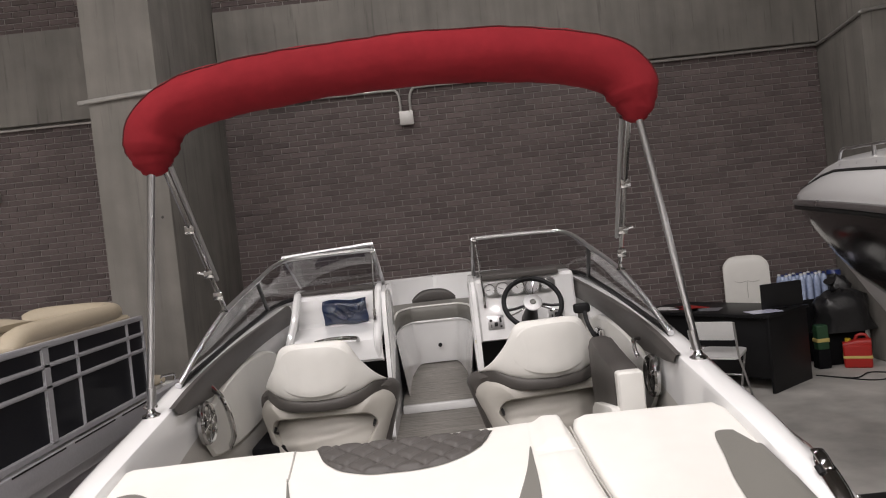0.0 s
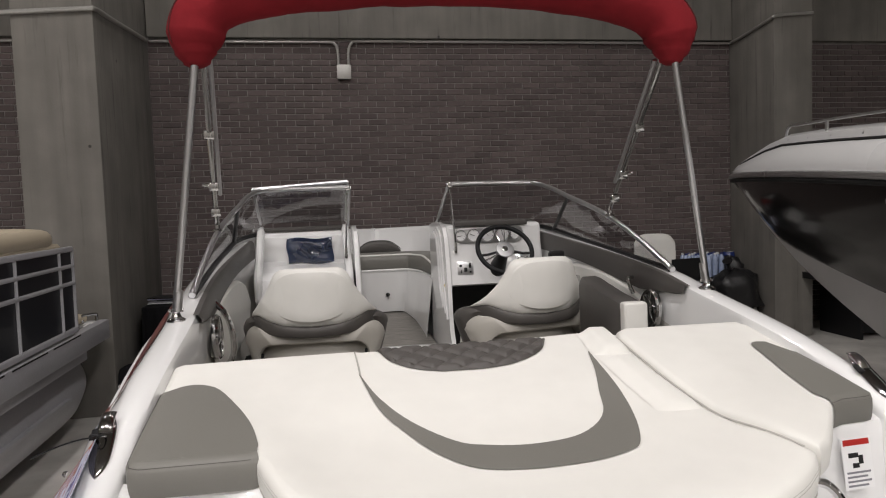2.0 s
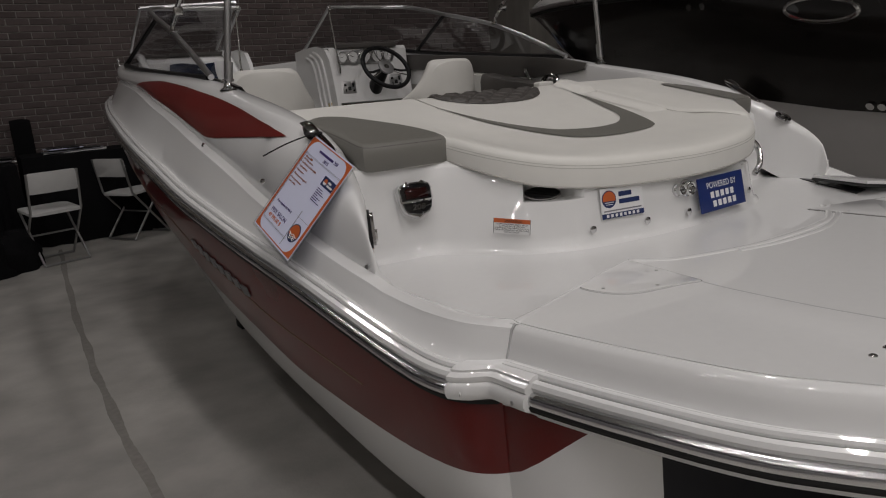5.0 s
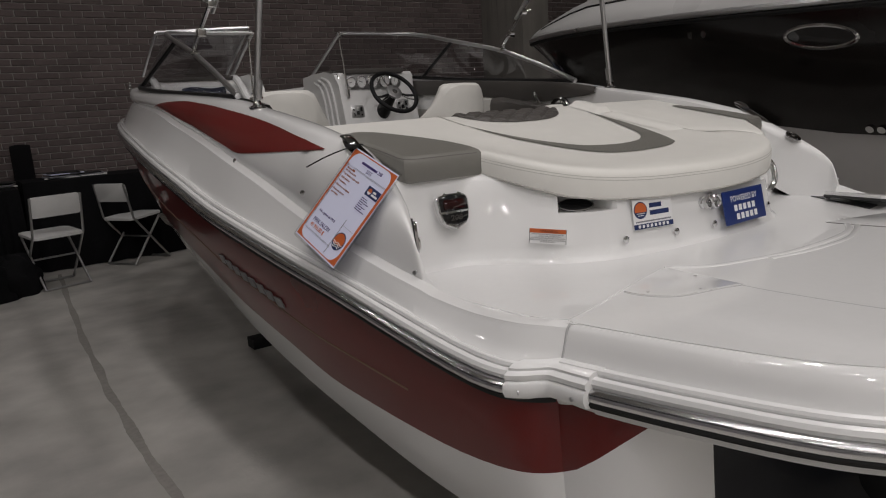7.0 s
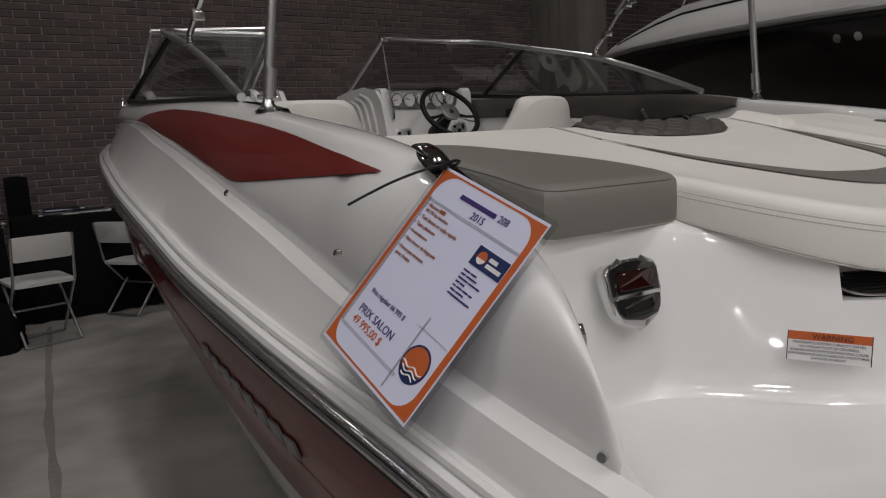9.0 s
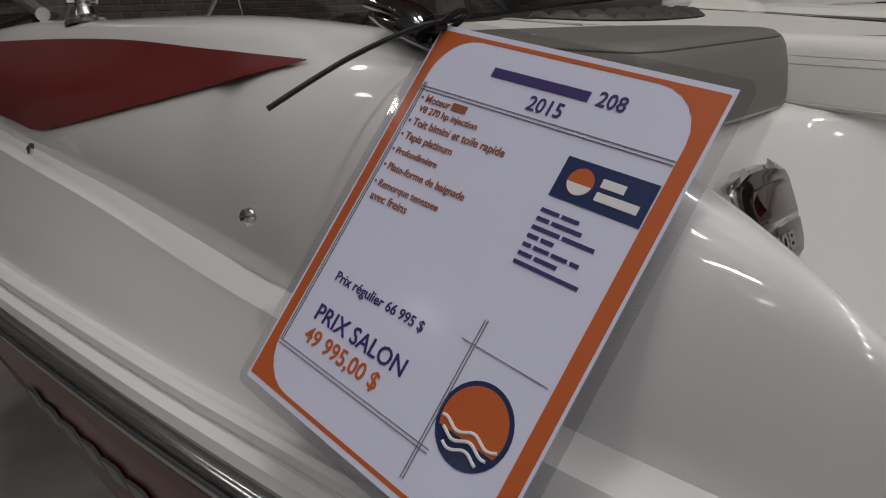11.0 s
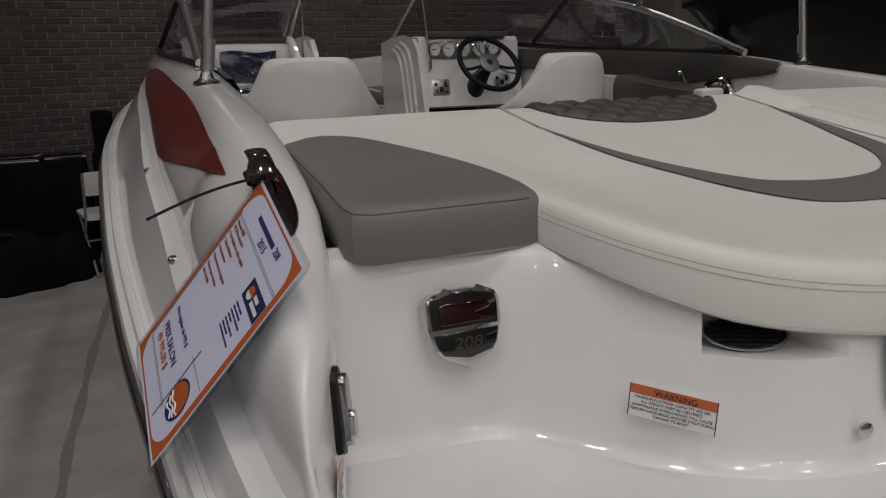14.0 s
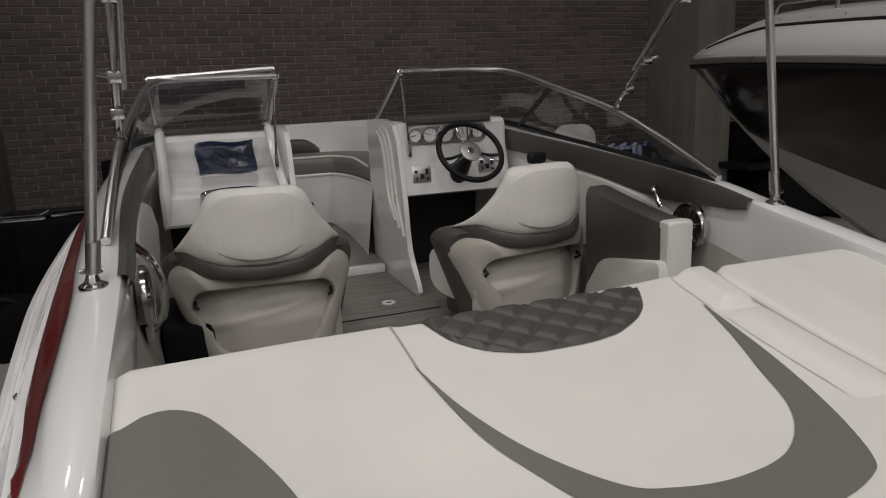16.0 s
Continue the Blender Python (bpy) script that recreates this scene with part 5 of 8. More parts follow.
# raised rims of the passenger console
for x in (-0.85, -0.325):
    rim = smooth_path([(x, 4.14, 1.15), (x, 4.12, 1.26), (x, 4.17, 1.31), (x, 4.33, 1.4), (x, 4.45, 1.5), (x, 4.54, 1.545), (x, 4.7, 1.54)], 5)
    part("console_rim", tube(rim, 0.024, 10), GEL, pc)
rows = []
for i in range(15):
    f = i / 14
    row = []
    for j in range(25):
        g = j / 24
        x, z = -0.69 + 0.28 * g + 0.006 * math.sin(5 * f + 1), 1.335 + 0.152 * f + 0.006 * math.sin(7 * g)
        e = min(1.0, 6 * min(f, 1 - f, g, 1 - g) + 0.15)
        row.append((x, 4.475 + 0.02 * f - e * (0.022 + 0.012 * noise.noise(Vector((g * 4 + f * 3, f * 2.2 - g, 0.3))) + 0.005 * noise.noise(Vector((g * 11, f * 9 + g * 6, 2.0)))), z))
    rows.append(row)
part("document_pouch", sheet(rows, 0.004), POUCH, None, "", 70)
tagged(bpy.data.objects["document_pouch"], "dark blue vinyl document pouch in the console tray", "pouch")
part("grab_handle", tube(smooth_path([(-0.69, 4.13, 1.262), (-0.685, 4.085, 1.285), (-0.6, 4.065, 1.297), (-0.5, 4.065, 1.297), (-0.445, 4.085, 1.288), (-0.44, 4.13, 1.266)], 5), 0.0125, 10), CHROME, pc, "chrome passenger grab handle")
# walkway walls
WALLP = [(4.76, SOLE_Z), (3.97, SOLE_Z), (3.955, 0.72), (3.97, 0.76), (4.05, 0.84), (4.095, 0.91), (4.11, 1.0), (4.13, 1.16), (4.17, 1.34), (4.2, 1.46), (4.26, 1.53), (4.4, 1.56), (4.6, 1.555), (4.76, 1.54)]
for s in (-1, 1):
    w = part("walkway_wall", plate(WALLP, 0.025, Matrix(((0, 0, s, s * 0.262), (1, 0, 0, 0), (0, 1, 0, 0), (0, 0, 0, 1))), 0.006), GEL, BOAT, "glossy white walkway side")
    for k in range(3):
        o = 0.05 + 0.075 * k
        rib = smooth_path([(s * 0.262, 4.1 + o * 0.9, 0.95 + o * 0.4), (s * 0.26, 4.18 + o, 1.16), (s * 0.26, 4.22 + o, 1.34), (s * 0.26, 4.28 + o * 0.95, 1.48 - o * 0.15), (s * 0.262, 4.4 + o * 0.8, 1.53 - o * 0.2)], 5)
        part("rib", tube(rib, 0.011, 8), GEL, w)
part("warning_sticker", box(0.2555, 0.2595, 4.22, 4.27, 1.13, 1.18, 0.0), BRASS, BOAT, "small gold sticker")
part("walkway_sill", box(-0.25, 0.25, 4.5, 4.56, SOLE_Z, SOLE_Z + 0.05, 0.012), GEL, BOAT, "white walkway sill")
part("bow_floor", sheet([[(-0.25, 4.56, 0.745), (0.25, 4.56, 0.745)], [(-0.24, 5.52, 0.835), (0.24, 5.52, 0.835)]], 0.02), SOLE, BOAT, "grey woven wood-look bow flooring")

# gauges, switches, wheel
part("dash_pad", box(0.31, 0.88, 4.36, 4.66, 1.548, 1.562, 0.006), VINYLDARK, hc, "dark grey dash pad")
part("dash_brow", box(0.33, 0.8, 4.222, 4.37, 1.53, 1.566, 0.012, 3), VINYLDARK, hc, "dark grey dash brow")
part("dash_pad", box(-0.86, -0.315, 4.515, 4.68, 1.536, 1.56, 0.006), VINYLDARK, pc, "dark grey dash pad")
part("gauge_panel", plate(rounded(0.44, 0.1, 0.045), 0.008, frame_at((0.555, 4.234, 1.475), (1, 0, 0), (0, -0.06, 1)), 0.003), SATIN, hc, "silver gauge panel")
for k, (gx, gr) in enumerate(((0.372, 0.036), (0.452, 0.041), (0.542, 0.045), (0.637, 0.045), (0.718, 0.034))):
    m = frame_at((gx, 4.225, 1.475), (1, 0, 0), (0, -0.06, 1))
    g = part("gauge", lathe([(gr, 0), (gr, 0.008), (gr * 0.92, 0.012), (gr * 0.84, 0.008), (gr * 0.82, 0.005)], 28, m), CHROME, hc, "round chrome-rimmed gauge")
    part("dial", lathe([(gr * 0.83, 0.0045), (gr * 0.83, 0.0055), (0, 0.0055)], 24, m), WHITEPRINT, g, "white dial face")
    bmn = box(-gr * 0.04, gr * 0.04, -gr * 0.15, gr * 0.62, 0.006, 0.0072, 0, 2, None, m @ pose(0, 0, 0, 0, 0, 100 - 30 * k))
    for q in range(9):
        a = radians(-45 + 270 * q / 8)
        box(gr * 0.66, gr * 0.78, -0.0007, 0.0007, 0.0056, 0.0064, 0, 2, bmn, m @ pose(0, 0, 0, 0, 0, -45 + 270 * q / 8))
    part("needle", bmn, BLACK, g)
for px, pz, pw in ((0.39, 1.275, 0.1), (0.76, 1.3, 0.1)):
    m = frame_at((px, 4.19 + (pz - 1.2) * 0.16, pz), (1, 0, 0), (0, 0.16, 1))
    p = part("switch_panel", plate(rounded(pw, 0.085, 0.008), 0.006, m, 0.002), SATIN, hc, "silver switch panel")
    for q, (dx, dy, w2, h2) in enumerate(((-0.03, 0.015, 0.016, 0.016), (0.0, -0.01, 0.02, 0.026), (0.028, 0.014, 0.013, 0.03), (0.03, -0.024, 0.012, 0.012), (-0.028, -0.02, 0.005, 0.022))):
        part("switch", box(dx - w2 / 2, dx + w2 / 2, dy - h2 / 2, dy + h2 / 2, 0.005, 0.014, 0.003, 2, None, m), BLACK, p)
SWM = frame_at((0.605, 4.05, 1.39), (1, 0.06, 0), (0, 0.62, 0.8))
SW = thing("steering_wheel", "black-rimmed steering wheel with polished hub and spokes", "steering wheel")
part("rim", tube([SWM @ Vector((0.168 * math.cos(a), 0.168 * math.sin(a), 0.0)) for a in [2 * math.pi * k / 56 for k in range(56)]], 0.0145, 12, True), LEATHER, SW, "black padded rim")
part("hub", lathe([(0.03, -0.03), (0.04, -0.02), (0.054, -0.004), (0.057, 0.003), (0.055, 0.007), (0.05, 0.008), (0.022, 0.009), (0, 0.009)], 40, SWM), HUBMETAL, SW, "brushed metal hub disc")
part("hub_badge", lathe([(0.018, 0.0088), (0.018, 0.0105), (0.014, 0.0112), (0.013, 0.0098), (0, 0.0098)], 24, SWM), CHROME, SW)
for a0, m, r in ((78, CHROME, 0.004), (102, CHROME, 0.004), (192, BLACK, 0.008), (207, CHROME, 0.0045), (333, CHROME, 0.0045), (348, BLACK, 0.008)):
    a, b = radians(a0), radians(a0)
    part("spoke", tube([SWM @ Vector((0.045 * math.cos(b), 0.045 * math.sin(b), -0.008)), SWM @ Vector((0.11 * math.cos(a), 0.11 * math.sin(a), -0.014)), SWM @ Vector((0.165 * math.cos(a), 0.165 * math.sin(a), 0.0))], r, 8), m, SW)
part("column", tube([SWM @ Vector((0, 0, -0.03)), SWM @ Vector((0, 0, -0.22))], [0.03, 0.055], 16), BLACK, SW, "black steering column")
TH = thing("throttle_lever", "black side-mounted throttle lever with chrome base", "lever")
part("mount", box(0.885, 0.915, 3.62, 3.74, 1.1, 1.26, 0.012), CHROME, TH, "chrome throttle base")
part("lever", tube(smooth_path([(0.88, 3.68, 1.2), (0.85, 3.72, 1.28), (0.845, 3.78, 1.36)], 5), [0.012] * 10 + [0.014], 10), BLACK, TH)
part("grip", box(0.79, 0.88, 3.755, 3.81, 1.335, 1.39, 0.022, 3), BLACK, TH, "black throttle grip")

# ---- bow seating ----
for s in (-1, 1):
    rows = []
    for k in range(10):
        y = 4.78 + 1.3 * k / 9
        xi = max(Xi(y) - 0.01, 0.02)
        x0 = min(0.27, xi * 0.6)
        rows.append([(s * xi, y, 1.44), (s * xi, y, 1.18), (s * (xi - 0.01), y, 1.16), (s * (x0 + 0.02), y, 1.16), (s * (x0 + 0.012), y, 1.15), (s * (x0 + 0.012), y, 1.1)])
    part("bow_liner", sheet(rows), GEL, BOAT, "white moulded bow liner")
    rows = []
    for k in range(10):
        y = 4.82 + 1.05 * k / 9
        xi = max(Xi(y) - 0.015, 0.03)
        x0 = min(0.28, xi * 0.62)
        e = 0.01 if k in (0, 9) else 0
        rows.append([(s * (xi - e), y, 1.165), (s * (xi - e), y, 1.23 - e), (s * (xi - 0.03), y, 1.25 - e), (s * (x0 + 0.02), y, 1.25 - e), (s * (x0 + e), y, 1.23 - e), (s * (x0 + e), y, 1.165)])
    part("bow_cushion", sheet(rows), VINYLGREY, BOAT, "grey bow seat cushion")
# the bow well: white tub walls, a lip, and a U of grey cushions round it
lipU = smooth_path([(-0.262, 4.72, 0), (-0.262, 4.95, 0), (-0.25, 5.2, 0), (-0.2, 5.37, 0), (-0.155, 5.42, 0), (0, 5.425, 0), (0.155, 5.42, 0), (0.2, 5.37, 0), (0.25, 5.2, 0), (0.264, 4.95, 0), (0.264, 4.72, 0)], 4)
rows = []
for f, z in ((0.0, 0.74), (0.04, 0.78), (0.5, 0.97), (0.96, 1.16), (1.0, 1.175)):
    rows.append([(p.x * (0.8 + 0.2 * f), p.y + (0.06 * (1 - f) if p.y > 5.3 else 0.0), z + (0.1 * (1 - f) * max(0, p.y - 4.72) / 0.7)) for p in lipU])
rows.append([(p.x * 1.1, p.y + (0.03 if p.y > 5.3 else 0), 1.178) for p in lipU])
part("bow_well", sheet(rows), GEL, BOAT, "glossy white moulded bow well")
part("well_lip", tube([(p.x, p.y, 1.176) for p in lipU], 0.009, 8), GEL, BOAT)
part("step_light", lathe([(0.016, 0), (0.016, 0.005), (0.008, 0.006), (0, 0.006)], 14, frame_at((0.02, 5.446, 0.98), (1, 0, 0), (0, 0, 1))), BLACK, BOAT, "small black courtesy light")
rows = []
for o, z in ((0.012, 1.178), (0.0, 1.2), (-0.002, 1.25), (0.004, 1.278), (0.02, 1.29), (0.06, 1.294), (0.2, 1.296), (0.35, 1.296)):
    row = []
    for p in lipU:
        d = Vector((p.x, max(p.y - 5.15, 0.0) * 1.6, 0)).normalized()
        q = p + d * o
        zz = z - max(0.0, 5.2 - p.y) * 0.1 * (1 if z > 1.24 else 0)
        row.append((max(-Xi(min(q.y, 6.1)) + 0.02, min(Xi(min(q.y, 6.1)) - 0.02, q.x)), min(q.y, 5.86), zz))
    rows.append(row)
part("bow_front_cushion", sheet(rows), VINYLGREY, BOAT, "grey bow cushion with white piping", 60)
part("piping", tube([(rows[4][i][0], rows[4][i][1], rows[4][i][2] + 0.002) for i in range(3, len(lipU) - 3)], 0.008, 6), VINYL, BOAT, "white cushion piping")
part("bow_back_pad", loftx([(x, 1.285, 1.3 + 0.085 * (1 - (abs(x) / 0.185) ** 3), 5.86, 5.92) for x in [-0.183 + 0.0122 * k for k in range(31)]]), VINYLDARK, BOAT, "dark grey quilted bow backrest pad", 50)
part("piping", tube([(x, 5.858, 1.303 + 0.085 * (1 - (abs(x) / 0.187) ** 3)) for x in [-0.185 + 0.0123 * k for k in range(31)]], 0.003, 6), RUBBER, BOAT)
rows = []
for k in range(12):
    y = 5.5 + 0.78 * k / 11
    rows.append([(sx * max(Xi(y) - 0.012, 0.0), y, zz) for sx, zz in ((-1, 1.46), (-1, 1.2))] + [(sx * max(Xi(y) - 0.012, 0.0), y, zz) for sx, zz in ((1, 1.2), (1, 1.46))])
part("bow_inner", sheet(rows), GEL, BOAT)

# ---- windshield ----
WS = thing("windshield", "curved tinted boat windshield in a satin aluminium frame", "windshield")
for s in (-1, 1):
    top = smooth_path([(s * x, y, z) for x, y, z in ((0.302, 4.2, 1.795), (0.5, 4.21, 1.795), (0.7, 4.2, 1.793), (0.82, 4.14, 1.785), (0.872, 3.98, 1.752), (0.9, 3.744, 1.695))], 8)
    top2 = smooth_path([(s * x, y, z) for x, y, z in ((0.9, 3.744, 1.695), (0.925, 3.5, 1.64), (0.945, 3.28, 1.583), (0.96, 3.0, 1.487), (0.972, 2.7, 1.366))], 8)
    bot = smooth_path([(s * x, y, z) for x, y, z in ((0.302, 4.69, 1.548), (0.5, 4.69, 1.548), (0.7, 4.64, 1.54), (0.86, 4.54, 1.525), (0.95, 4.42, 1.508), (0.988, 4.26, 1.49))], 8)
    bot2 = smooth_path([(s * x, y, z) for x, y, z in ((0.988, 4.26, 1.49), (0.998, 3.9, 1.452), (0.996, 3.5, 1.42), (0.985, 3.1, 1.39), (0.975, 2.72, 1.362))], 8)
    part("top_frame", tube(top + top2[1:], 0.013, 10), SATIN, WS, "satin aluminium top rail")
    part("bottom_frame", tube(bot + bot2[1:], 0.014, 8), BLACK, WS, "black lower gasket")
    part("bottom_trim", tube([(p.x, p.y, p.z - 0.016) for p in bot + bot2[1:]], 0.011, 8), SATIN, WS)
    part("inner_frame", tube([top[0], bot[0]], 0.012, 8), SATIN, WS)
    part("mullion", tube([top[-1], bot[-1]], 0.012, 8), BLACK, WS, "black mullion")
    for a, b in ((top, bot), (top2, bot2)):
        pane = part("pane", sheet([[p.lerp(q, f) for p, q in zip(a, b)] for f in (0, 0.25, 0.5, 0.75, 1)]), GLASS, WS, "tinted glass pane")
    part("support_rod", tube([(s * 0.315, 4.235, 1.765), (s * 0.335, 4.215, 1.43)], 0.0055, 8), CHROME, WS, "thin chrome support rod")
    part("rod_foot", box(s * 0.335 - 0.008, s * 0.335 + 0.008, 4.2, 4.23, 1.37, 1.435, 0.003), CHROME, WS)
    part("rod_clip", box(s * 0.31 - 0.014, s * 0.31 + 0.014, 4.19, 4.25, 1.775, 1.805, 0.004), CHROME, WS)
# the centre pane, folded over the passenger side
c = [Vector(p) for p in ((-0.31, 4.235, 1.83), (-0.865, 4.255, 1.8), (-0.865, 4.7, 1.585), (-0.31, 4.735, 1.585))]
CP = part("centre_frame", tube(c[:2], 0.012, 8), SATIN, WS, "folded-back centre windshield frame")
for i in (1, 3):
    part("frame_side", tube([c[i], c[(i + 1) % 4]], 0.008, 8), SATIN, CP)
part("pane", sheet([[c[0], c[1]], [c[3], c[2]]]), GLASS, CP, "tinted glass pane")
for ob in [o for o in bpy.data.objects if o.name.startswith("pane")]:
    ob.visible_shadow = False
# bow light by the windshield foot
for s in (-1, 1):
    part("stanchion", lathe([(0.016, 0), (0.012, 0.01), (0.008, 0.02), (0.012, 0.032), (0.01, 0.042), (0, 0.045)], 16, Matrix.Translation((s * 0.925, 4.83, 1.515))), CHROME, BOAT, "small chrome deck fitting")

# ---- bimini ----
BT = thing("bimini_top", "folded bimini top in a red canvas boot on stainless poles", "canopy")
arch = smooth_path([(-0.868, 2.45, 2.16), (-0.872, 2.45, 2.24), (-0.855, 2.45, 2.315), (-0.79, 2.45, 2.378), (-0.66, 2.45, 2.423), (-0.45, 2.45, 2.452), (-0.2, 2.45, 2.468), (0.05, 2.45, 2.474), (0.35, 2.45, 2.463), (0.58, 2.45, 2.432), (0.74, 2.45, 2.388), (0.82, 2.45, 2.33), (0.846, 2.45, 2.255), (0.842, 2.45, 2.17)], 7)
random.seed(7)
nA = len(arch)
rows = []
for i, p in enumerate(arch):
    a = arch[max(i - 1, 0)]
    b = arch[min(i + 1, nA - 1)]
    d = (b - a).normalized()
    side = Vector((0, 1, 0))
    up = side.cross(d)
    f = i / (nA - 1)
    end = min(1.0, min(i, nA - 1 - i) / 9)
    r = (0.02 + 0.073 * end ** 0.62) * (1 + 0.1 * math.sin(i * 2.1) * (1 - end))
    row = []
    for k in range(20):
        ang = 2 * math.pi * k / 20
        wob = 1 + 0.07 * noise.noise(Vector((p.x * 7, math.cos(ang) * 1.5, math.sin(ang) * 1.5 + p.z * 5))) + 0.035 * noise.noise(Vector((p.x * 26 + 4 * math.sin(ang), math.cos(ang) * 1.2, p.z * 20)))
        sag = 1.0 + (0.12 if math.sin(ang) > 0.3 else 0.0) * 0.3
        row.append(p + r * wob * sag * (math.cos(ang) * side * 1.1 + math.sin(ang) * up))
    rows.append(row)
ba, va = grid(rows, False, True)
ba.faces.new(va[0][::-1])
ba.faces.new(va[-1])
part("canvas_boot", ba, CANVAS, BT, "red canvas storage boot", 70)
part("boot_seam", tube([rows[i][13] + Vector((0, -0.001, 0.001)) for i in range(6, nA - 6)], 0.003, 6), DARKRED, BT, "stitched boot seam")
for s, tx in ((-1, -0.87), (1, 0.845)):
    foot = Vector((s * 0.985, 2.46, 1.315))
    top_e = Vector((tx, 2.43, 2.2))
    pl_ = part("main_pole", tube([foot + Vector((0, 0, 0.03)), top_e], 0.0125, 12), SATIN, BT, "stainless main pole")
    part("pole_sleeve", tube([foot + (top_e - foot) * 0.03, foot + (top_e - foot) * 0.11], 0.0165, 12), SATIN, pl_)
    ft = part("deck_hinge", lathe([(0.032, 0), (0.032, 0.006), (0.018, 0.014), (0.012, 0.03), (0.016, 0.042), (0, 0.048)], 16, Matrix.Translation((s * 0.985, 2.46, 1.308))), CHROME, BT, "chrome deck hinge")
    part("hinge_pin", rod((s * 0.985 - 0.024, 2.46, 1.345), (s * 0.985 + 0.024, 2.46, 1.345), 0.006), CHROME, ft)
    br = Vector((s * 0.945, 3.28, 1.6))
    t2 = Vector((tx * 0.985, 2.5, 2.2))
    st_ = part("brace_pole", tube([br + Vector((0, 0, 0.02)), t2], 0.011, 10), CHROME, BT, "stainless brace pole")
    part("brace_inner", tube([br + (t2 - br) * 0.25 + Vector((s * -0.022, 0.012, 0)), t2 + Vector((s * -0.022, 0.012, 0))], 0.009, 10), SATIN, st_)
    for f in (0.12, 0.3, 0.62):
        q = br + (t2 - br) * f
        part("clamp", box(-0.02, 0.02, -0.014, 0.014, -0.018, 0.018, 0.005, 2, None, Matrix.Translation(q)), CHROME, st_)
    q = br + (t2 - br) * 0.3
    part("knob", tube([q, q + Vector((s * 0.045, -0.012, 0.012))], 0.007, 8), CHROME, st_)
    part("brace_hinge", lathe([(0.022, 0), (0.022, 0.006), (0.012, 0.012), (0.01, 0.03), (0, 0.034)], 12, Matrix.Translation((s * 0.945, 3.28, 1.588))), CHROME, BT)

# ---- fittings on the boat ----


def pull_cleat(a, b, w, parent, up):
    """A long dark chrome pull-up cleat from a to b: a low base, a raised horn and a rounded thumb end."""
    a, b = Vector(a), Vector(b)
    L = (b - a).length
    m = frame_at((a + b) / 2, b - a, Vector(up).cross(b - a))
    if (m.to_3x3() @ Vector((0, 0, 1))).dot(Vector(up)) < 0:
        m = m @ pose(0, 0, 0, 180)
    base = part("deck_cleat", loftx([(x, -0.006, 0.005 + 0.007 * (1 - (2 * x / L) ** 2), -w * 0.5 * (1 - abs(2 * x / L) ** 3.5) - 0.001, w * 0.5 * (1 - abs(2 * x / L) ** 3.5) + 0.001) for x in [L * (-0.5 + 0.05 * k) for k in range(21)]], 2.3), DARKCHROME, parent, "long dark chrome deck cleat", 60)
    base.data.transform(m)
    part("horn", loftx([(x, 0.004, 0.012 + 0.01 * math.sin(math.pi * (x / L - 0.12) / 0.36) ** 0.7, -w * 0.36, w * 0.36) for x in [L * (0.13 + 0.034 * k) for k in range(11)]], 2.2), DARKCHROME, base, "", 60).data.transform(m)
    part("thumb", loftx([(x, 0.002, 0.014, w * 0.2, w * 0.66) for x in [L * (0.08 + 0.025 * k) for k in range(6)]], 2.0), BLACK, base, "", 60).data.transform(m)
    return base


for s in (-1, 1):
    pull_cleat((s * 0.998, 1.558, 1.103), (s * 1.007, 1.738, 1.198), 0.046, BOAT, (0, -0.5, 1))
    if s > 0:
        continue
    # upright cleat on the inner side of the fairing
    m = frame_at((s * 0.998, 1.414, 0.925), (s * -0.5, -s, 0), (0, 0.1, 1))
    cb = part("side_cleat", plate(rounded(0.036, 0.108, 0.017, 6), 0.012, m, 0.005), BLACK, BOAT, "black and chrome side cleat")
    part("chrome_face", plate(rounded(0.024, 0.09, 0.0115, 6, 0.002, 0.0), 0.009, m @ Matrix.Translation((0, 0, 0.0115)), 0.004), DARKCHROME, cb)
    part("release_tab", plate(rounded(0.016, 0.034, 0.006, 5, 0.002, -0.018), 0.006, m @ Matrix.Translation((0, 0, 0.02)), 0.0025), CHROME, cb)

# fuel filler
m = frame_at((0.99, 1.45, 1.045), (1, 0, 0), (0, 1, 0.65))
fc = part("fuel_cap", lathe([(0.034, 0), (0.034, 0.006), (0.026, 0.01), (0.024, 0.006), (0, 0.006)], 24, m), DARKCHROME, BOAT, "round dark chrome fuel filler cap")
part("cap_grip", box(-0.02, 0.02, -0.004, 0.004, 0.006, 0.011, 0.002, 2, None, m), CHROME, fc)

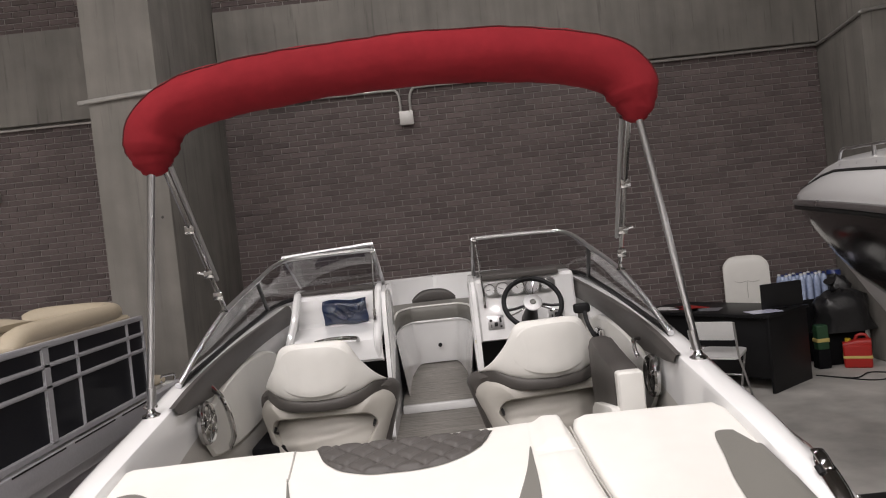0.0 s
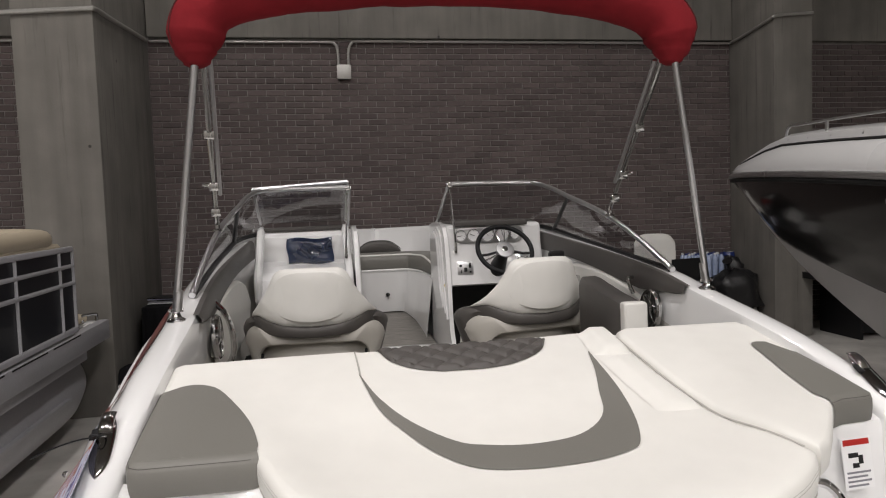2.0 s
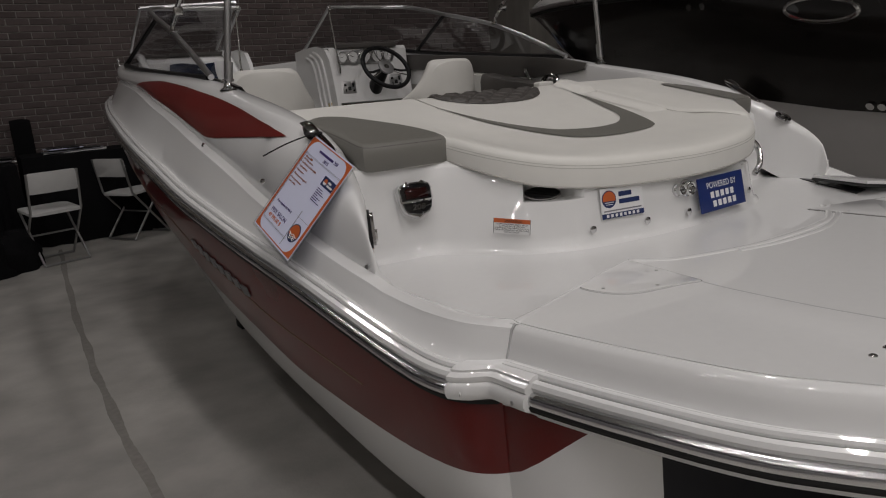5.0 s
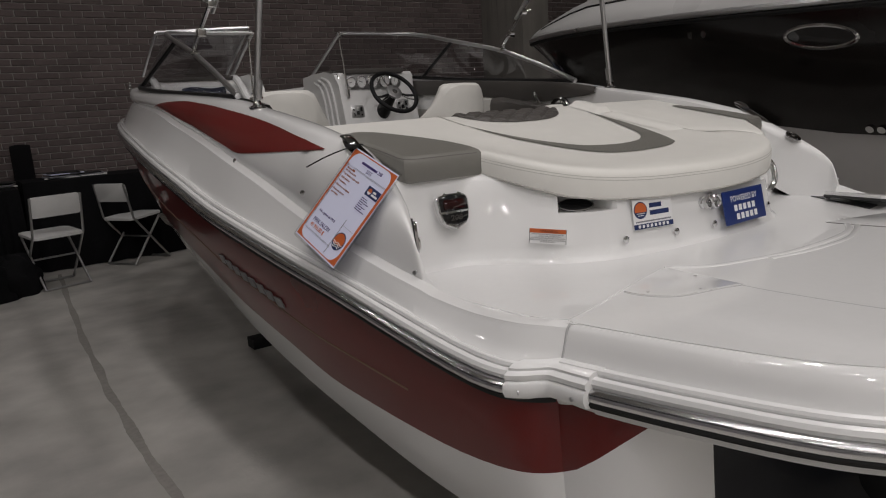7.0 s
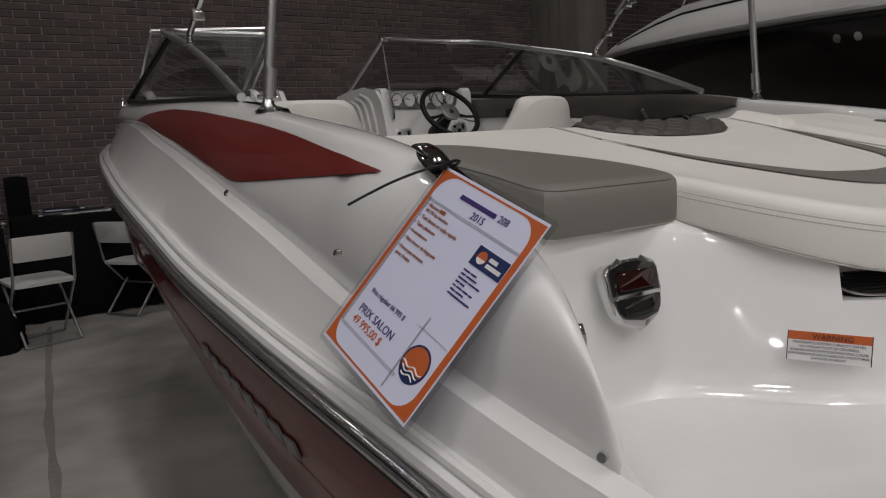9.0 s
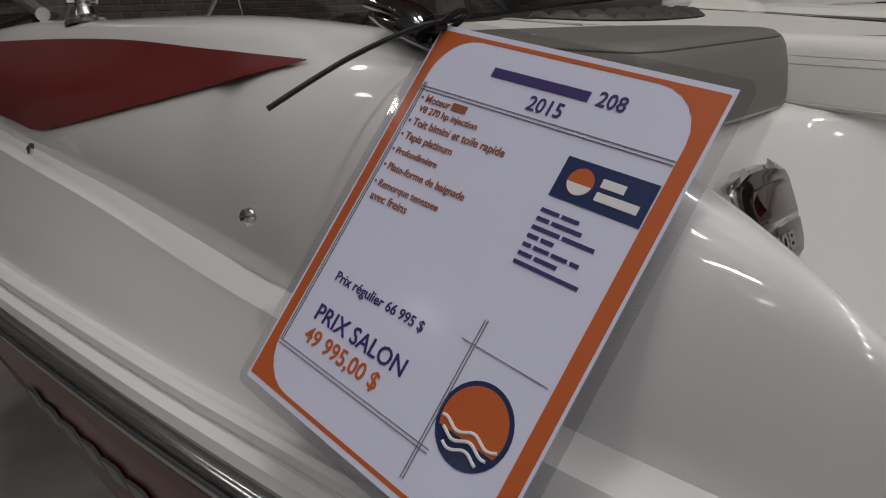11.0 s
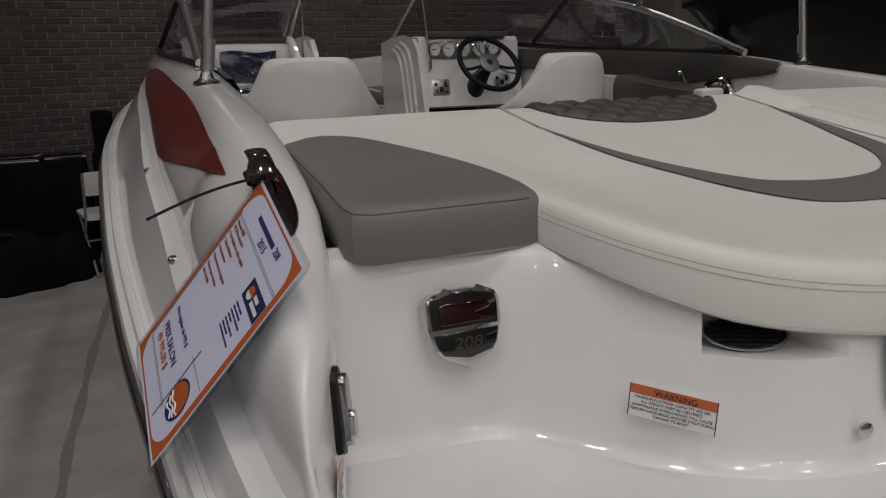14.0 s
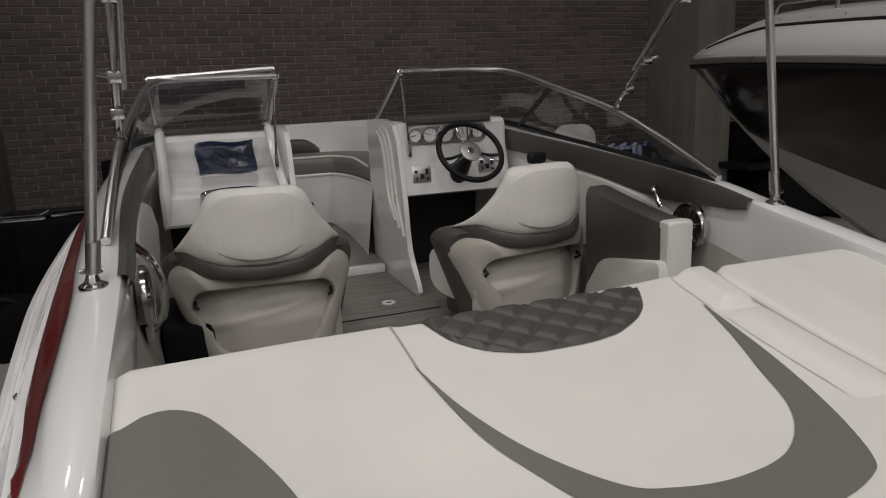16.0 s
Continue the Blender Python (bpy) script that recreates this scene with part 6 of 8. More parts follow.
# tail badge: a chrome shield, a dark glossy field in it, a lens and a number
SHIELD = [(-0.054, 0.032), (-0.05, 0.041), (-0.041, 0.046), (-0.022, 0.046), (-0.014, 0.05), (0.014, 0.05), (0.022, 0.046), (0.041, 0.046), (0.05, 0.041), (0.054, 0.032), (0.051, 0.0), (0.045, -0.026), (0.036, -0.038), (0.0, -0.055), (-0.036, -0.038), (-0.045, -0.026), (-0.051, 0.0)]
for s in (-1,):
    m = frame_at((s * 0.787, 1.511, 0.962), (1, s * 0.03, 0), (0, 0.26, 1)) @ Matrix.Scale(1.05, 4)
    bd = part("tail_badge", plate(SHIELD, 0.017, m, 0.0065), CHROME, BOAT, "chrome shield badge with red lens and model number", 50)
    upper = [(-0.048, 0.03), (-0.044, 0.039), (-0.022, 0.041), (-0.015, 0.045), (0.015, 0.045), (0.022, 0.041), (0.044, 0.039), (0.048, 0.03), (0.046, -0.001), (-0.046, -0.001)]
    lower = [(-0.0455, -0.006), (0.0455, -0.006), (0.041, -0.024), (0.033, -0.034), (0.0, -0.041), (-0.033, -0.034), (-0.041, -0.024)]
    for outline in (upper, lower):
        part("field", plate(outline, 0.004, m @ Matrix.Translation((0, 0, 0.0158)), 0.0018), GLOSSBLACK, bd, "glossy black field")
    part("lens", plate([(-0.036, 0.026), (-0.03, 0.032), (0.03, 0.032), (0.036, 0.026), (0.034, 0.004), (-0.034, 0.004)], 0.004, m @ Matrix.Translation((0, 0, 0.0188)), 0.0018), REDLENS, bd, "dark red glossy lens")
    tb = text_bm("208", 0.021, "CENTER", bold=0.0006)
    tb.transform(m @ Matrix(((1.3, 0.25, 0, -0.001), (0, 1, 0, -0.0275), (0, 0, 1, 0.0205), (0, 0, 0, 1))))
    part("lettering", tb, DARKCHROME, bd)

# engine vents: dark louvred ovals on the floor of the pockets under the pad
for s in (-1, 1):
    p, nn, tt = face_at(s * (POCKET_OUT - 0.066))
    m = frame_at((p.x + nn.x * 0.07, p.y + nn.y * 0.07, POCKET_Z + 0.013), (tt.x, tt.y, 0), (nn.x, nn.y, 0.5))
    oval = [(0.052 * math.cos(a), 0.03 * math.sin(a)) for a in [2 * math.pi * k / 32 for k in range(32)]]
    vent = part("engine_vent", plate(oval, 0.006, m, 0.002), SHADOWBLACK, BOAT, "dark louvred oval engine vent under the pad")
    part("lip", tube([m @ Vector((x * 1.02, y * 1.02, 0.005)) for x, y in oval], 0.0026, 6, True), DARKCHROME, vent, "dark chrome lip")
    for k in range(7):
        y = -0.024 + 0.008 * k
        hw = 0.047 * math.sqrt(1 - (y / 0.03) ** 2)
        part("louvre", tube([m @ Vector((x, y, 0.007)) for x in (-hw, 0.0, hw)], 0.0024, 6), BLACK, vent)

# screws and key lock on the stern face
for x, y, z in ((-0.374, 1.206, 0.845), (-0.173, 1.177, 0.842), (0.011, 1.168, 0.84), (0.389, 1.208, 0.85)):
    part("screw", lathe([(0.011, 0), (0.011, 0.004), (0.006, 0.007), (0, 0.007)], 12, frame_at((x, y - 0.002, z), (1, x * 0.5, 0), (0, 0, 1))), CHROME, BOAT)
for x, r in ((-0.02, 0.016), (0.021, 0.022)):
    m = frame_at((x, 1.186, 0.911), (1, 0, 0), (0, 0.1, 1))
    part("battery_switch", lathe([(r * 1.25, -0.004), (r * 1.25, 0.004), (r, 0.008), (r * 1.05, 0.022), (r * 0.9, 0.025), (r * 0.72, 0.022), (r * 0.66, 0.012), (0, 0.012)], 24, m), CHROME, BOAT, "round chrome switch with key slot")
part("stern_grab_rail", tube(smooth_path([(0.6, 1.4, 0.995), (0.645, 1.375, 0.992), (0.668, 1.352, 0.955), (0.655, 1.335, 0.9), (0.622, 1.335, 0.865)], 6), 0.011, 10), CHROME, BOAT, "curved chrome grab rail")

# speakers and cockpit fittings
for s in (-1, 1):
    m = frame_at((s * 0.895, 2.755, 1.195), (0, -s, 0), (s * 0.05, 0, 1))
    sp = part("speaker", lathe([(0.086, -0.01), (0.086, 0.004), (0.08, 0.012), (0.07, 0.008), (0.066, 0.0)], 32, m), CHROME, BOAT, "round chrome-ringed speaker")
    part("cone", lathe([(0.07, -0.004), (0.07, 0.0), (0.03, -0.012), (0.02, -0.004), (0, -0.002)], 24, m), RUBBER, sp, "black speaker cone")
    for k in range(6):
        a = radians(60 * k + 15)
        part("grille_spoke", tube([m @ Vector((0.018 * math.cos(a), 0.015 * math.sin(a), 0.012)), m @ Vector((0.076 * math.cos(a), 0.076 * math.sin(a), 0.009))], 0.003, 6), CHROME, sp)
    part("grille_hub", lathe([(0.02, 0.004), (0.02, 0.014), (0, 0.017)], 16, m), CHROME, sp)
part("side_grab_rail", tube(smooth_path([(-0.925, 2.93, 1.305), (-0.885, 2.92, 1.26), (-0.862, 2.93, 1.18), (-0.868, 2.98, 1.08), (-0.91, 3.04, 1.01)], 6), 0.012, 10), CHROME, BOAT, "bowed chrome side grab rail")
part("side_latch", tube(smooth_path([(0.915, 2.97, 1.31), (0.885, 2.945, 1.31), (0.88, 2.92, 1.275), (0.885, 2.9, 1.245)], 5), 0.009, 8), CHROME, BOAT, "small chrome side latch")
# black box added to fill the dark spot beside the port seat
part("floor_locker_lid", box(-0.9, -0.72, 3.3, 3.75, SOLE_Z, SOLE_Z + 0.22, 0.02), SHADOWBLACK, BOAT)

# brand marks on the hull as plain slanted blocks
def hull_skin(y, z, s, o):
    zr, zc = Zr(y) - 0.03, Zch(y)
    f = (zr - z) / (zr - zc)
    x = Xr(y) - 0.012 - (Xr(y) - 0.012 - Xch(y)) * (0.25 * f + 0.75 * f ** 1.7)
    return (s * (x + o), y, z - 0.3 * o)


for s in (-1, 1):
    for k in range(8):
        y0 = 1.93 + 0.066 * k
        rows = []
        for o in (0.002, 0.0065):
            rows.append([hull_skin(y0 + dy + 0.01 * dz, Zr(y0) - 0.2 + 0.0125 * (y0 - 1.93) + 0.031 * dz, s, o) for dy, dz in ((0, 0), (0.025, 0), (0.05, 0), (0.05, 0.5), (0.05, 1), (0.025, 1), (0, 1), (0, 0.5))])
        bml, vl = grid(rows, False, True)
        bml.faces.new(vl[1])
        part("hull_mark", bml, SILVERMARK, BOAT, "silver block on the hull side")

# ---- labels on the stern ----


def flat(name, m, x0, x1, y0, y1, z, material, parent, label=""):
    return part(name, box(x0, x1, y0, y1, z, z + 0.0005, 0, 2, None, m), material, parent, label)


def lettering(string, size, m, x, y, z, material, parent, align="LEFT"):
    tb = text_bm(string, size, align, 0.0002)
    tb.transform(m @ Matrix.Translation((x, y, z)))
    return part("lettering", tb, material, parent)


mw = frame_at((-0.582, 1.3165, 0.876), (0.059, -0.086, -0.006), (0.06, 0.05, 1))
WL = thing("warning_label", "white and orange warning sticker on the stern", "label", group="stickers")
flat("backing", mw, -0.055, 0.055, -0.022, 0.022, 0.006, WHITEPRINT, WL)
flat("header", mw, -0.054, 0.054, 0.009, 0.0215, 0.0066, ORANGE, WL, "orange header")
lettering("WARNING", 0.011, mw, 0.004, 0.0112, 0.0075, BLACK, WL, "CENTER")
for k, line in enumerate(("MAXIMUM PLATFORM CAPACITY 400 LBS.", "ALL WEIGHT MUST BE CENTERED.", "CONTINUOUS OVERLOADING WILL CAUSE", "PERFORMANCE ISSUES AND/OR STRUCTURAL", "DAMAGE TO BOAT")):
    lettering(line, 0.0051, mw, 0, 0.0035 - 0.0056 * k, 0.0068, BLACK, WL, "CENTER")
for sgn in (-1, 1):
    bx = sgn * 0.0545
    flat("edge", mw, bx - 0.0006, bx + 0.0006, -0.022, 0.022, 0.0066, BLACK, WL)

md = frame_at((-0.258, 1.2, 0.911), (0.15, -0.022, 0), (0, 0.14, 1))
DL = thing("dealer_label", "white dealer sticker with orange and navy round logo", "label", group="stickers")
flat("backing", md, -0.078, 0.078, -0.045, 0.045, 0.004, WHITEPRINT, DL)
part("logo", lathe([(0.026, 0.0046), (0.026, 0.0052), (0, 0.0052)], 28, md @ Matrix.Translation((-0.048, 0.012, 0))), NAVY, DL, "navy ring")
part("logo_sun", plate([(0.023 * math.cos(a), 0.023 * math.sin(a)) for a in [radians(-15 + 210 * k / 20) for k in range(21)]], 0.0007, md @ Matrix.Translation((-0.048, 0.012, 0.0052))), ORANGE, DL, "orange half disc")
for k in range(2):
    flat("logo_wave", md, -0.064 + 0.004 * k, -0.032 - 0.004 * k, 0.001 - 0.006 * k, 0.003 - 0.006 * k, 0.0054, WHITEPRINT, DL)
flat("mark", md, -0.012, 0.036, 0.016, 0.03, 0.0046, NAVY, DL)
flat("mark", md, -0.012, 0.064, -0.006, 0.008, 0.0046, NAVY, DL)
flat("mark", md, -0.07, 0.07, -0.025, -0.021, 0.0046, GREYPRINT, DL)
flat("band", md, -0.078, 0.078, -0.045, -0.03, 0.0046, NAVY, DL, "navy band")
for k in range(8):
    flat("mark", md, -0.062 + 0.016 * k, -0.053 + 0.016 * k, -0.042, -0.033, 0.0052, WHITEPRINT, DL)

mb = frame_at((0.184, 1.171, 0.879), (0.262, 0.02, -0.002), (-0.004, 0.2, 1))
BS = thing("blue_sign", "dark blue sign with white lettering leaning on the stern", "sign")
part("board", box(-0.132, 0.132, -0.056, 0.056, 0.0, 0.004, 0.001, 1, None, mb), BLUESIGN, BS)
lettering("POWERED BY", 0.028, mb, 0, 0.018, 0.0047, WHITEPRINT, BS, "CENTER")
for row, x0, y0 in ((0, -0.07, -0.014), (1, -0.062, -0.043)):
    for k in range(5):
        x = x0 + 0.029 * k
        flat("mark", mb, x, x + 0.019, y0, y0 + 0.02, 0.0042, WHITEPRINT, BS)

ms = frame_at((0.846, 1.52, 0.972), (1, 0.06, 0), (0, 0.16, 1))
SL = thing("safety_label", "white safety sticker with red header and pictogram", "label", group="stickers")
flat("backing", ms, -0.045, 0.045, -0.065, 0.065, 0.006, WHITEPRINT, SL)
flat("header", ms, -0.04, 0.04, 0.045, 0.06, 0.0066, JERRYRED, SL, "red header")
for px, py, pw, ph in ((-0.012, 0.02, 0.03, 0.012), (0.01, 0.008, 0.014, 0.022), (-0.006, -0.006, 0.02, 0.012)):
    flat("pictogram", ms, px - pw / 2, px + pw / 2, py - ph / 2, py + ph / 2, 0.0066, BLACK, SL)
for k in range(4):
    flat("mark", ms, -0.036, 0.036 - 0.01 * (k % 2), -0.026 - 0.011 * k, -0.021 - 0.011 * k, 0.0066, GREYPRINT, SL)
mo = frame_at((-1.008, 1.388, 0.848), (0.44, 0.9, 0), (0.1, 0.0, 1))
OL = thing("small_label", "small white and orange sticker low on the fairing", "label", group="stickers")
flat("backing", mo, -0.02, 0.02, -0.036, 0.03, 0.006, WHITEPRINT, OL)
flat("header", mo, -0.02, 0.02, 0.013, 0.03, 0.0066, ORANGE, OL, "orange header")
for k in range(5):
    flat("mark", mo, -0.016, 0.016 - 0.006 * (k % 2), 0.004 - 0.008 * k, 0.0065 - 0.008 * k, 0.0066, GREYPRINT, OL)

# ---- price sign ----
TLc, TRc, BLc, BRc = Vector((-1.021, 1.641, 1.167)), Vector((-1.016, 1.417, 1.089)), Vector((-1.197, 1.732, 0.938)), Vector((-1.201, 1.499, 0.866))
TRc, BRc = TRc + (TRc - TLc) * 0.035, BRc + (BRc - BLc) * 0.035
cen = (TLc + TRc + BLc + BRc) / 4
MS = frame_at(cen, (TRc - TLc) + (BRc - BLc), (TLc - BLc) + (TRc - BRc)) @ Matrix.Translation((-0.002, 0.005, 0.0)) @ Matrix.Scale(1.04, 4)
PS = thing("price_sign", "laminated white price sheet with orange frame, tied to a cleat", "sign")
W, H = 0.243, 0.307
part("laminate", plate(rounded(W, H, 0.008), 0.0004, MS @ Matrix.Translation((0, 0, -0.0008))), CLEAR, PS, "clear plastic laminate")
part("sheet", box(-0.113, 0.113, -0.146, 0.146, 0, 0.0006, 0, 2, None, MS), PAPER, PS, "white glossy sheet")
ring_o = rounded(0.222, 0.284, 0.0015, 6)
ring_i = rounded(0.203, 0.278, 0.032, 6, -0.001, 0.0)
bmr, _ = grid([[MS @ Vector((x, y, 0.0009)) for x, y in ring_o], [MS @ Vector((x, y, 0.0009)) for x, y in ring_i]], False, True)
part("frame_print", bmr, ORANGE, PS, "orange printed frame")
zt = 0.0011


def say(string, width, x, y, material, align="LEFT"):
    """Lettering of this width, its baseline at y."""
    tb = text_bm(string, 0.01, align, 0.0002, 0.0001)
    xs = [v.co.x for v in tb.verts]
    k = width / (max(xs) - min(xs))
    tb.transform(MS @ Matrix.Translation((x, y, zt)) @ Matrix.Diagonal((k, max(1.02 * k, 0.7), 1, 1)))
    return part("lettering", tb, material, PS)


def bar(x0, x1, y0, y1, material):
    return flat("mark", MS, x0, x1, y0, y1, zt - 0.0002, material, PS)


BROWN = mat("brown_print", (0.3, 0.1, 0.05), 0.4, vary=0.03)
bar(-0.048, 0.03, 0.1168, 0.1235, PURPLE)
say("208", 0.02, 0.036, 0.116, PURPLE)
say("2015", 0.027, -0.0095, 0.1015, PURPLE)
for y in (0.094, 0.0965):
    bar(-0.104, 0.1, y, y + 0.0005, GREYPRINT)
for y in (-0.1105, -0.113):
    bar(-0.1, 0.05, y, y + 0.0005, GREYPRINT)
for x in (-0.1005, -0.0985):
    bar(x, x + 0.0005, -0.11, 0.1, GREYPRINT)
for x in (0.0412, 0.0432):
    bar(x, x + 0.0005, -0.133, -0.029, GREYPRINT)
bar(0.033, 0.097, -0.0455, -0.045, GREYPRINT)
say("\u2022 Moteur", 0.029, -0.0965, 0.0855, BROWN)
bar(-0.0655, -0.052, 0.0855, 0.091, BROWN)
for y, w, x, line in ((0.0775, 0.056, -0.0925, "V8 270 hp injection"), (0.0665, 0.0905, -0.0965, "\u2022 Toit bimini et toile rapide"), (0.0555, 0.051, -0.0965, "\u2022 Tapis platinum"), (0.0435, 0.045, -0.0965, "\u2022 Profondim\u00e8tre"),
                      (0.0305, 0.079, -0.0965, "\u2022 Plate-forme de baignade"), (0.017, 0.064, -0.0965, "\u2022 Remorque tenessee"), (0.0065, 0.037, -0.0925, "avec freins")):
    say(line, w, x, y, BROWN)
bar(0.038, 0.0995, 0.0545, 0.0812, NAVY)
part("logo", lathe([(0.0088, 0.0011), (0.0088, 0.0015), (0, 0.0015)], 24, MS @ Matrix.Translation((0.0535, 0.068, 0))), ORANGE, PS, "orange round logo")
part("logo_wave", plate([(0.0085 * math.cos(a), 0.0085 * math.sin(a)) for a in [radians(190 + 160 * k / 12) for k in range(13)]], 0.0004, MS @ Matrix.Translation((0.0535, 0.068, 0.0015))), WHITEPRINT, PS)
for x0, x1, y0, y1 in ((0.0665, 0.082, 0.069, 0.0745), (0.0665, 0.0945, 0.0605, 0.066)):
    flat("mark", MS, x0, x1, y0, y1, 0.0012, WHITEPRINT, PS)
for k, words in enumerate(((0.013, 0.012), (0.009, 0.021), (0.02, 0.022), (0.008, 0.009), (0.006, 0.011, 0.011, 0.006), (0.01, 0.016), (0.046,))):
    x = 0.0385
    for w in words:
        bar(x, x + w, 0.0436 - 0.0058 * k, 0.046 - 0.0058 * k, PURPLE)
        x += w + 0.002
say("Prix r\u00e9gulier 66 995 $", 0.087, -0.083, -0.0555, PURPLE)
say("PRIX SALON", 0.089, -0.083, -0.0855, PURPLE)
say("49 995,00 $", 0.0755, -0.0815, -0.102, ORANGE)
mL = MS @ Matrix.Translation((0.068, -0.0845, 0))
part("logo", lathe([(0.0255, 0.0009), (0.0255, 0.0012), (0, 0.0012)], 36, mL), NAVY, PS, "navy logo ring")
part("logo_sun", plate([(0.0225 * math.cos(a), 0.0225 * math.sin(a)) for a in [radians(-25 + 230 * k / 26) for k in range(27)]], 0.0003, mL @ Matrix.Translation((0, 0, 0.0012))), ORANGE, PS, "orange logo disc")
for k in range(3):
    pts = [mL @ Vector((x, -0.0055 - 0.0055 * k + 0.002 * math.sin(x * 280 + 0.6), 0.0017)) for x in [(-0.021 + 0.004 * k) + (0.042 - 0.008 * k) * q / 16 for q in range(17)]]
    part("logo_wave", tube(pts, 0.0011, 6), WHITEPRINT, PS)
ZT = thing("zip_tie", "black nylon cable tie through the sign", "cable tie")
ztp = smooth_path([(-1.01, 1.632, 1.172), (-1.03, 1.64, 1.172), (-1.06, 1.648, 1.166), (-1.1, 1.656, 1.154), (-1.135, 1.664, 1.14), (-1.165, 1.67, 1.127)], 6)
part("strap", tube(ztp, 0.0021, 6), BLACK, ZT)
part("tie_head", box(-1.03, -1.016, 1.638, 1.652, 1.166, 1.178, 0.002), BLACK, ZT)
part("loop", tube(smooth_path([(-1.022, 1.638, 1.172), (-1.012, 1.629, 1.178), (-1.0, 1.632, 1.177), (-0.996, 1.646, 1.172), (-1.003, 1.657, 1.167), (-1.018, 1.652, 1.167)], 5, True), 0.0024, 6, True), BLACK, ZT)

# ---- boat stand under the motorboat ----
CR = thing("boat_cradle", "low dark steel boat cradle under the hull", "cradle")
for s in (-1, 1):
    part("bunk", box(s * 0.45 - 0.06, s * 0.45 + 0.06, 1.0, 4.2, 0.06, 0.12, 0.01), SHADOWBLACK, CR, "carpeted bunk")
for y in (1.3, 3.6):
    part("crossbar", box(-0.75, 0.75, y - 0.05, y + 0.05, 0.0, 0.06, 0.006), RUBBER, CR)
OD = thing("outdrive", "dark grey stern drive below the swim platform", "engine drive")
part("drive_leg", loftx([(x, 0.12, 0.6, 0.28 + abs(x) * 0.6, 0.66) for x in (-0.09, -0.07, -0.03, 0, 0.03, 0.07, 0.09)]), BLACK, OD)
part("cavitation_plate", plate(rounded(0.24, 0.5, 0.1), 0.015, Matrix.Translation((0, 0.38, 0.3)), 0.004), BLACK, OD)
part("gearcase", lathe([(0.0, -0.3), (0.03, -0.27), (0.06, -0.15), (0.065, 0.05), (0.05, 0.2), (0.02, 0.27), (0, 0.28)], 18, pose(0, 0.4, 0.2, 90)), BLACK, OD)
for k in range(3):
    a = radians(120 * k + 20)
    part("propeller_blade", plate([(0.03, -0.03), (0.12, -0.06), (0.17, 0.0), (0.13, 0.06), (0.04, 0.04)], 0.006, pose(0, 0.08, 0.2, 90, 0, 0) @ pose(0, 0, 0, 0, 0, 120 * k + 20) @ pose(0, 0, 0, 20), 0.002), SATIN, OD)
part("mount", box(-0.16, 0.16, 0.56, 0.68, 0.3, 0.6, 0.03), BLACK, OD)

# ---- pontoon boat ----
PX = -2.2
PB = thing("pontoon_boat", "pontoon boat with black fence panels and tan seats", "boat")


def rail_bar(y0, z0, y1, z1, w, name="fence_rail", x=PX):
    d = Vector((0, y1 - y0, z1 - z0))
    n = Vector((0, -d.z, d.y)).normalized() * w / 2
    bm = bmesh.new()
    lo, hi = [], []
    for p, sg in (((y0, z0), 1), ((y1, z1), 1), ((y1, z1), -1), ((y0, z0), -1)):
        lo.append(bm.verts.new((x - 0.03, p[0] + sg * n.y, p[1] + sg * n.z)))
        hi.append(bm.verts.new((x + 0.008, p[0] + sg * n.y, p[1] + sg * n.z)))
    bm.faces.new(lo)
    bm.faces.new(hi)
    for i in range(4):
        bm.faces.new((lo[i], lo[(i + 1) % 4], hi[(i + 1) % 4], hi[i]))
    bmesh.ops.bevel(bm, geom=bm.edges[:], offset=0.006, segments=2, affect="EDGES")
    return part(name, bm, ALU, PB)


Y0, Y1 = -1.6, 5.27
for z, w in ((1.452, 0.036), (1.335, 0.026), (1.215, 0.026), (0.885, 0.04)):
    rail_bar(Y0, z, Y1, z, w)
for y, w in ((5.255, 0.03), (3.95, 0.07), (1.3, 0.07), (-1.1, 0.07)):
    rail_bar(y, 0.885, y, 1.452, w, "fence_post")
for y in (5.0, 4.3, 3.31, 2.62, 1.95, 0.6, -0.2):
    rail_bar(y, 0.885, y, 1.452, 0.022, "fence_post")
for y0, y1 in ((3.96, 5.26), (1.31, 3.94), (-1.5, 1.29)):
    part("fence_panel", box(PX - 0.016, PX - 0.006, y0, y1, 0.88, 1.46), PONTBLACK, PB, "glossy black fence panel")
# vague pale emblem on the panel, as plain sweeps
for k, (y, z, l) in enumerate(((2.98, 1.06, 0.18), (3.02, 1.03, 0.14))):
    part("emblem", tube(smooth_path([(PX - 0.003, y - l, z - 0.03), (PX - 0.003, y - l * 0.3, z + 0.012), (PX - 0.003, y, z - 0.03)], 5), 0.006, 6, flat=0.3, up=(1, 0, 0)), GREYPRINT, PB)
part("emblem", box(PX - 0.0055, PX - 0.003, 2.72, 3.1, 0.95, 0.985), GREYPRINT, PB)
rows = []
part("side_channel", box(PX - 0.06, PX + 0.02, Y0, 5.95, 0.7, 0.85, 0.012), ALU, PB, "aluminium side channel")
for k in range(7):
    y = 5.0 - 0.62 * k
    part("drain_slot", box(PX + 0.0195, PX + 0.0215, y - 0.26, y + 0.26, 0.836, 0.846), RUBBER, PB)
part("deck", box(-4.55, PX - 0.05, Y0, 5.9, 0.76, 0.84, 0.01), GEL, PB, "white deck")
part("deck_nose", loftx([(x, 0.72, 0.85, 5.8, 6.02 - 0.05 * ((x + 3.4) / 1.2) ** 4) for x in [-4.55 + 0.195 * k for k in range(13)]]), GEL, PB)
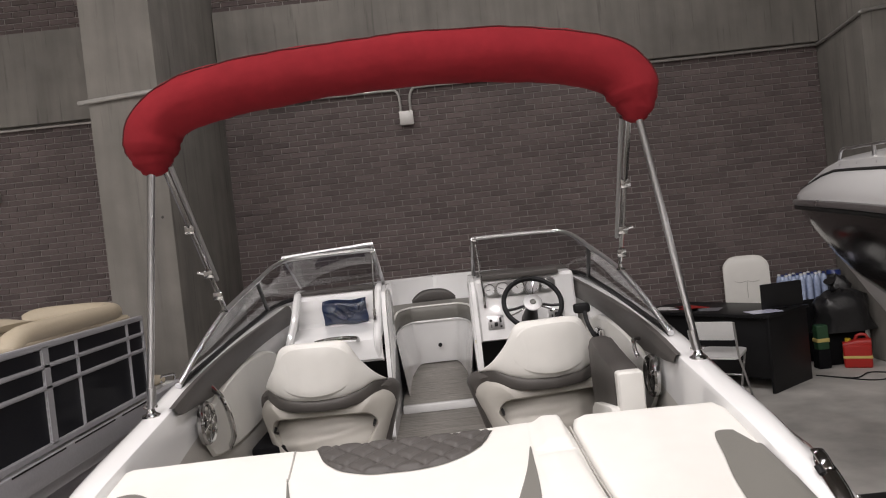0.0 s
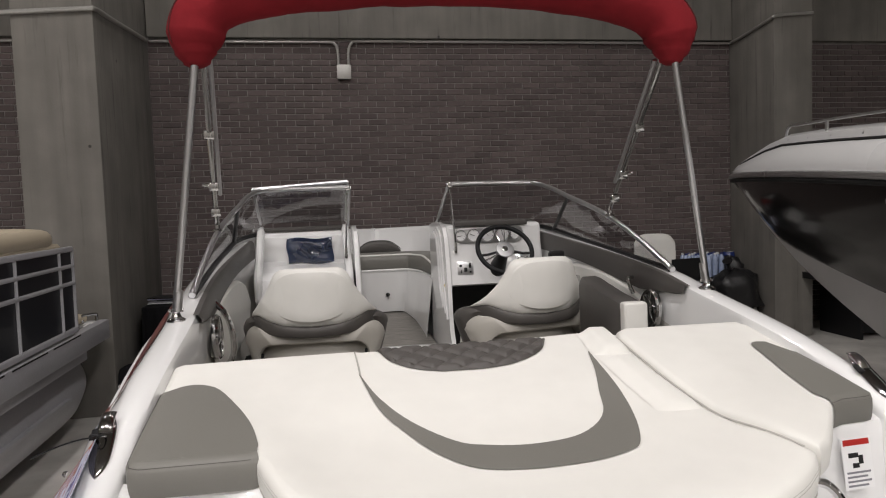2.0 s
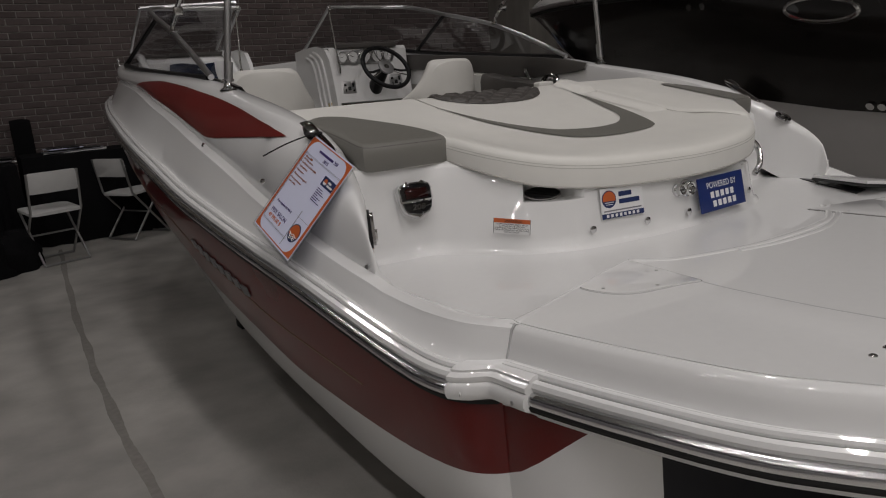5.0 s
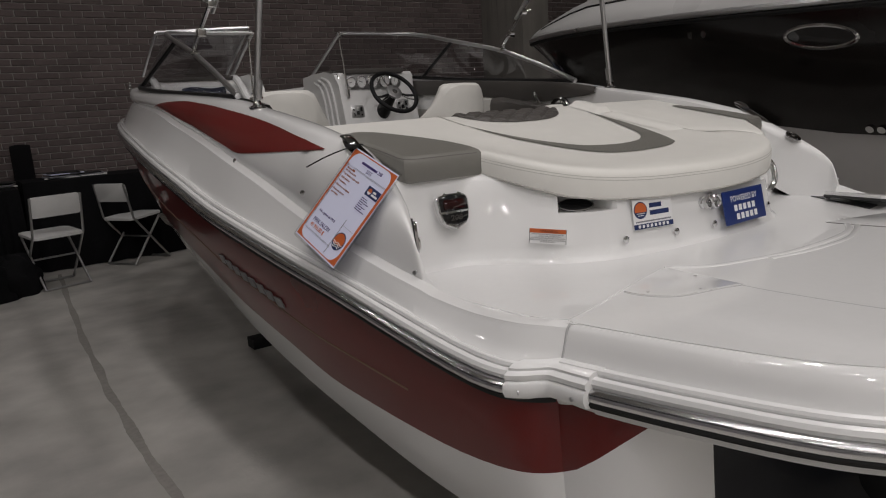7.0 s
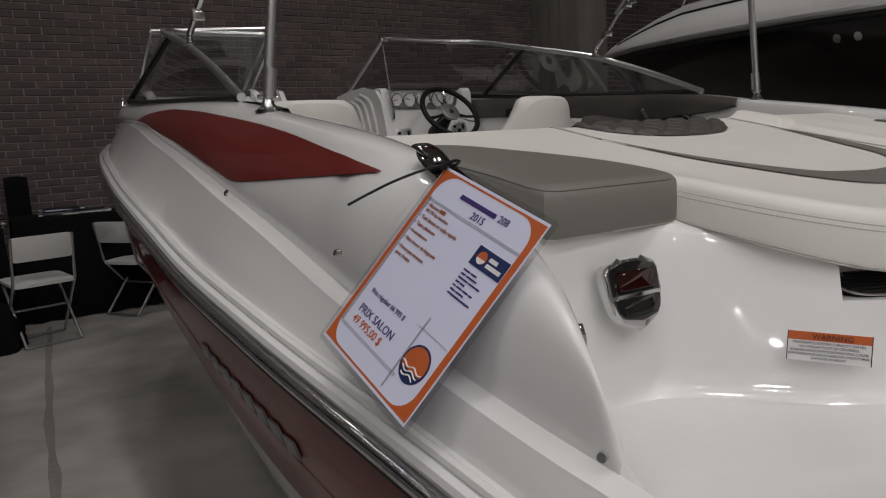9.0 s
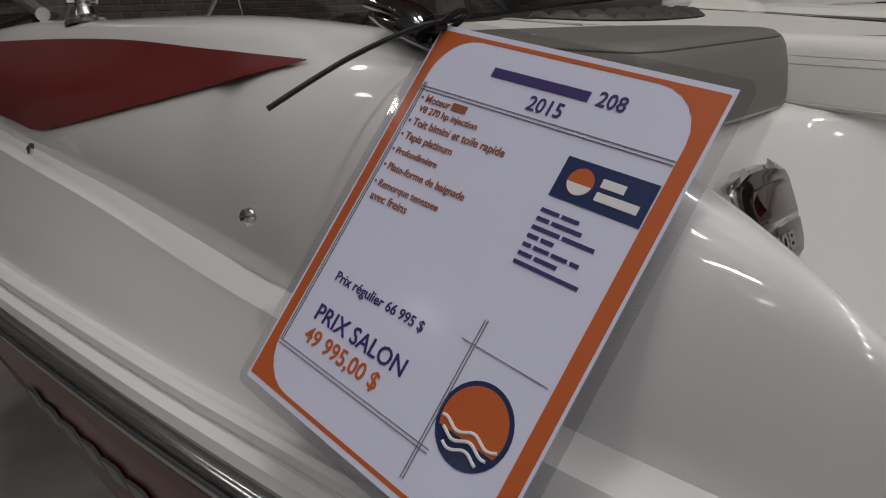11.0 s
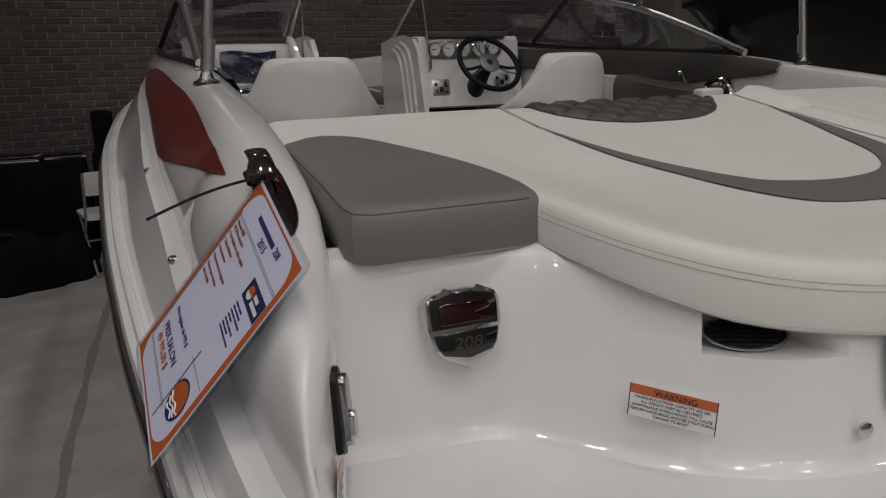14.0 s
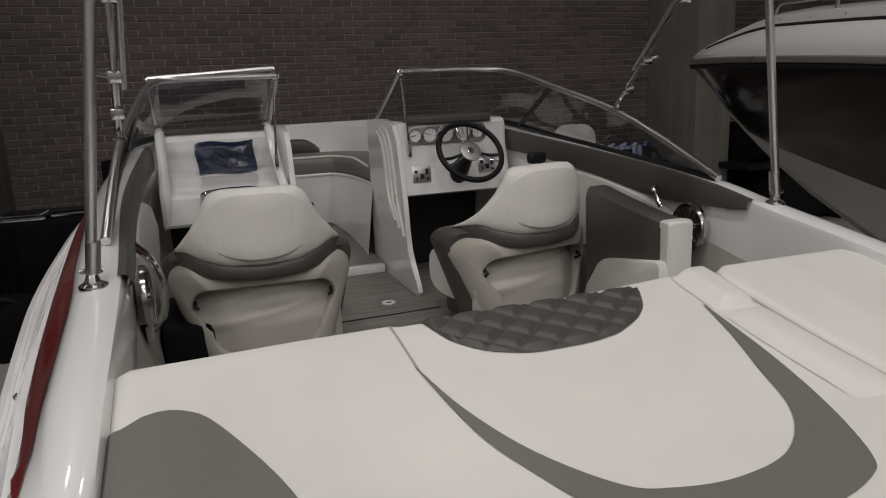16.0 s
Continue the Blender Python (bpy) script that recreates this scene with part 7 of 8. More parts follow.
part("bow_cleat", tube(smooth_path([(-2.34, 5.82, 0.85), (-2.34, 5.82, 0.9), (-2.3, 5.86, 0.905), (-2.26, 5.9, 0.9), (-2.26, 5.9, 0.85)], 4), 0.012, 8), CHROME, PB, "chrome cleat")
part("fender_roll", tube([(-2.5, 5.75, 0.88), (-2.4, 5.8, 0.88), (-2.33, 5.86, 0.88)], [0.03, 0.05, 0.03], 12), BEIGE, PB)
for x in (-2.62, -4.2):
    prof = [(0.0, 6.3), (0.06, 6.27), (0.15, 6.15), (0.24, 5.95), (0.3, 5.65), (0.31, 5.4), (0.31, -1.7), (0, -1.7)]
    part("pontoon_tube", lathe([(r, -y) for r, y in prof], 32, pose(x, 0, 0.37, 90, 0, 0)), ALU, PB, "aluminium pontoon")
    part("tube_strake", box(x - 0.02, x + 0.34, -1.5, 5.3, 0.36, 0.385, 0.006), ALU, PB)
part("under_skirt", box(-4.4, PX - 0.02, Y0, 5.5, 0.62, 0.72, 0.01), ALU, PB)


def roll_seat(pts, r, label):
    return part("seat_back", tube(smooth_path(pts, 6), r, 16, flat=1.15), BEIGE, PB, label, 60)


roll_seat([(-2.34, 3.82, 1.42), (-2.33, 3.9, 1.49), (-2.32, 4.1, 1.51), (-2.32, 4.8, 1.515), (-2.34, 5.05, 1.515), (-2.42, 5.2, 1.52), (-2.6, 5.26, 1.53), (-2.95, 5.27, 1.53), (-3.05, 5.25, 1.5)], 0.075, "tan vinyl seat back bolster")
part("seat_back", box(-2.42, -2.24, 3.85, 5.2, 1.0, 1.5, 0.05, 3), BEIGE, PB, "tan vinyl seat back")
part("seat_back", box(-3.1, -2.4, 5.12, 5.27, 1.0, 1.5, 0.05, 3), BEIGE, PB, "tan vinyl seat back")
part("seat_cushion", box(-2.9, -2.35, 4.42, 5.1, 1.05, 1.2, 0.05, 3), BEIGE, PB, "tan vinyl seat cushion")
roll_seat([(-4.2, 3.6, 1.5), (-4.2, 4.2, 1.53), (-4.2, 5.0, 1.53), (-4.1, 5.2, 1.5)], 0.08, "tan vinyl far seat bolster")
part("fence_rail", tube([(-4.45, 5.25, 1.5), (-3.05, 5.25, 1.5)], 0.02, 10), WHITEPLASTIC, PB)
part("fence_rail", tube([(-4.45, -1.0, 1.5), (-4.45, 5.25, 1.5)], 0.02, 10), WHITEPLASTIC, PB)
cn = part("console", loftx([(x, 0.85, 1.56 - 0.8 * max(0, abs(x + 2.85) - 0.15) ** 2, 3.86, 4.4) for x in [-3.2 + 0.065 * k for k in range(11)]]), BEIGE, PB, "tan helm console")
part("dash", box(-0.2, 0.2, -0.085, 0.085, 0, 0.012, 0.008, 2, None, frame_at((-2.85, 3.93, 1.5), (1, 0, 0), (0, 0.75, 0.7))), GLOSSBLACK, cn, "glossy dark instrument panel")
part("dash_side", plate([(3.72, 1.36), (3.84, 1.44), (4.05, 1.585), (4.12, 1.585), (4.12, 1.3), (3.72, 1.3)], 0.05, Matrix(((0, 0, 1, -2.64), (1, 0, 0, 0), (0, 1, 0, 0), (0, 0, 0, 1))), 0.012), BEIGE, cn)
part("console_lid", loftx([(x, 1.53, 1.62 - 0.5 * (x + 2.85) ** 2, 4.02, 4.5) for x in [-3.2 + 0.065 * k for k in range(11)]], 2.4), BEIGE, cn)
part("cup_holder", lathe([(0.05, 0), (0.05, 0.02), (0.035, 0.02), (0.033, 0.0)], 18, Matrix.Translation((-2.35, 3.66, 1.474))), SATIN, PB, "steel cup holder")
part("side_tray", box(-2.55, -2.24, 2.95, 3.8, 1.36, 1.475, 0.025), BEIGE, PB)
part("rail_light", lathe([(0.025, 0), (0.025, 0.035), (0.015, 0.045), (0, 0.045)], 14, Matrix.Translation((PX - 0.01, 3.45, 1.47))), SATIN, PB)

# ---- black cruiser ----
CB = thing("cabin_cruiser", "white and black cabin cruiser on show beside the motorboat", "boat")
AX, AY, TILT_X = 2.6, 4.82, 0.1
hb = curve([0, 0.15, 0.4, 0.8, 1.4, 2.06, 3.0, 4.0, 5.5, 8.5], [0.0, 0.1, 0.24, 0.4, 0.6, 0.8, 1.05, 1.2, 1.28, 1.28])
zs_ = curve([0, 0.5, 1.0, 1.6, 2.1, 3.2, 5, 8.5], [1.835, 1.83, 1.816, 1.791, 1.763, 1.695, 1.61, 1.59])
zbl = curve([0, 0.15, 0.3, 0.5, 0.8, 1.25, 2.1, 3.2, 5, 8.5], [1.78, 1.66, 1.5, 1.35, 1.28, 1.205, 1.085, 0.965, 0.9, 0.88])
zkl = curve([0, 0.15, 0.3, 0.5, 0.8, 1.25, 2.1, 3.2, 5, 8.5], [1.779, 1.659, 1.499, 1.33, 1.1, 0.85, 0.5, 0.3, 0.22, 0.2])
wbl = curve([0, 0.4, 0.8, 1.4, 2.2, 3.2, 8.5], [0.0, 0.0, 0.25, 0.5, 0.66, 0.72, 0.74])
DS = [0, 0.04, 0.1, 0.2, 0.32, 0.5, 0.7, 0.95, 1.25, 1.6, 2.0, 2.5, 3.0, 3.6, 4.3, 5.2, 6.2, 7.4, 8.5]


def cru(d, x, z, s):
    return (AX + TILT_X * d + s * x, AY - d, z)


for s in (-1, 1):
    rows = []
    for d in DS:
        h, zt_, zb_ = hb(d), zs_(d) - 0.03, zbl(d)
        rows.append([cru(d, h * (1 - (1 - wbl(d)) * (0.45 * f + 0.55 * f * f)), zt_ + (zb_ - zt_) * f, s) for f in (0, 0.15, 0.35, 0.55, 0.75, 1.0)])
    part("hull_side", sheet(rows), CRUBLACK, CB, "mirror-black hull side")
    rows = []
    for d in DS:
        h, zb_, zk_ = hb(d) * wbl(d), zbl(d), zkl(d)
        zc_ = zb_ + (zk_ - zb_) * 0.55
        rows.append([cru(d, h, zb_, s), cru(d, h * 0.96, zb_ + (zc_ - zb_) * 0.5, s), cru(d, h * 0.88, zc_, s), cru(d, h * 0.8, zc_ - 0.01, s), cru(d, 0, zk_, s)])
    part("hull_bottom", sheet(rows), CRUBOTTOM, CB, "white hull bottom")
    part("rub_rail", tube([cru(d, hb(d) + 0.012, zs_(d) - 0.03, s) for d in DS], 0.02, 8, flat=1.0, up=(0, 0, 1)), SATIN, CB, "metal rub rail")
    part("rub_rail", tube([cru(d, hb(d) + 0.006, zs_(d) - 0.06, s) for d in DS], 0.016, 8, up=(0, 0, 1)), RUBBER, CB)
    rows = []
    for d in DS:
        h, z = hb(d), zs_(d)
        k = min(1.0, d / 0.9) ** 0.7
        w = min(1.0, h / 0.25)
        rows.append([cru(d, h, z - 0.03, s), cru(d, h + 0.002, z + 0.01, s), cru(d, h - 0.015 * w, z + 0.05 * k, s), cru(d, h - 0.045 * w, z + 0.11 * k, s), cru(d, h - 0.085 * w, z + 0.138 * k, s), cru(d, h - 0.1 * w, z + 0.15 * k, s), cru(d, h - 0.11 * w, z + 0.195 * k, s), cru(d, h - 0.15 * w, z + 0.212 * k, s), cru(d, 0, z + 0.25 * k, s)])
    part("deck_side", sheet(rows), CRUWHITE, CB, "white moulded deck edge")
    part("deck_groove", tube([cru(d, hb(d) - 0.09 * min(1.0, hb(d) / 0.25), zs_(d) + 0.145 * min(1.0, d / 0.9) ** 0.7, s) for d in DS[3:]], 0.009, 6, up=(0, 0, 1)), RUBBER, CB, "dark joint under the deck cap")
    pts = [cru(d, hb(d) - 0.14, zs_(d) + 0.245 + 0.012 * d, s) for d in (0.95, 1.1, 1.3, 1.7, 2.1, 2.25)]
    pts = [cru(0.9, hb(0.9) - 0.135, zs_(0.9) + 0.19, s)] + pts + [cru(2.3, hb(2.3) - 0.14, zs_(2.3) + 0.2, s)]
    part("bow_rail", tube(smooth_path(pts, 5), 0.008, 8), SATIN, CB, "stainless bow rail")
    for d in (1.4,):
        part("rail_post", tube([cru(d, hb(d) - 0.14, zs_(d) + 0.2, s), cru(d, hb(d) - 0.14, zs_(d) + 0.262, s)], 0.01, 8), SATIN, CB)
    for d in (1.0, 1.25, 1.5, 1.8, 2.1, 2.45, 2.8, 3.2):
        part("deck_stud", lathe([(0.01, 0), (0.01, 0.005), (0, 0.008)], 8, frame_at(cru(d, hb(d) - 0.112, zs_(d) + 0.172, s), (0, s, 0), (0, 0, 1))), SATIN, CB)
    # oval porthole and hull fittings
    def skin(d, z):
        f = (zs_(d) - 0.03 - z) / (zs_(d) - 0.03 - zbl(d))
        return Vector(cru(d, hb(d) * (1 - (1 - wbl(d)) * (0.45 * f + 0.55 * f * f)), z, s))

    def on_skin(d, z):
        along, up = skin(d + 0.05, z) - skin(d - 0.05, z), skin(d, z + 0.05) - skin(d, z - 0.05)
        return frame_at(skin(d, z), along * s, up)
    ov = [(0.2 * math.cos(a), 0.06 * math.sin(a)) for a in [2 * math.pi * k / 40 for k in range(40)]]
    out = (on_skin(3.0, 1.5).to_3x3() @ Vector((0, 0, 1)))

    def on_hull(x, y, o):
        p = skin(3.0 + x, 1.503 - 0.1 * x + y)
        return p + out * o
    ph = part("porthole", tube([on_hull(x, y, 0.008) for x, y in ov], 0.013, 8, True), CHROME, CB, "oval chrome-rimmed porthole")
    part("pane", sheet([[on_hull(x * f, y * f, 0.006) for x, y in ov + ov[:1]] for f in (0.96, 0.6, 0.02)]), GLOSSBLACK, ph, "dark porthole glass")
    for d, z in ((2.112, 1.615), (2.224, 1.608), (3.18, 1.001), (3.24, 0.997)):
        part("hull_fitting", lathe([(0.022, -0.005), (0.022, 0.006), (0.014, 0.01), (0.011, 0.004), (0, 0.004)], 16, on_skin(d, z)), CHROME, CB, "round chrome hull fitting")
part("transom", box(AX + 0.85 - 1.2, AX + 0.85 + 1.2, AY - 8.52, AY - 8.46, 0.4, 1.75, 0.02), CRUWHITE, CB)
part("cabin_top", loftx([(AX + 0.25 + x, 1.85, 2.0 - 0.12 * (x / 0.7) ** 2, AY - 5.5, AY - 1.6 - 0.5 * (x / 0.7) ** 2) for x in [-0.7 + 0.14 * k for k in range(11)]]), CRUWHITE, CB, "white cabin roof", 50)
BK = thing("boat_stand", "black padded boat stand under the cruiser", "stand")
for d in (2.2, 5.5):
    part("keel_block", box(AX + TILT_X * d - 0.25, AX + TILT_X * d + 0.25, AY - d - 0.25, AY - d + 0.25, 0.0, zkl(d) + 0.12, 0.02), RUBBER, BK)
for d in (1.5, 4.0):
    part("side_pad", box(AX + TILT_X * d - 0.9, AX + TILT_X * d + 0.9, AY - d - 0.08, AY - d + 0.08, 0.0, 0.35, 0.02), RUBBER, BK)

# ---- folding chairs ----


def folding_chair(at, rz):
    ch = thing("folding_chair", "white folding chair with grey tubular steel legs", "chair", (0, 0, 0), 0, "folding chairs")
    part("seat", plate(rounded(0.4, 0.37, 0.05), 0.022, Matrix.Translation((0, 0.0, 0.435)) @ pose(0, 0, 0, 4), 0.006), WHITEPLASTIC, ch, "white plastic seat")
    back = rounded(0.4, 0.17, 0.03)
    part("backrest", plate(back, 0.018, frame_at((0, -0.195, 0.69), (1, 0, 0), (0, -0.14, 1)), 0.005), WHITEPLASTIC, ch, "white plastic backrest")
    part("grip_slot", plate(rounded(0.1, 0.026, 0.008), 0.0225, frame_at((0, -0.193, 0.735), (1, 0, 0), (0, -0.14, 1))), BLACK, ch, "dark hand slot")
    for s in (-1, 1):
        part("leg", tube([(s * 0.195, -0.225, 0.77), (s * 0.198, -0.165, 0.45), (s * 0.2, 0.2, 0.012)], 0.0105, 8), STEEL, ch, "grey steel leg")
        part("leg", tube([(s * 0.178, 0.16, 0.43), (s * 0.18, -0.2, 0.012)], 0.0105, 8), STEEL, ch, "grey steel leg")
    part("foot_bar", tube([(-0.2, 0.2, 0.012), (0.2, 0.2, 0.012)], 0.0105, 8), STEEL, ch)
    part("foot_bar", tube([(-0.18, -0.2, 0.012), (0.18, -0.2, 0.012)], 0.0105, 8), STEEL, ch)
    part("crossbar", tube([(-0.19, 0.02, 0.24), (0.19, 0.02, 0.24)], 0.008, 8), STEEL, ch)
    ch.matrix_basis = pose(*at, 0, 0, rz)
    return ch


c1 = folding_chair((-1.36, 6.52, 0), 14)
copy_thing(c1, pose(-0.6, 7.05, 0, 0, 0, -60))
copy_thing(c1, pose(2.62, 6.55, 0, 0, 0, -36))


# ---- tables with black cloths ----
def cloth_table(x0, x1, y0, y1, h, label):
    tb = thing("cloth_table", label, "table", group="cloth tables")
    n = 44
    per = []
    for (ax, ay), (bx, by) in (((x0, y0), (x1, y0)), ((x1, y0), (x1, y1)), ((x1, y1), (x0, y1)), ((x0, y1), (x0, y0))):
        for k in range(n):
            per.append((ax + (bx - ax) * k / n, ay + (by - ay) * k / n))
    cx, cy = (x0 + x1) / 2, (y0 + y1) / 2
    rows = []
    for zf, sp, fold in ((1.0, 0.985, 0), (1.0, 1.0, 0), (0.97, 1.005, 0.002), (0.6, 1.01, 0.012), (0.3, 1.015, 0.02), (0.01, 1.02, 0.026)):
        rows.append([(cx + (x - cx) * sp + fold * math.sin(i * 0.9 + 2 * math.sin(i * 0.21)) * (1 if abs(x - x0) < 1e-6 or abs(x - x1) < 1e-6 else 0.2), cy + (y - cy) * sp + fold * math.sin(i * 0.9 + 2 * math.sin(i * 0.21)), h * zf) for i, (x, y) in enumerate(per)])
    bm, vs = grid(rows, False, True)
    bm.faces.new(vs[0])
    part("cloth", bm, SHADOWBLACK, tb, "black table cloth", 60)
    part("tabletop", box(x0 + 0.02, x1 - 0.02, y0 + 0.02, y1 - 0.02, h - 0.035, h - 0.006), DESKBLACK, tb)
    for lx in (x0 + 0.08, x1 - 0.08):
        for ly in (y0 + 0.08, y1 - 0.08):
            part("leg", tube([(lx, ly, 0.0), (lx, ly, h - 0.035)], 0.014, 8), STEEL, tb)
    return tb


cloth_table(-2.12, -1.52, 6.75, 7.6, 0.82, "table under a black cloth against the pillar")
cloth_table(-1.45, -0.1, 7.2, 7.85, 0.84, "long table under a black cloth by the brick wall")
random.seed(4)


def magazine_stack(x, y, z, n, group, label):
    st = thing("magazine_stack", label, "magazines", group=group)
    for k in range(n):
        w, h = 0.3 - 0.02 * (k % 3), 0.22
        m = pose(x + random.uniform(-0.03, 0.03), y + random.uniform(-0.02, 0.02), z + 0.012 * k, 0, 0, random.uniform(-14, 14))
        part("magazine", box(-w / 2, w / 2, -h / 2, h / 2, 0, 0.01, 0.002, 1, None, m), (WHITEPLASTIC, GREYPRINT, BLACK, PAPER)[k % 4 if k < n - 1 else 2], st)
    return st


magazine_stack(-1.95, 7.1, 0.822, 5, "magazine stacks", "stack of brochures and binders on a black cloth")
magazine_stack(-1.68, 7.2, 0.822, 4, "magazine stacks", "stack of brochures and binders on a black cloth")
magazine_stack(-1.1, 7.45, 0.842, 5, "magazine stacks", "white binders stacked on a black cloth")
magazine_stack(-0.85, 7.48, 0.842, 3, "magazine stacks", "white binders stacked on a black cloth")
BC = thing("black_swivel_chair", "black office chair behind the cloth table", "chair")
part("backrest", loftx([(-1.36 + x, 0.78, 1.18 - 1.5 * x * x, 7.92, 7.98) for x in [-0.09 + 0.03 * k for k in range(7)]], 2.6), SHADOWBLACK, BC)
part("stem", tube([(-1.36, 7.95, 0.8), (-1.36, 7.93, 0.0)], 0.03, 8), RUBBER, BC)
# dark bags on the floor
BG = thing("travel_bag", "soft black travel bag slumped on the floor", "bag")


def lump(cx, cy, r, h, seedv, squash=1.0):
    rows = []
    for i in range(13):
        a = math.pi * 0.5 * i / 12
        rr, zz = math.cos(a) ** 0.6, math.sin(a) ** 0.8
        row = []
        for k in range(26):
            b = 2 * math.pi * k / 26
            w = 1 + 0.26 * noise.noise(Vector((math.cos(b) * 1.6 + seedv, math.sin(b) * 1.6, zz * 2.2))) + 0.12 * noise.noise(Vector((math.cos(b) * 4.3, math.sin(b) * 4.3 + seedv, zz * 5.0)))
            row.append((cx + r * rr * w * math.cos(b), cy + r * squash * rr * w * math.sin(b), h * zz * w))
        rows.append(row)
    bm, vs = grid(rows, False, True)
    bm.faces.new(vs[0])
    bmesh.ops.remove_doubles(bm, verts=bm.verts, dist=1e-4)
    return bm


part("bag_body", lump(-2.0, 6.3, 0.3, 0.36, 1.3, 0.8), SHADOWBLACK, BG, "", 80)
part("strap", tube(smooth_path([(-2.15, 6.3, 0.3), (-2.05, 6.22, 0.4), (-1.9, 6.28, 0.32)], 6), 0.015, 8), RUBBER, BG)
BG2 = thing("travel_bag", "soft black coat bundle heaped on the floor", "bag")
part("bag_body", lump(-1.72, 6.42, 0.22, 0.3, 4.1), SHADOWBLACK, BG2, "", 80)

# ---- desk corner ----
DM = pose(3.1, 6.55, 0, 0, 0, 126.5)
DK = thing("office_desk", "black laminate office desk with panel ends", "desk")


def dbox(a0, a1, b0, b1, z0, z1, bev=0.004):
    return box(a0, a1, -b1, -b0, z0, z1, bev, 2, None, DM)


part("desktop", dbox(-0.02, 1.5, -0.02, 0.74, 0.72, 0.75), DESKBLACK, DK, "black desktop")
part("end_panel", dbox(0.0, 0.03, 0.0, 0.72, 0.0, 0.72), DESKBLACK, DK)
part("end_panel", dbox(1.45, 1.48, 0.0, 0.72, 0.0, 0.72), DESKBLACK, DK)
part("front_panel", dbox(0.03, 1.45, 0.06, 0.08, 0.12, 0.72), DESKBLACK, DK)
MT = thing("desk_organiser", "black upright screen panel on the desk", "screen")
part("panel", box(-0.16, 0.3, -0.012, 0.012, 0.752, 1.0, 0.004, 2, None, pose(3.36, 6.93, 0, 0, 0, 12)), BLACK, MT)
part("foot", box(-0.09, 0.09, -0.07, 0.07, 0.751, 0.76, 0.003, 2, None, pose(3.36, 6.93, 0, 0, 0, 12)), BLACK, MT)


def paper(a, b, w, h, rz, material, label):
    return solo("paper_sheet", box(-w / 2, w / 2, -h / 2, h / 2, 0.7515, 0.754, 0, 2, None, DM @ pose(a, -b, 0, 0, 0, rz)), material, label, "paper", "papers on the desk")


paper(0.16, 0.2, 0.3, 0.22, 55, PAPER, "white paper sheet on the black desk")
paper(0.8, 0.22, 0.3, 0.22, 20, GREYPRINT, "grey brochure on the black desk")
paper(1.05, 0.3, 0.26, 0.34, 70, JERRYRED, "red folder on the black desk")
paper(1.25, 0.2, 0.3, 0.22, 10, WHITEPLASTIC, "white brochure on the black desk")
paper(0.98, 0.1, 0.28, 0.2, 40, BLACK, "black binder on the black desk")
OC = thing("office_chair", "cream leather office chair with buttoned back behind the desk", "chair")
OM = pose(3.42, 7.62, 0, 0, 0, 165)
part("backrest", loftx([(x, 0.62, 1.235 - 0.1 * (abs(x) / 0.235) ** 5, -0.32 + 0.05 * (x / 0.24) ** 2, -0.2) for x in [-0.24, -0.236, -0.225] + [-0.2 + 0.04 * k for k in range(11)] + [0.225, 0.236, 0.24]], 2.6), VINYL, OC, "cream padded backrest", 60).data.transform(OM)
part("back_crease", tube(smooth_path([(-0.13, -0.197, 0.95), (-0.06, -0.199, 0.935), (0, -0.2, 0.95), (0.06, -0.199, 0.935), (0.13, -0.197, 0.95)], 4), 0.0035, 6), VINYLBEIGE, OC).data.transform(OM)
part("back_crease", tube([(0, -0.2, 0.945), (0.004, -0.2, 0.85), (0, -0.2, 0.76)], 0.003, 6), VINYLBEIGE, OC).data.transform(OM)
part("seat", box(-0.26, 0.26, -0.22, 0.28, 0.42, 0.54, 0.05, 3), VINYL, OC, "cream padded seat").data.transform(OM)
part("stem", tube([(0, 0, 0.06), (0, 0, 0.42)], 0.03, 10), BLACK, OC).data.transform(OM)
for k in range(5):
    a = radians(72 * k)
    part("base_arm", tube([(0, 0, 0.08), (0.28 * math.cos(a), 0.28 * math.sin(a), 0.03)], 0.022, 8), BLACK, OC).data.transform(OM)

# ---- dark table and equipment beside the far pillar ----
BT2 = thing("black_table", "black laminate table standing beside the concrete pillar", "table")
part("tabletop", box(4.98, 6.6, 6.75, 7.5, 0.68, 0.75, 0.006), DESKBLACK, BT2, "black tabletop")
for bx in (5.4, 6.45):
    part("end_panel", box(bx, bx + 0.04, 6.8, 7.45, 0.0, 0.68, 0.004), DESKBLACK, BT2)
part("front_panel", box(5.44, 6.45, 6.9, 6.93, 0.05, 0.68, 0.003), DESKBLACK, BT2)
CV = thing("covered_equipment", "dark fabric cover draped over equipment on the table", "cover")
part("cover", loftx([(5.2 + 1.2 * k / 12, 0.748, 1.17 + 0.12 * min(1, k / 6) + 0.02 * math.sin(k * 1.7), 6.86 + 0.012 * math.sin(k * 2.3), 7.4) for k in range(13)], 4.0), SHADOWBLACK, CV, "", 60)

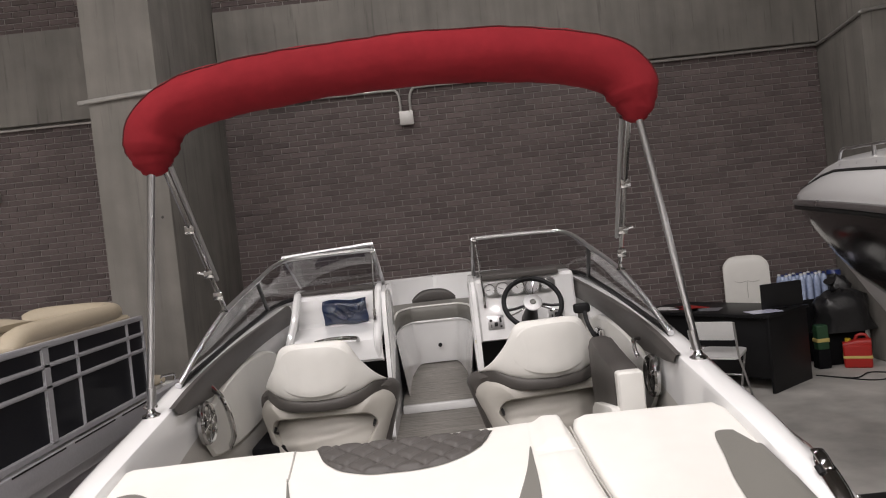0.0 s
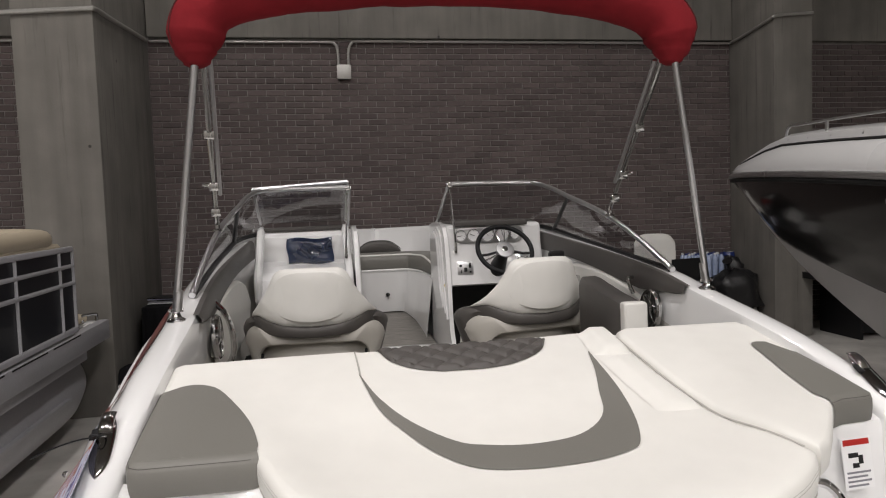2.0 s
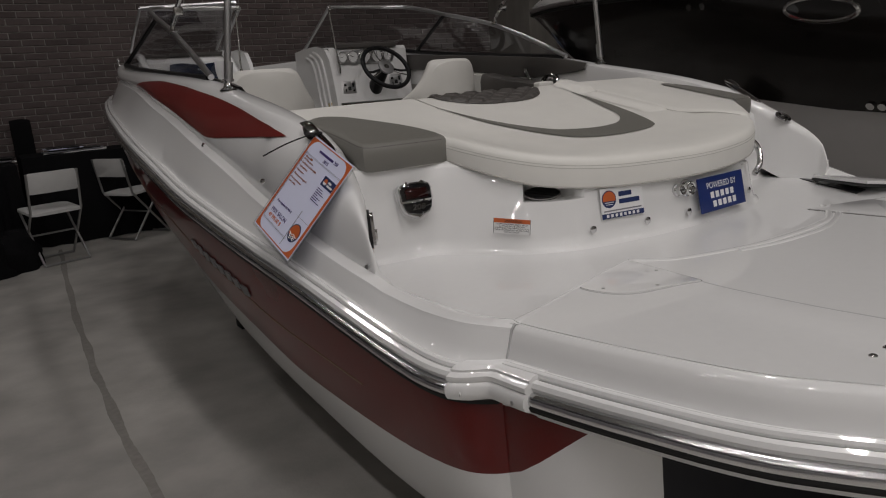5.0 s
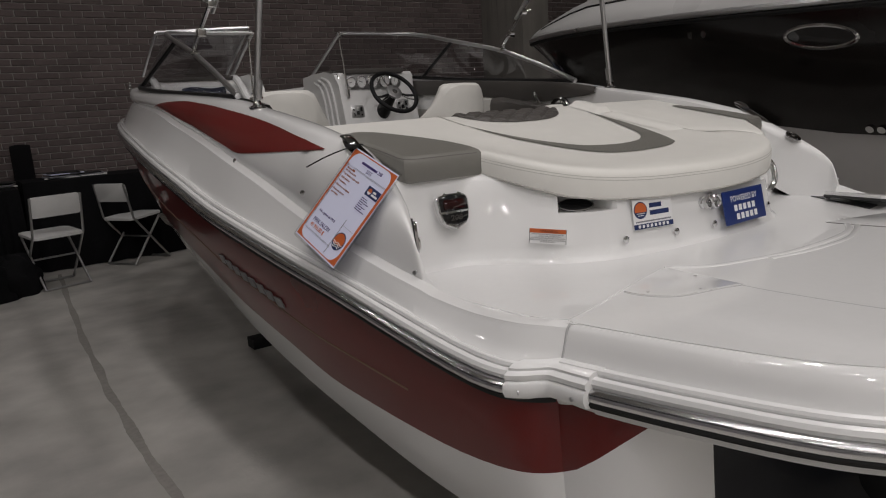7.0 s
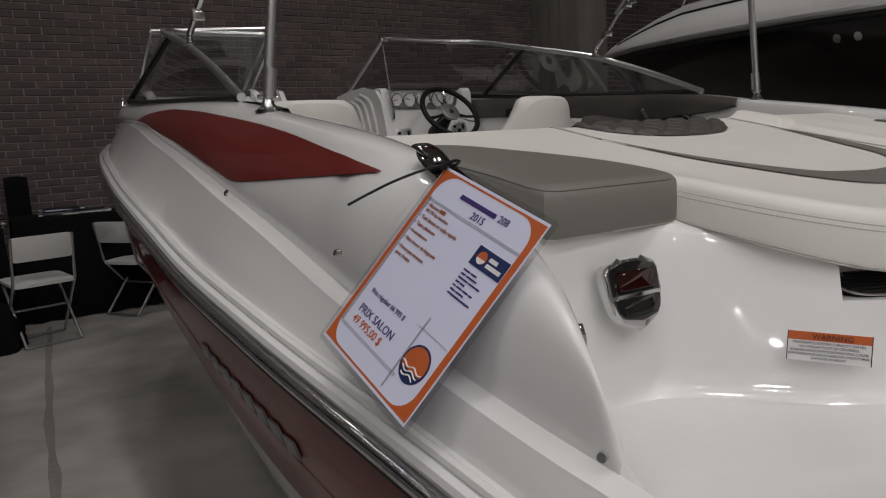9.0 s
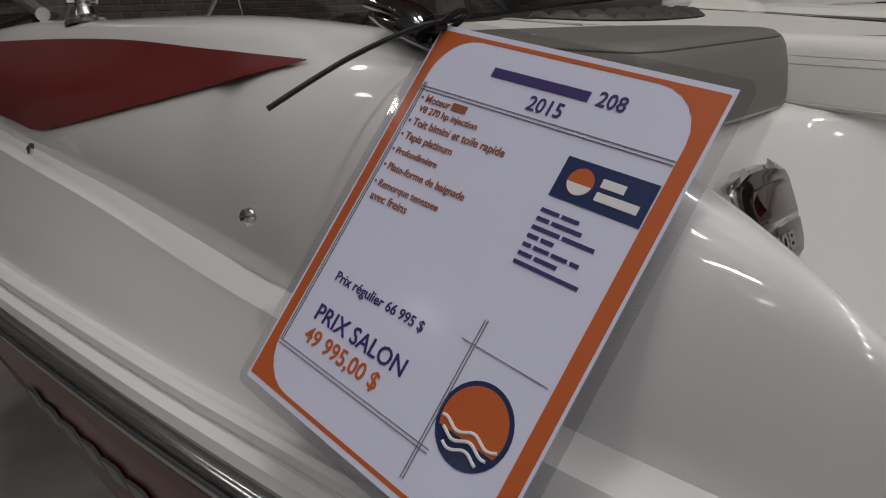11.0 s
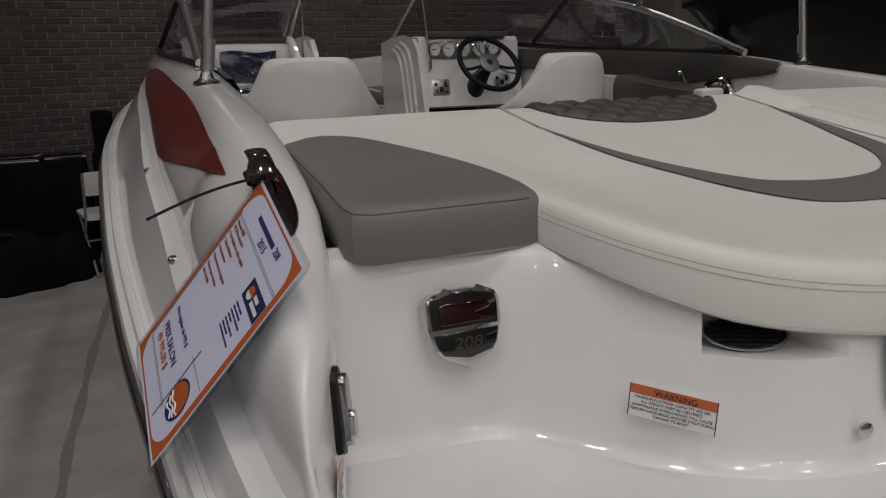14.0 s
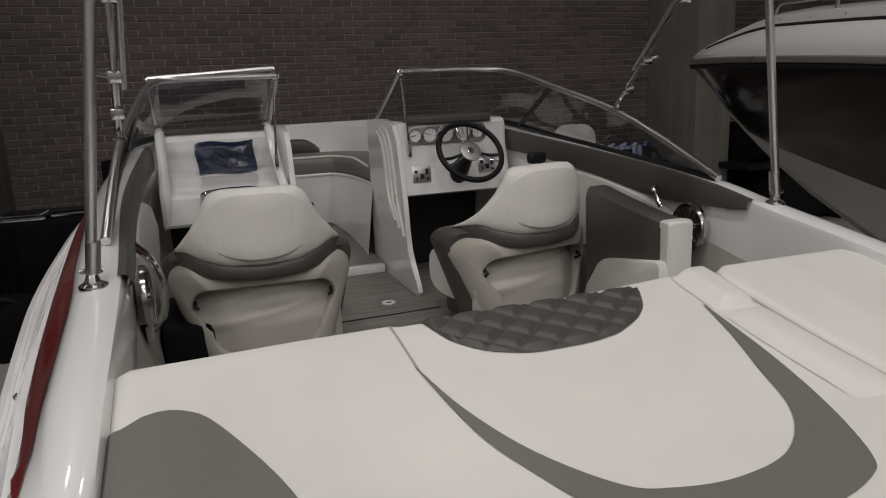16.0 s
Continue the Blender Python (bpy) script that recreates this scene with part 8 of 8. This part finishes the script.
# ---- stacked goods by the wall ----
SH = thing("storage_bin", "black plastic storage bin by the wall", "bin")
part("bin_body", box(3.8, 4.6, 7.66, 8.0, 0.0, 0.69, 0.03), SHADOWBLACK, SH)
WB = thing("water_bottle_pack", "shrink-wrapped pack of blue water bottles", "bottles")
for i in range(6):
    for j in range(3):
        m = Matrix.Translation((3.86 + 0.083 * i, 7.71 + 0.083 * j, 0.69))
        b = part("bottle", lathe([(0.034, 0), (0.034, 0.2), (0.028, 0.24), (0.014, 0.27), (0.014, 0.27), (0, 0.27)], 12, m), BOTTLEBLUE, WB)
        part("cap", lathe([(0.016, 0.265), (0.016, 0.288), (0, 0.29)], 10, m), (WHITEPLASTIC, BLUESIGN)[(i + j) % 2], b)
GBG = thing("rubbish_bag", "shiny black plastic rubbish bag slumped on a dark crate", "bag")
part("bag_body", lump(4.3, 7.46, 0.31, 0.42, 2.2, 0.62), BAGBLACK, GBG, "", 80).data.transform(Matrix.Translation((0, 0, 0.36)))
part("knot", lathe([(0.03, 0.0), (0.02, 0.05), (0.06, 0.12), (0, 0.13)], 10, pose(4.22, 7.46, 0.8, 20, -25)), BAGBLACK, GBG)
GB2 = thing("rubbish_bag", "shiny black plastic rubbish bag with loose folds", "bag")
part("bag_body", lump(4.43, 7.76, 0.14, 0.22, 5.7), BAGBLACK, GB2, "", 80).data.transform(Matrix.Translation((0, 0, 0.688)))
CT = thing("plastic_crate", "dark plastic crate under the rubbish bags", "crate")
part("crate_body", box(4.06, 4.5, 7.4, 7.63, 0.0, 0.37, 0.015), SHADOWBLACK, CT)
part("crate_rim", box(4.05, 4.51, 7.39, 7.64, 0.34, 0.372, 0.006), RUBBER, CT)
BLC = thing("blue_can", "blue cylindrical can standing among the bags", "can")
part("can_body", lathe([(0.075, 0), (0.075, 0.26), (0.065, 0.275), (0, 0.275)], 18, Matrix.Translation((4.5, 7.92, 0.688))), BLUESIGN, BLC)
part("can_lid", lathe([(0.065, 0.275), (0.065, 0.29), (0, 0.29)], 18, Matrix.Translation((4.5, 7.92, 0.688))), SATIN, BLC)
part("can_label", lathe([(0.0755, 0.07), (0.0762, 0.08), (0.0762, 0.19), (0.0755, 0.2)], 18, Matrix.Translation((4.5, 7.92, 0.688))), BOTTLEBLUE, BLC)
GC = thing("green_bottle_carton", "green carton of bottles on a dark box", "carton")
part("carton", box(3.93, 4.05, 7.3, 7.4, 0.2, 0.46, 0.015), GREENBOX, GC)
part("label_band", box(3.926, 4.054, 7.296, 7.404, 0.28, 0.32, 0.004), BRASS, GC)
part("base_box", box(3.92, 4.05, 7.29, 7.41, 0.0, 0.2, 0.01), SHADOWBLACK, GC)
JC = thing("jerry_can", "red plastic fuel can with yellow cap", "fuel can")
JM = pose(4.3, 7.24, 0, 0, 0, -28)
part("can_body", box(-0.13, 0.13, -0.08, 0.08, 0.0, 0.24, 0.03, 3, None, JM), JERRYRED, JC)
part("shoulder", loftx([(-0.13 + 0.0325 * k, 0.2, 0.25 + 0.05 * math.sin(math.pi * min(1, k / 8) * 0.5 + 0.2), -0.06, 0.06) for k in range(9)]), JERRYRED, JC).data.transform(JM)
part("handle", tube(smooth_path([(-0.02, 0, 0.27), (0.01, 0, 0.33), (0.08, 0, 0.335), (0.115, 0, 0.27)], 5), 0.015, 8), JERRYRED, JC).data.transform(JM)
part("cap", lathe([(0.028, 0), (0.028, 0.04), (0, 0.045)], 14, JM @ Matrix.Translation((-0.08, 0, 0.26))), YELLOW, JC, "yellow cap")
part("label_band", box(-0.133, 0.133, -0.083, 0.083, 0.1, 0.13, 0.004, 1, None, JM), BRASS, JC)
WBX = thing("white_sack", "white plastic sack leaning behind the fuel can", "sack")
part("sack_body", lump(4.5, 7.52, 0.1, 0.57, 6.4), WHITEPLASTIC, WBX, "", 80)
for pts in ([(3.75, 7.05, 0.008), (4.0, 6.8, 0.008), (4.25, 6.95, 0.008), (4.5, 6.8, 0.008), (4.9, 6.9, 0.008)], [(3.8, 7.0, 0.008), (4.1, 6.65, 0.008), (4.45, 6.7, 0.008), (4.7, 6.55, 0.008)]):
    solo("power_cable", tube(smooth_path(pts, 8), 0.007, 6), RUBBER, "black power cable lying on the floor", "cable", "floor cables")

# ---- bricks ----
BW, BH, GAP = 0.203, 0.0667, 0.0105


def brick_mesh(w):
    bm = box(-w / 2, w / 2, 0, 0.02, -(BH - GAP) / 2, (BH - GAP) / 2, 0.0025, 1)
    me = bpy.data.meshes.new("brick")
    finish(bm)
    bm.to_mesh(me)
    bm.free()
    me.materials.append(BRICK)
    return me


full, half = brick_mesh(BW - GAP), brick_mesh(BW / 2 - GAP)
random.seed(11)
verts, faces, count = [], [], 0


def lay(x0, x1, z0, z1):
    """Running bond between x0 and x1; the bricks behind the windshield are single pieces, the rest one field."""
    global count
    row = 0
    z = z0 + BH / 2
    while z < z1:
        x = x0 - (BW / 2 if row % 2 else 0.0)
        while x < x1:
            a, b = max(x, x0), min(x + BW, x1)
            w = b - a - GAP
            if w > 0.02:
                cx, dy = (a + b) / 2, random.uniform(-0.0018, 0.0018)
                near = -1.25 < cx < 1.3 and 2.0 < z < 3.1
                if near and abs(w - (BW - GAP)) < 1e-6 and count < 300:
                    ob = new("brick", full)
                    ob.location = (cx, WALL_Y + dy, z)
                    ob.parent = wall_n
                    count += 1
                else:
                    n0 = len(verts)
                    hw, hz, y0 = w / 2, (BH - GAP) / 2, WALL_Y + dy
                    e = 0.003
                    verts.extend([(cx - hw + e, y0, z - hz + e), (cx + hw - e, y0, z - hz + e), (cx + hw - e, y0, z + hz - e), (cx - hw + e, y0, z + hz - e),
                                  (cx - hw, y0 + 0.003, z - hz), (cx + hw, y0 + 0.003, z - hz), (cx + hw, y0 + 0.003, z + hz), (cx - hw, y0 + 0.003, z + hz),
                                  (cx - hw, y0 + 0.02, z - hz), (cx + hw, y0 + 0.02, z - hz), (cx + hw, y0 + 0.02, z + hz), (cx - hw, y0 + 0.02, z + hz)])
                    faces.append((n0, n0 + 1, n0 + 2, n0 + 3))
                    for base in (0, 4):
                        for i in range(4):
                            j = (i + 1) % 4
                            faces.append((n0 + base + j, n0 + base + i, n0 + base + 4 + i, n0 + base + 4 + j))
            x += BW
        z += BH
        row += 1


lay(-2.21, 4.63, 0.0, 3.56)
lay(-2.21, 4.63, 4.6, 5.6)
lay(-6.2, -2.83, 0.0, 3.56)
lay(-6.2, -2.83, 4.6, 5.6)
lay(5.12, 9.0, 0.0, 3.56)
me = bpy.data.meshes.new("brick_field")
me.from_pydata(verts, [], faces)
me.materials.append(BRICKSTUFF)
fld = tagged(new("brick_field", me), "", "", "", "stuff")
fld.parent = wall_n
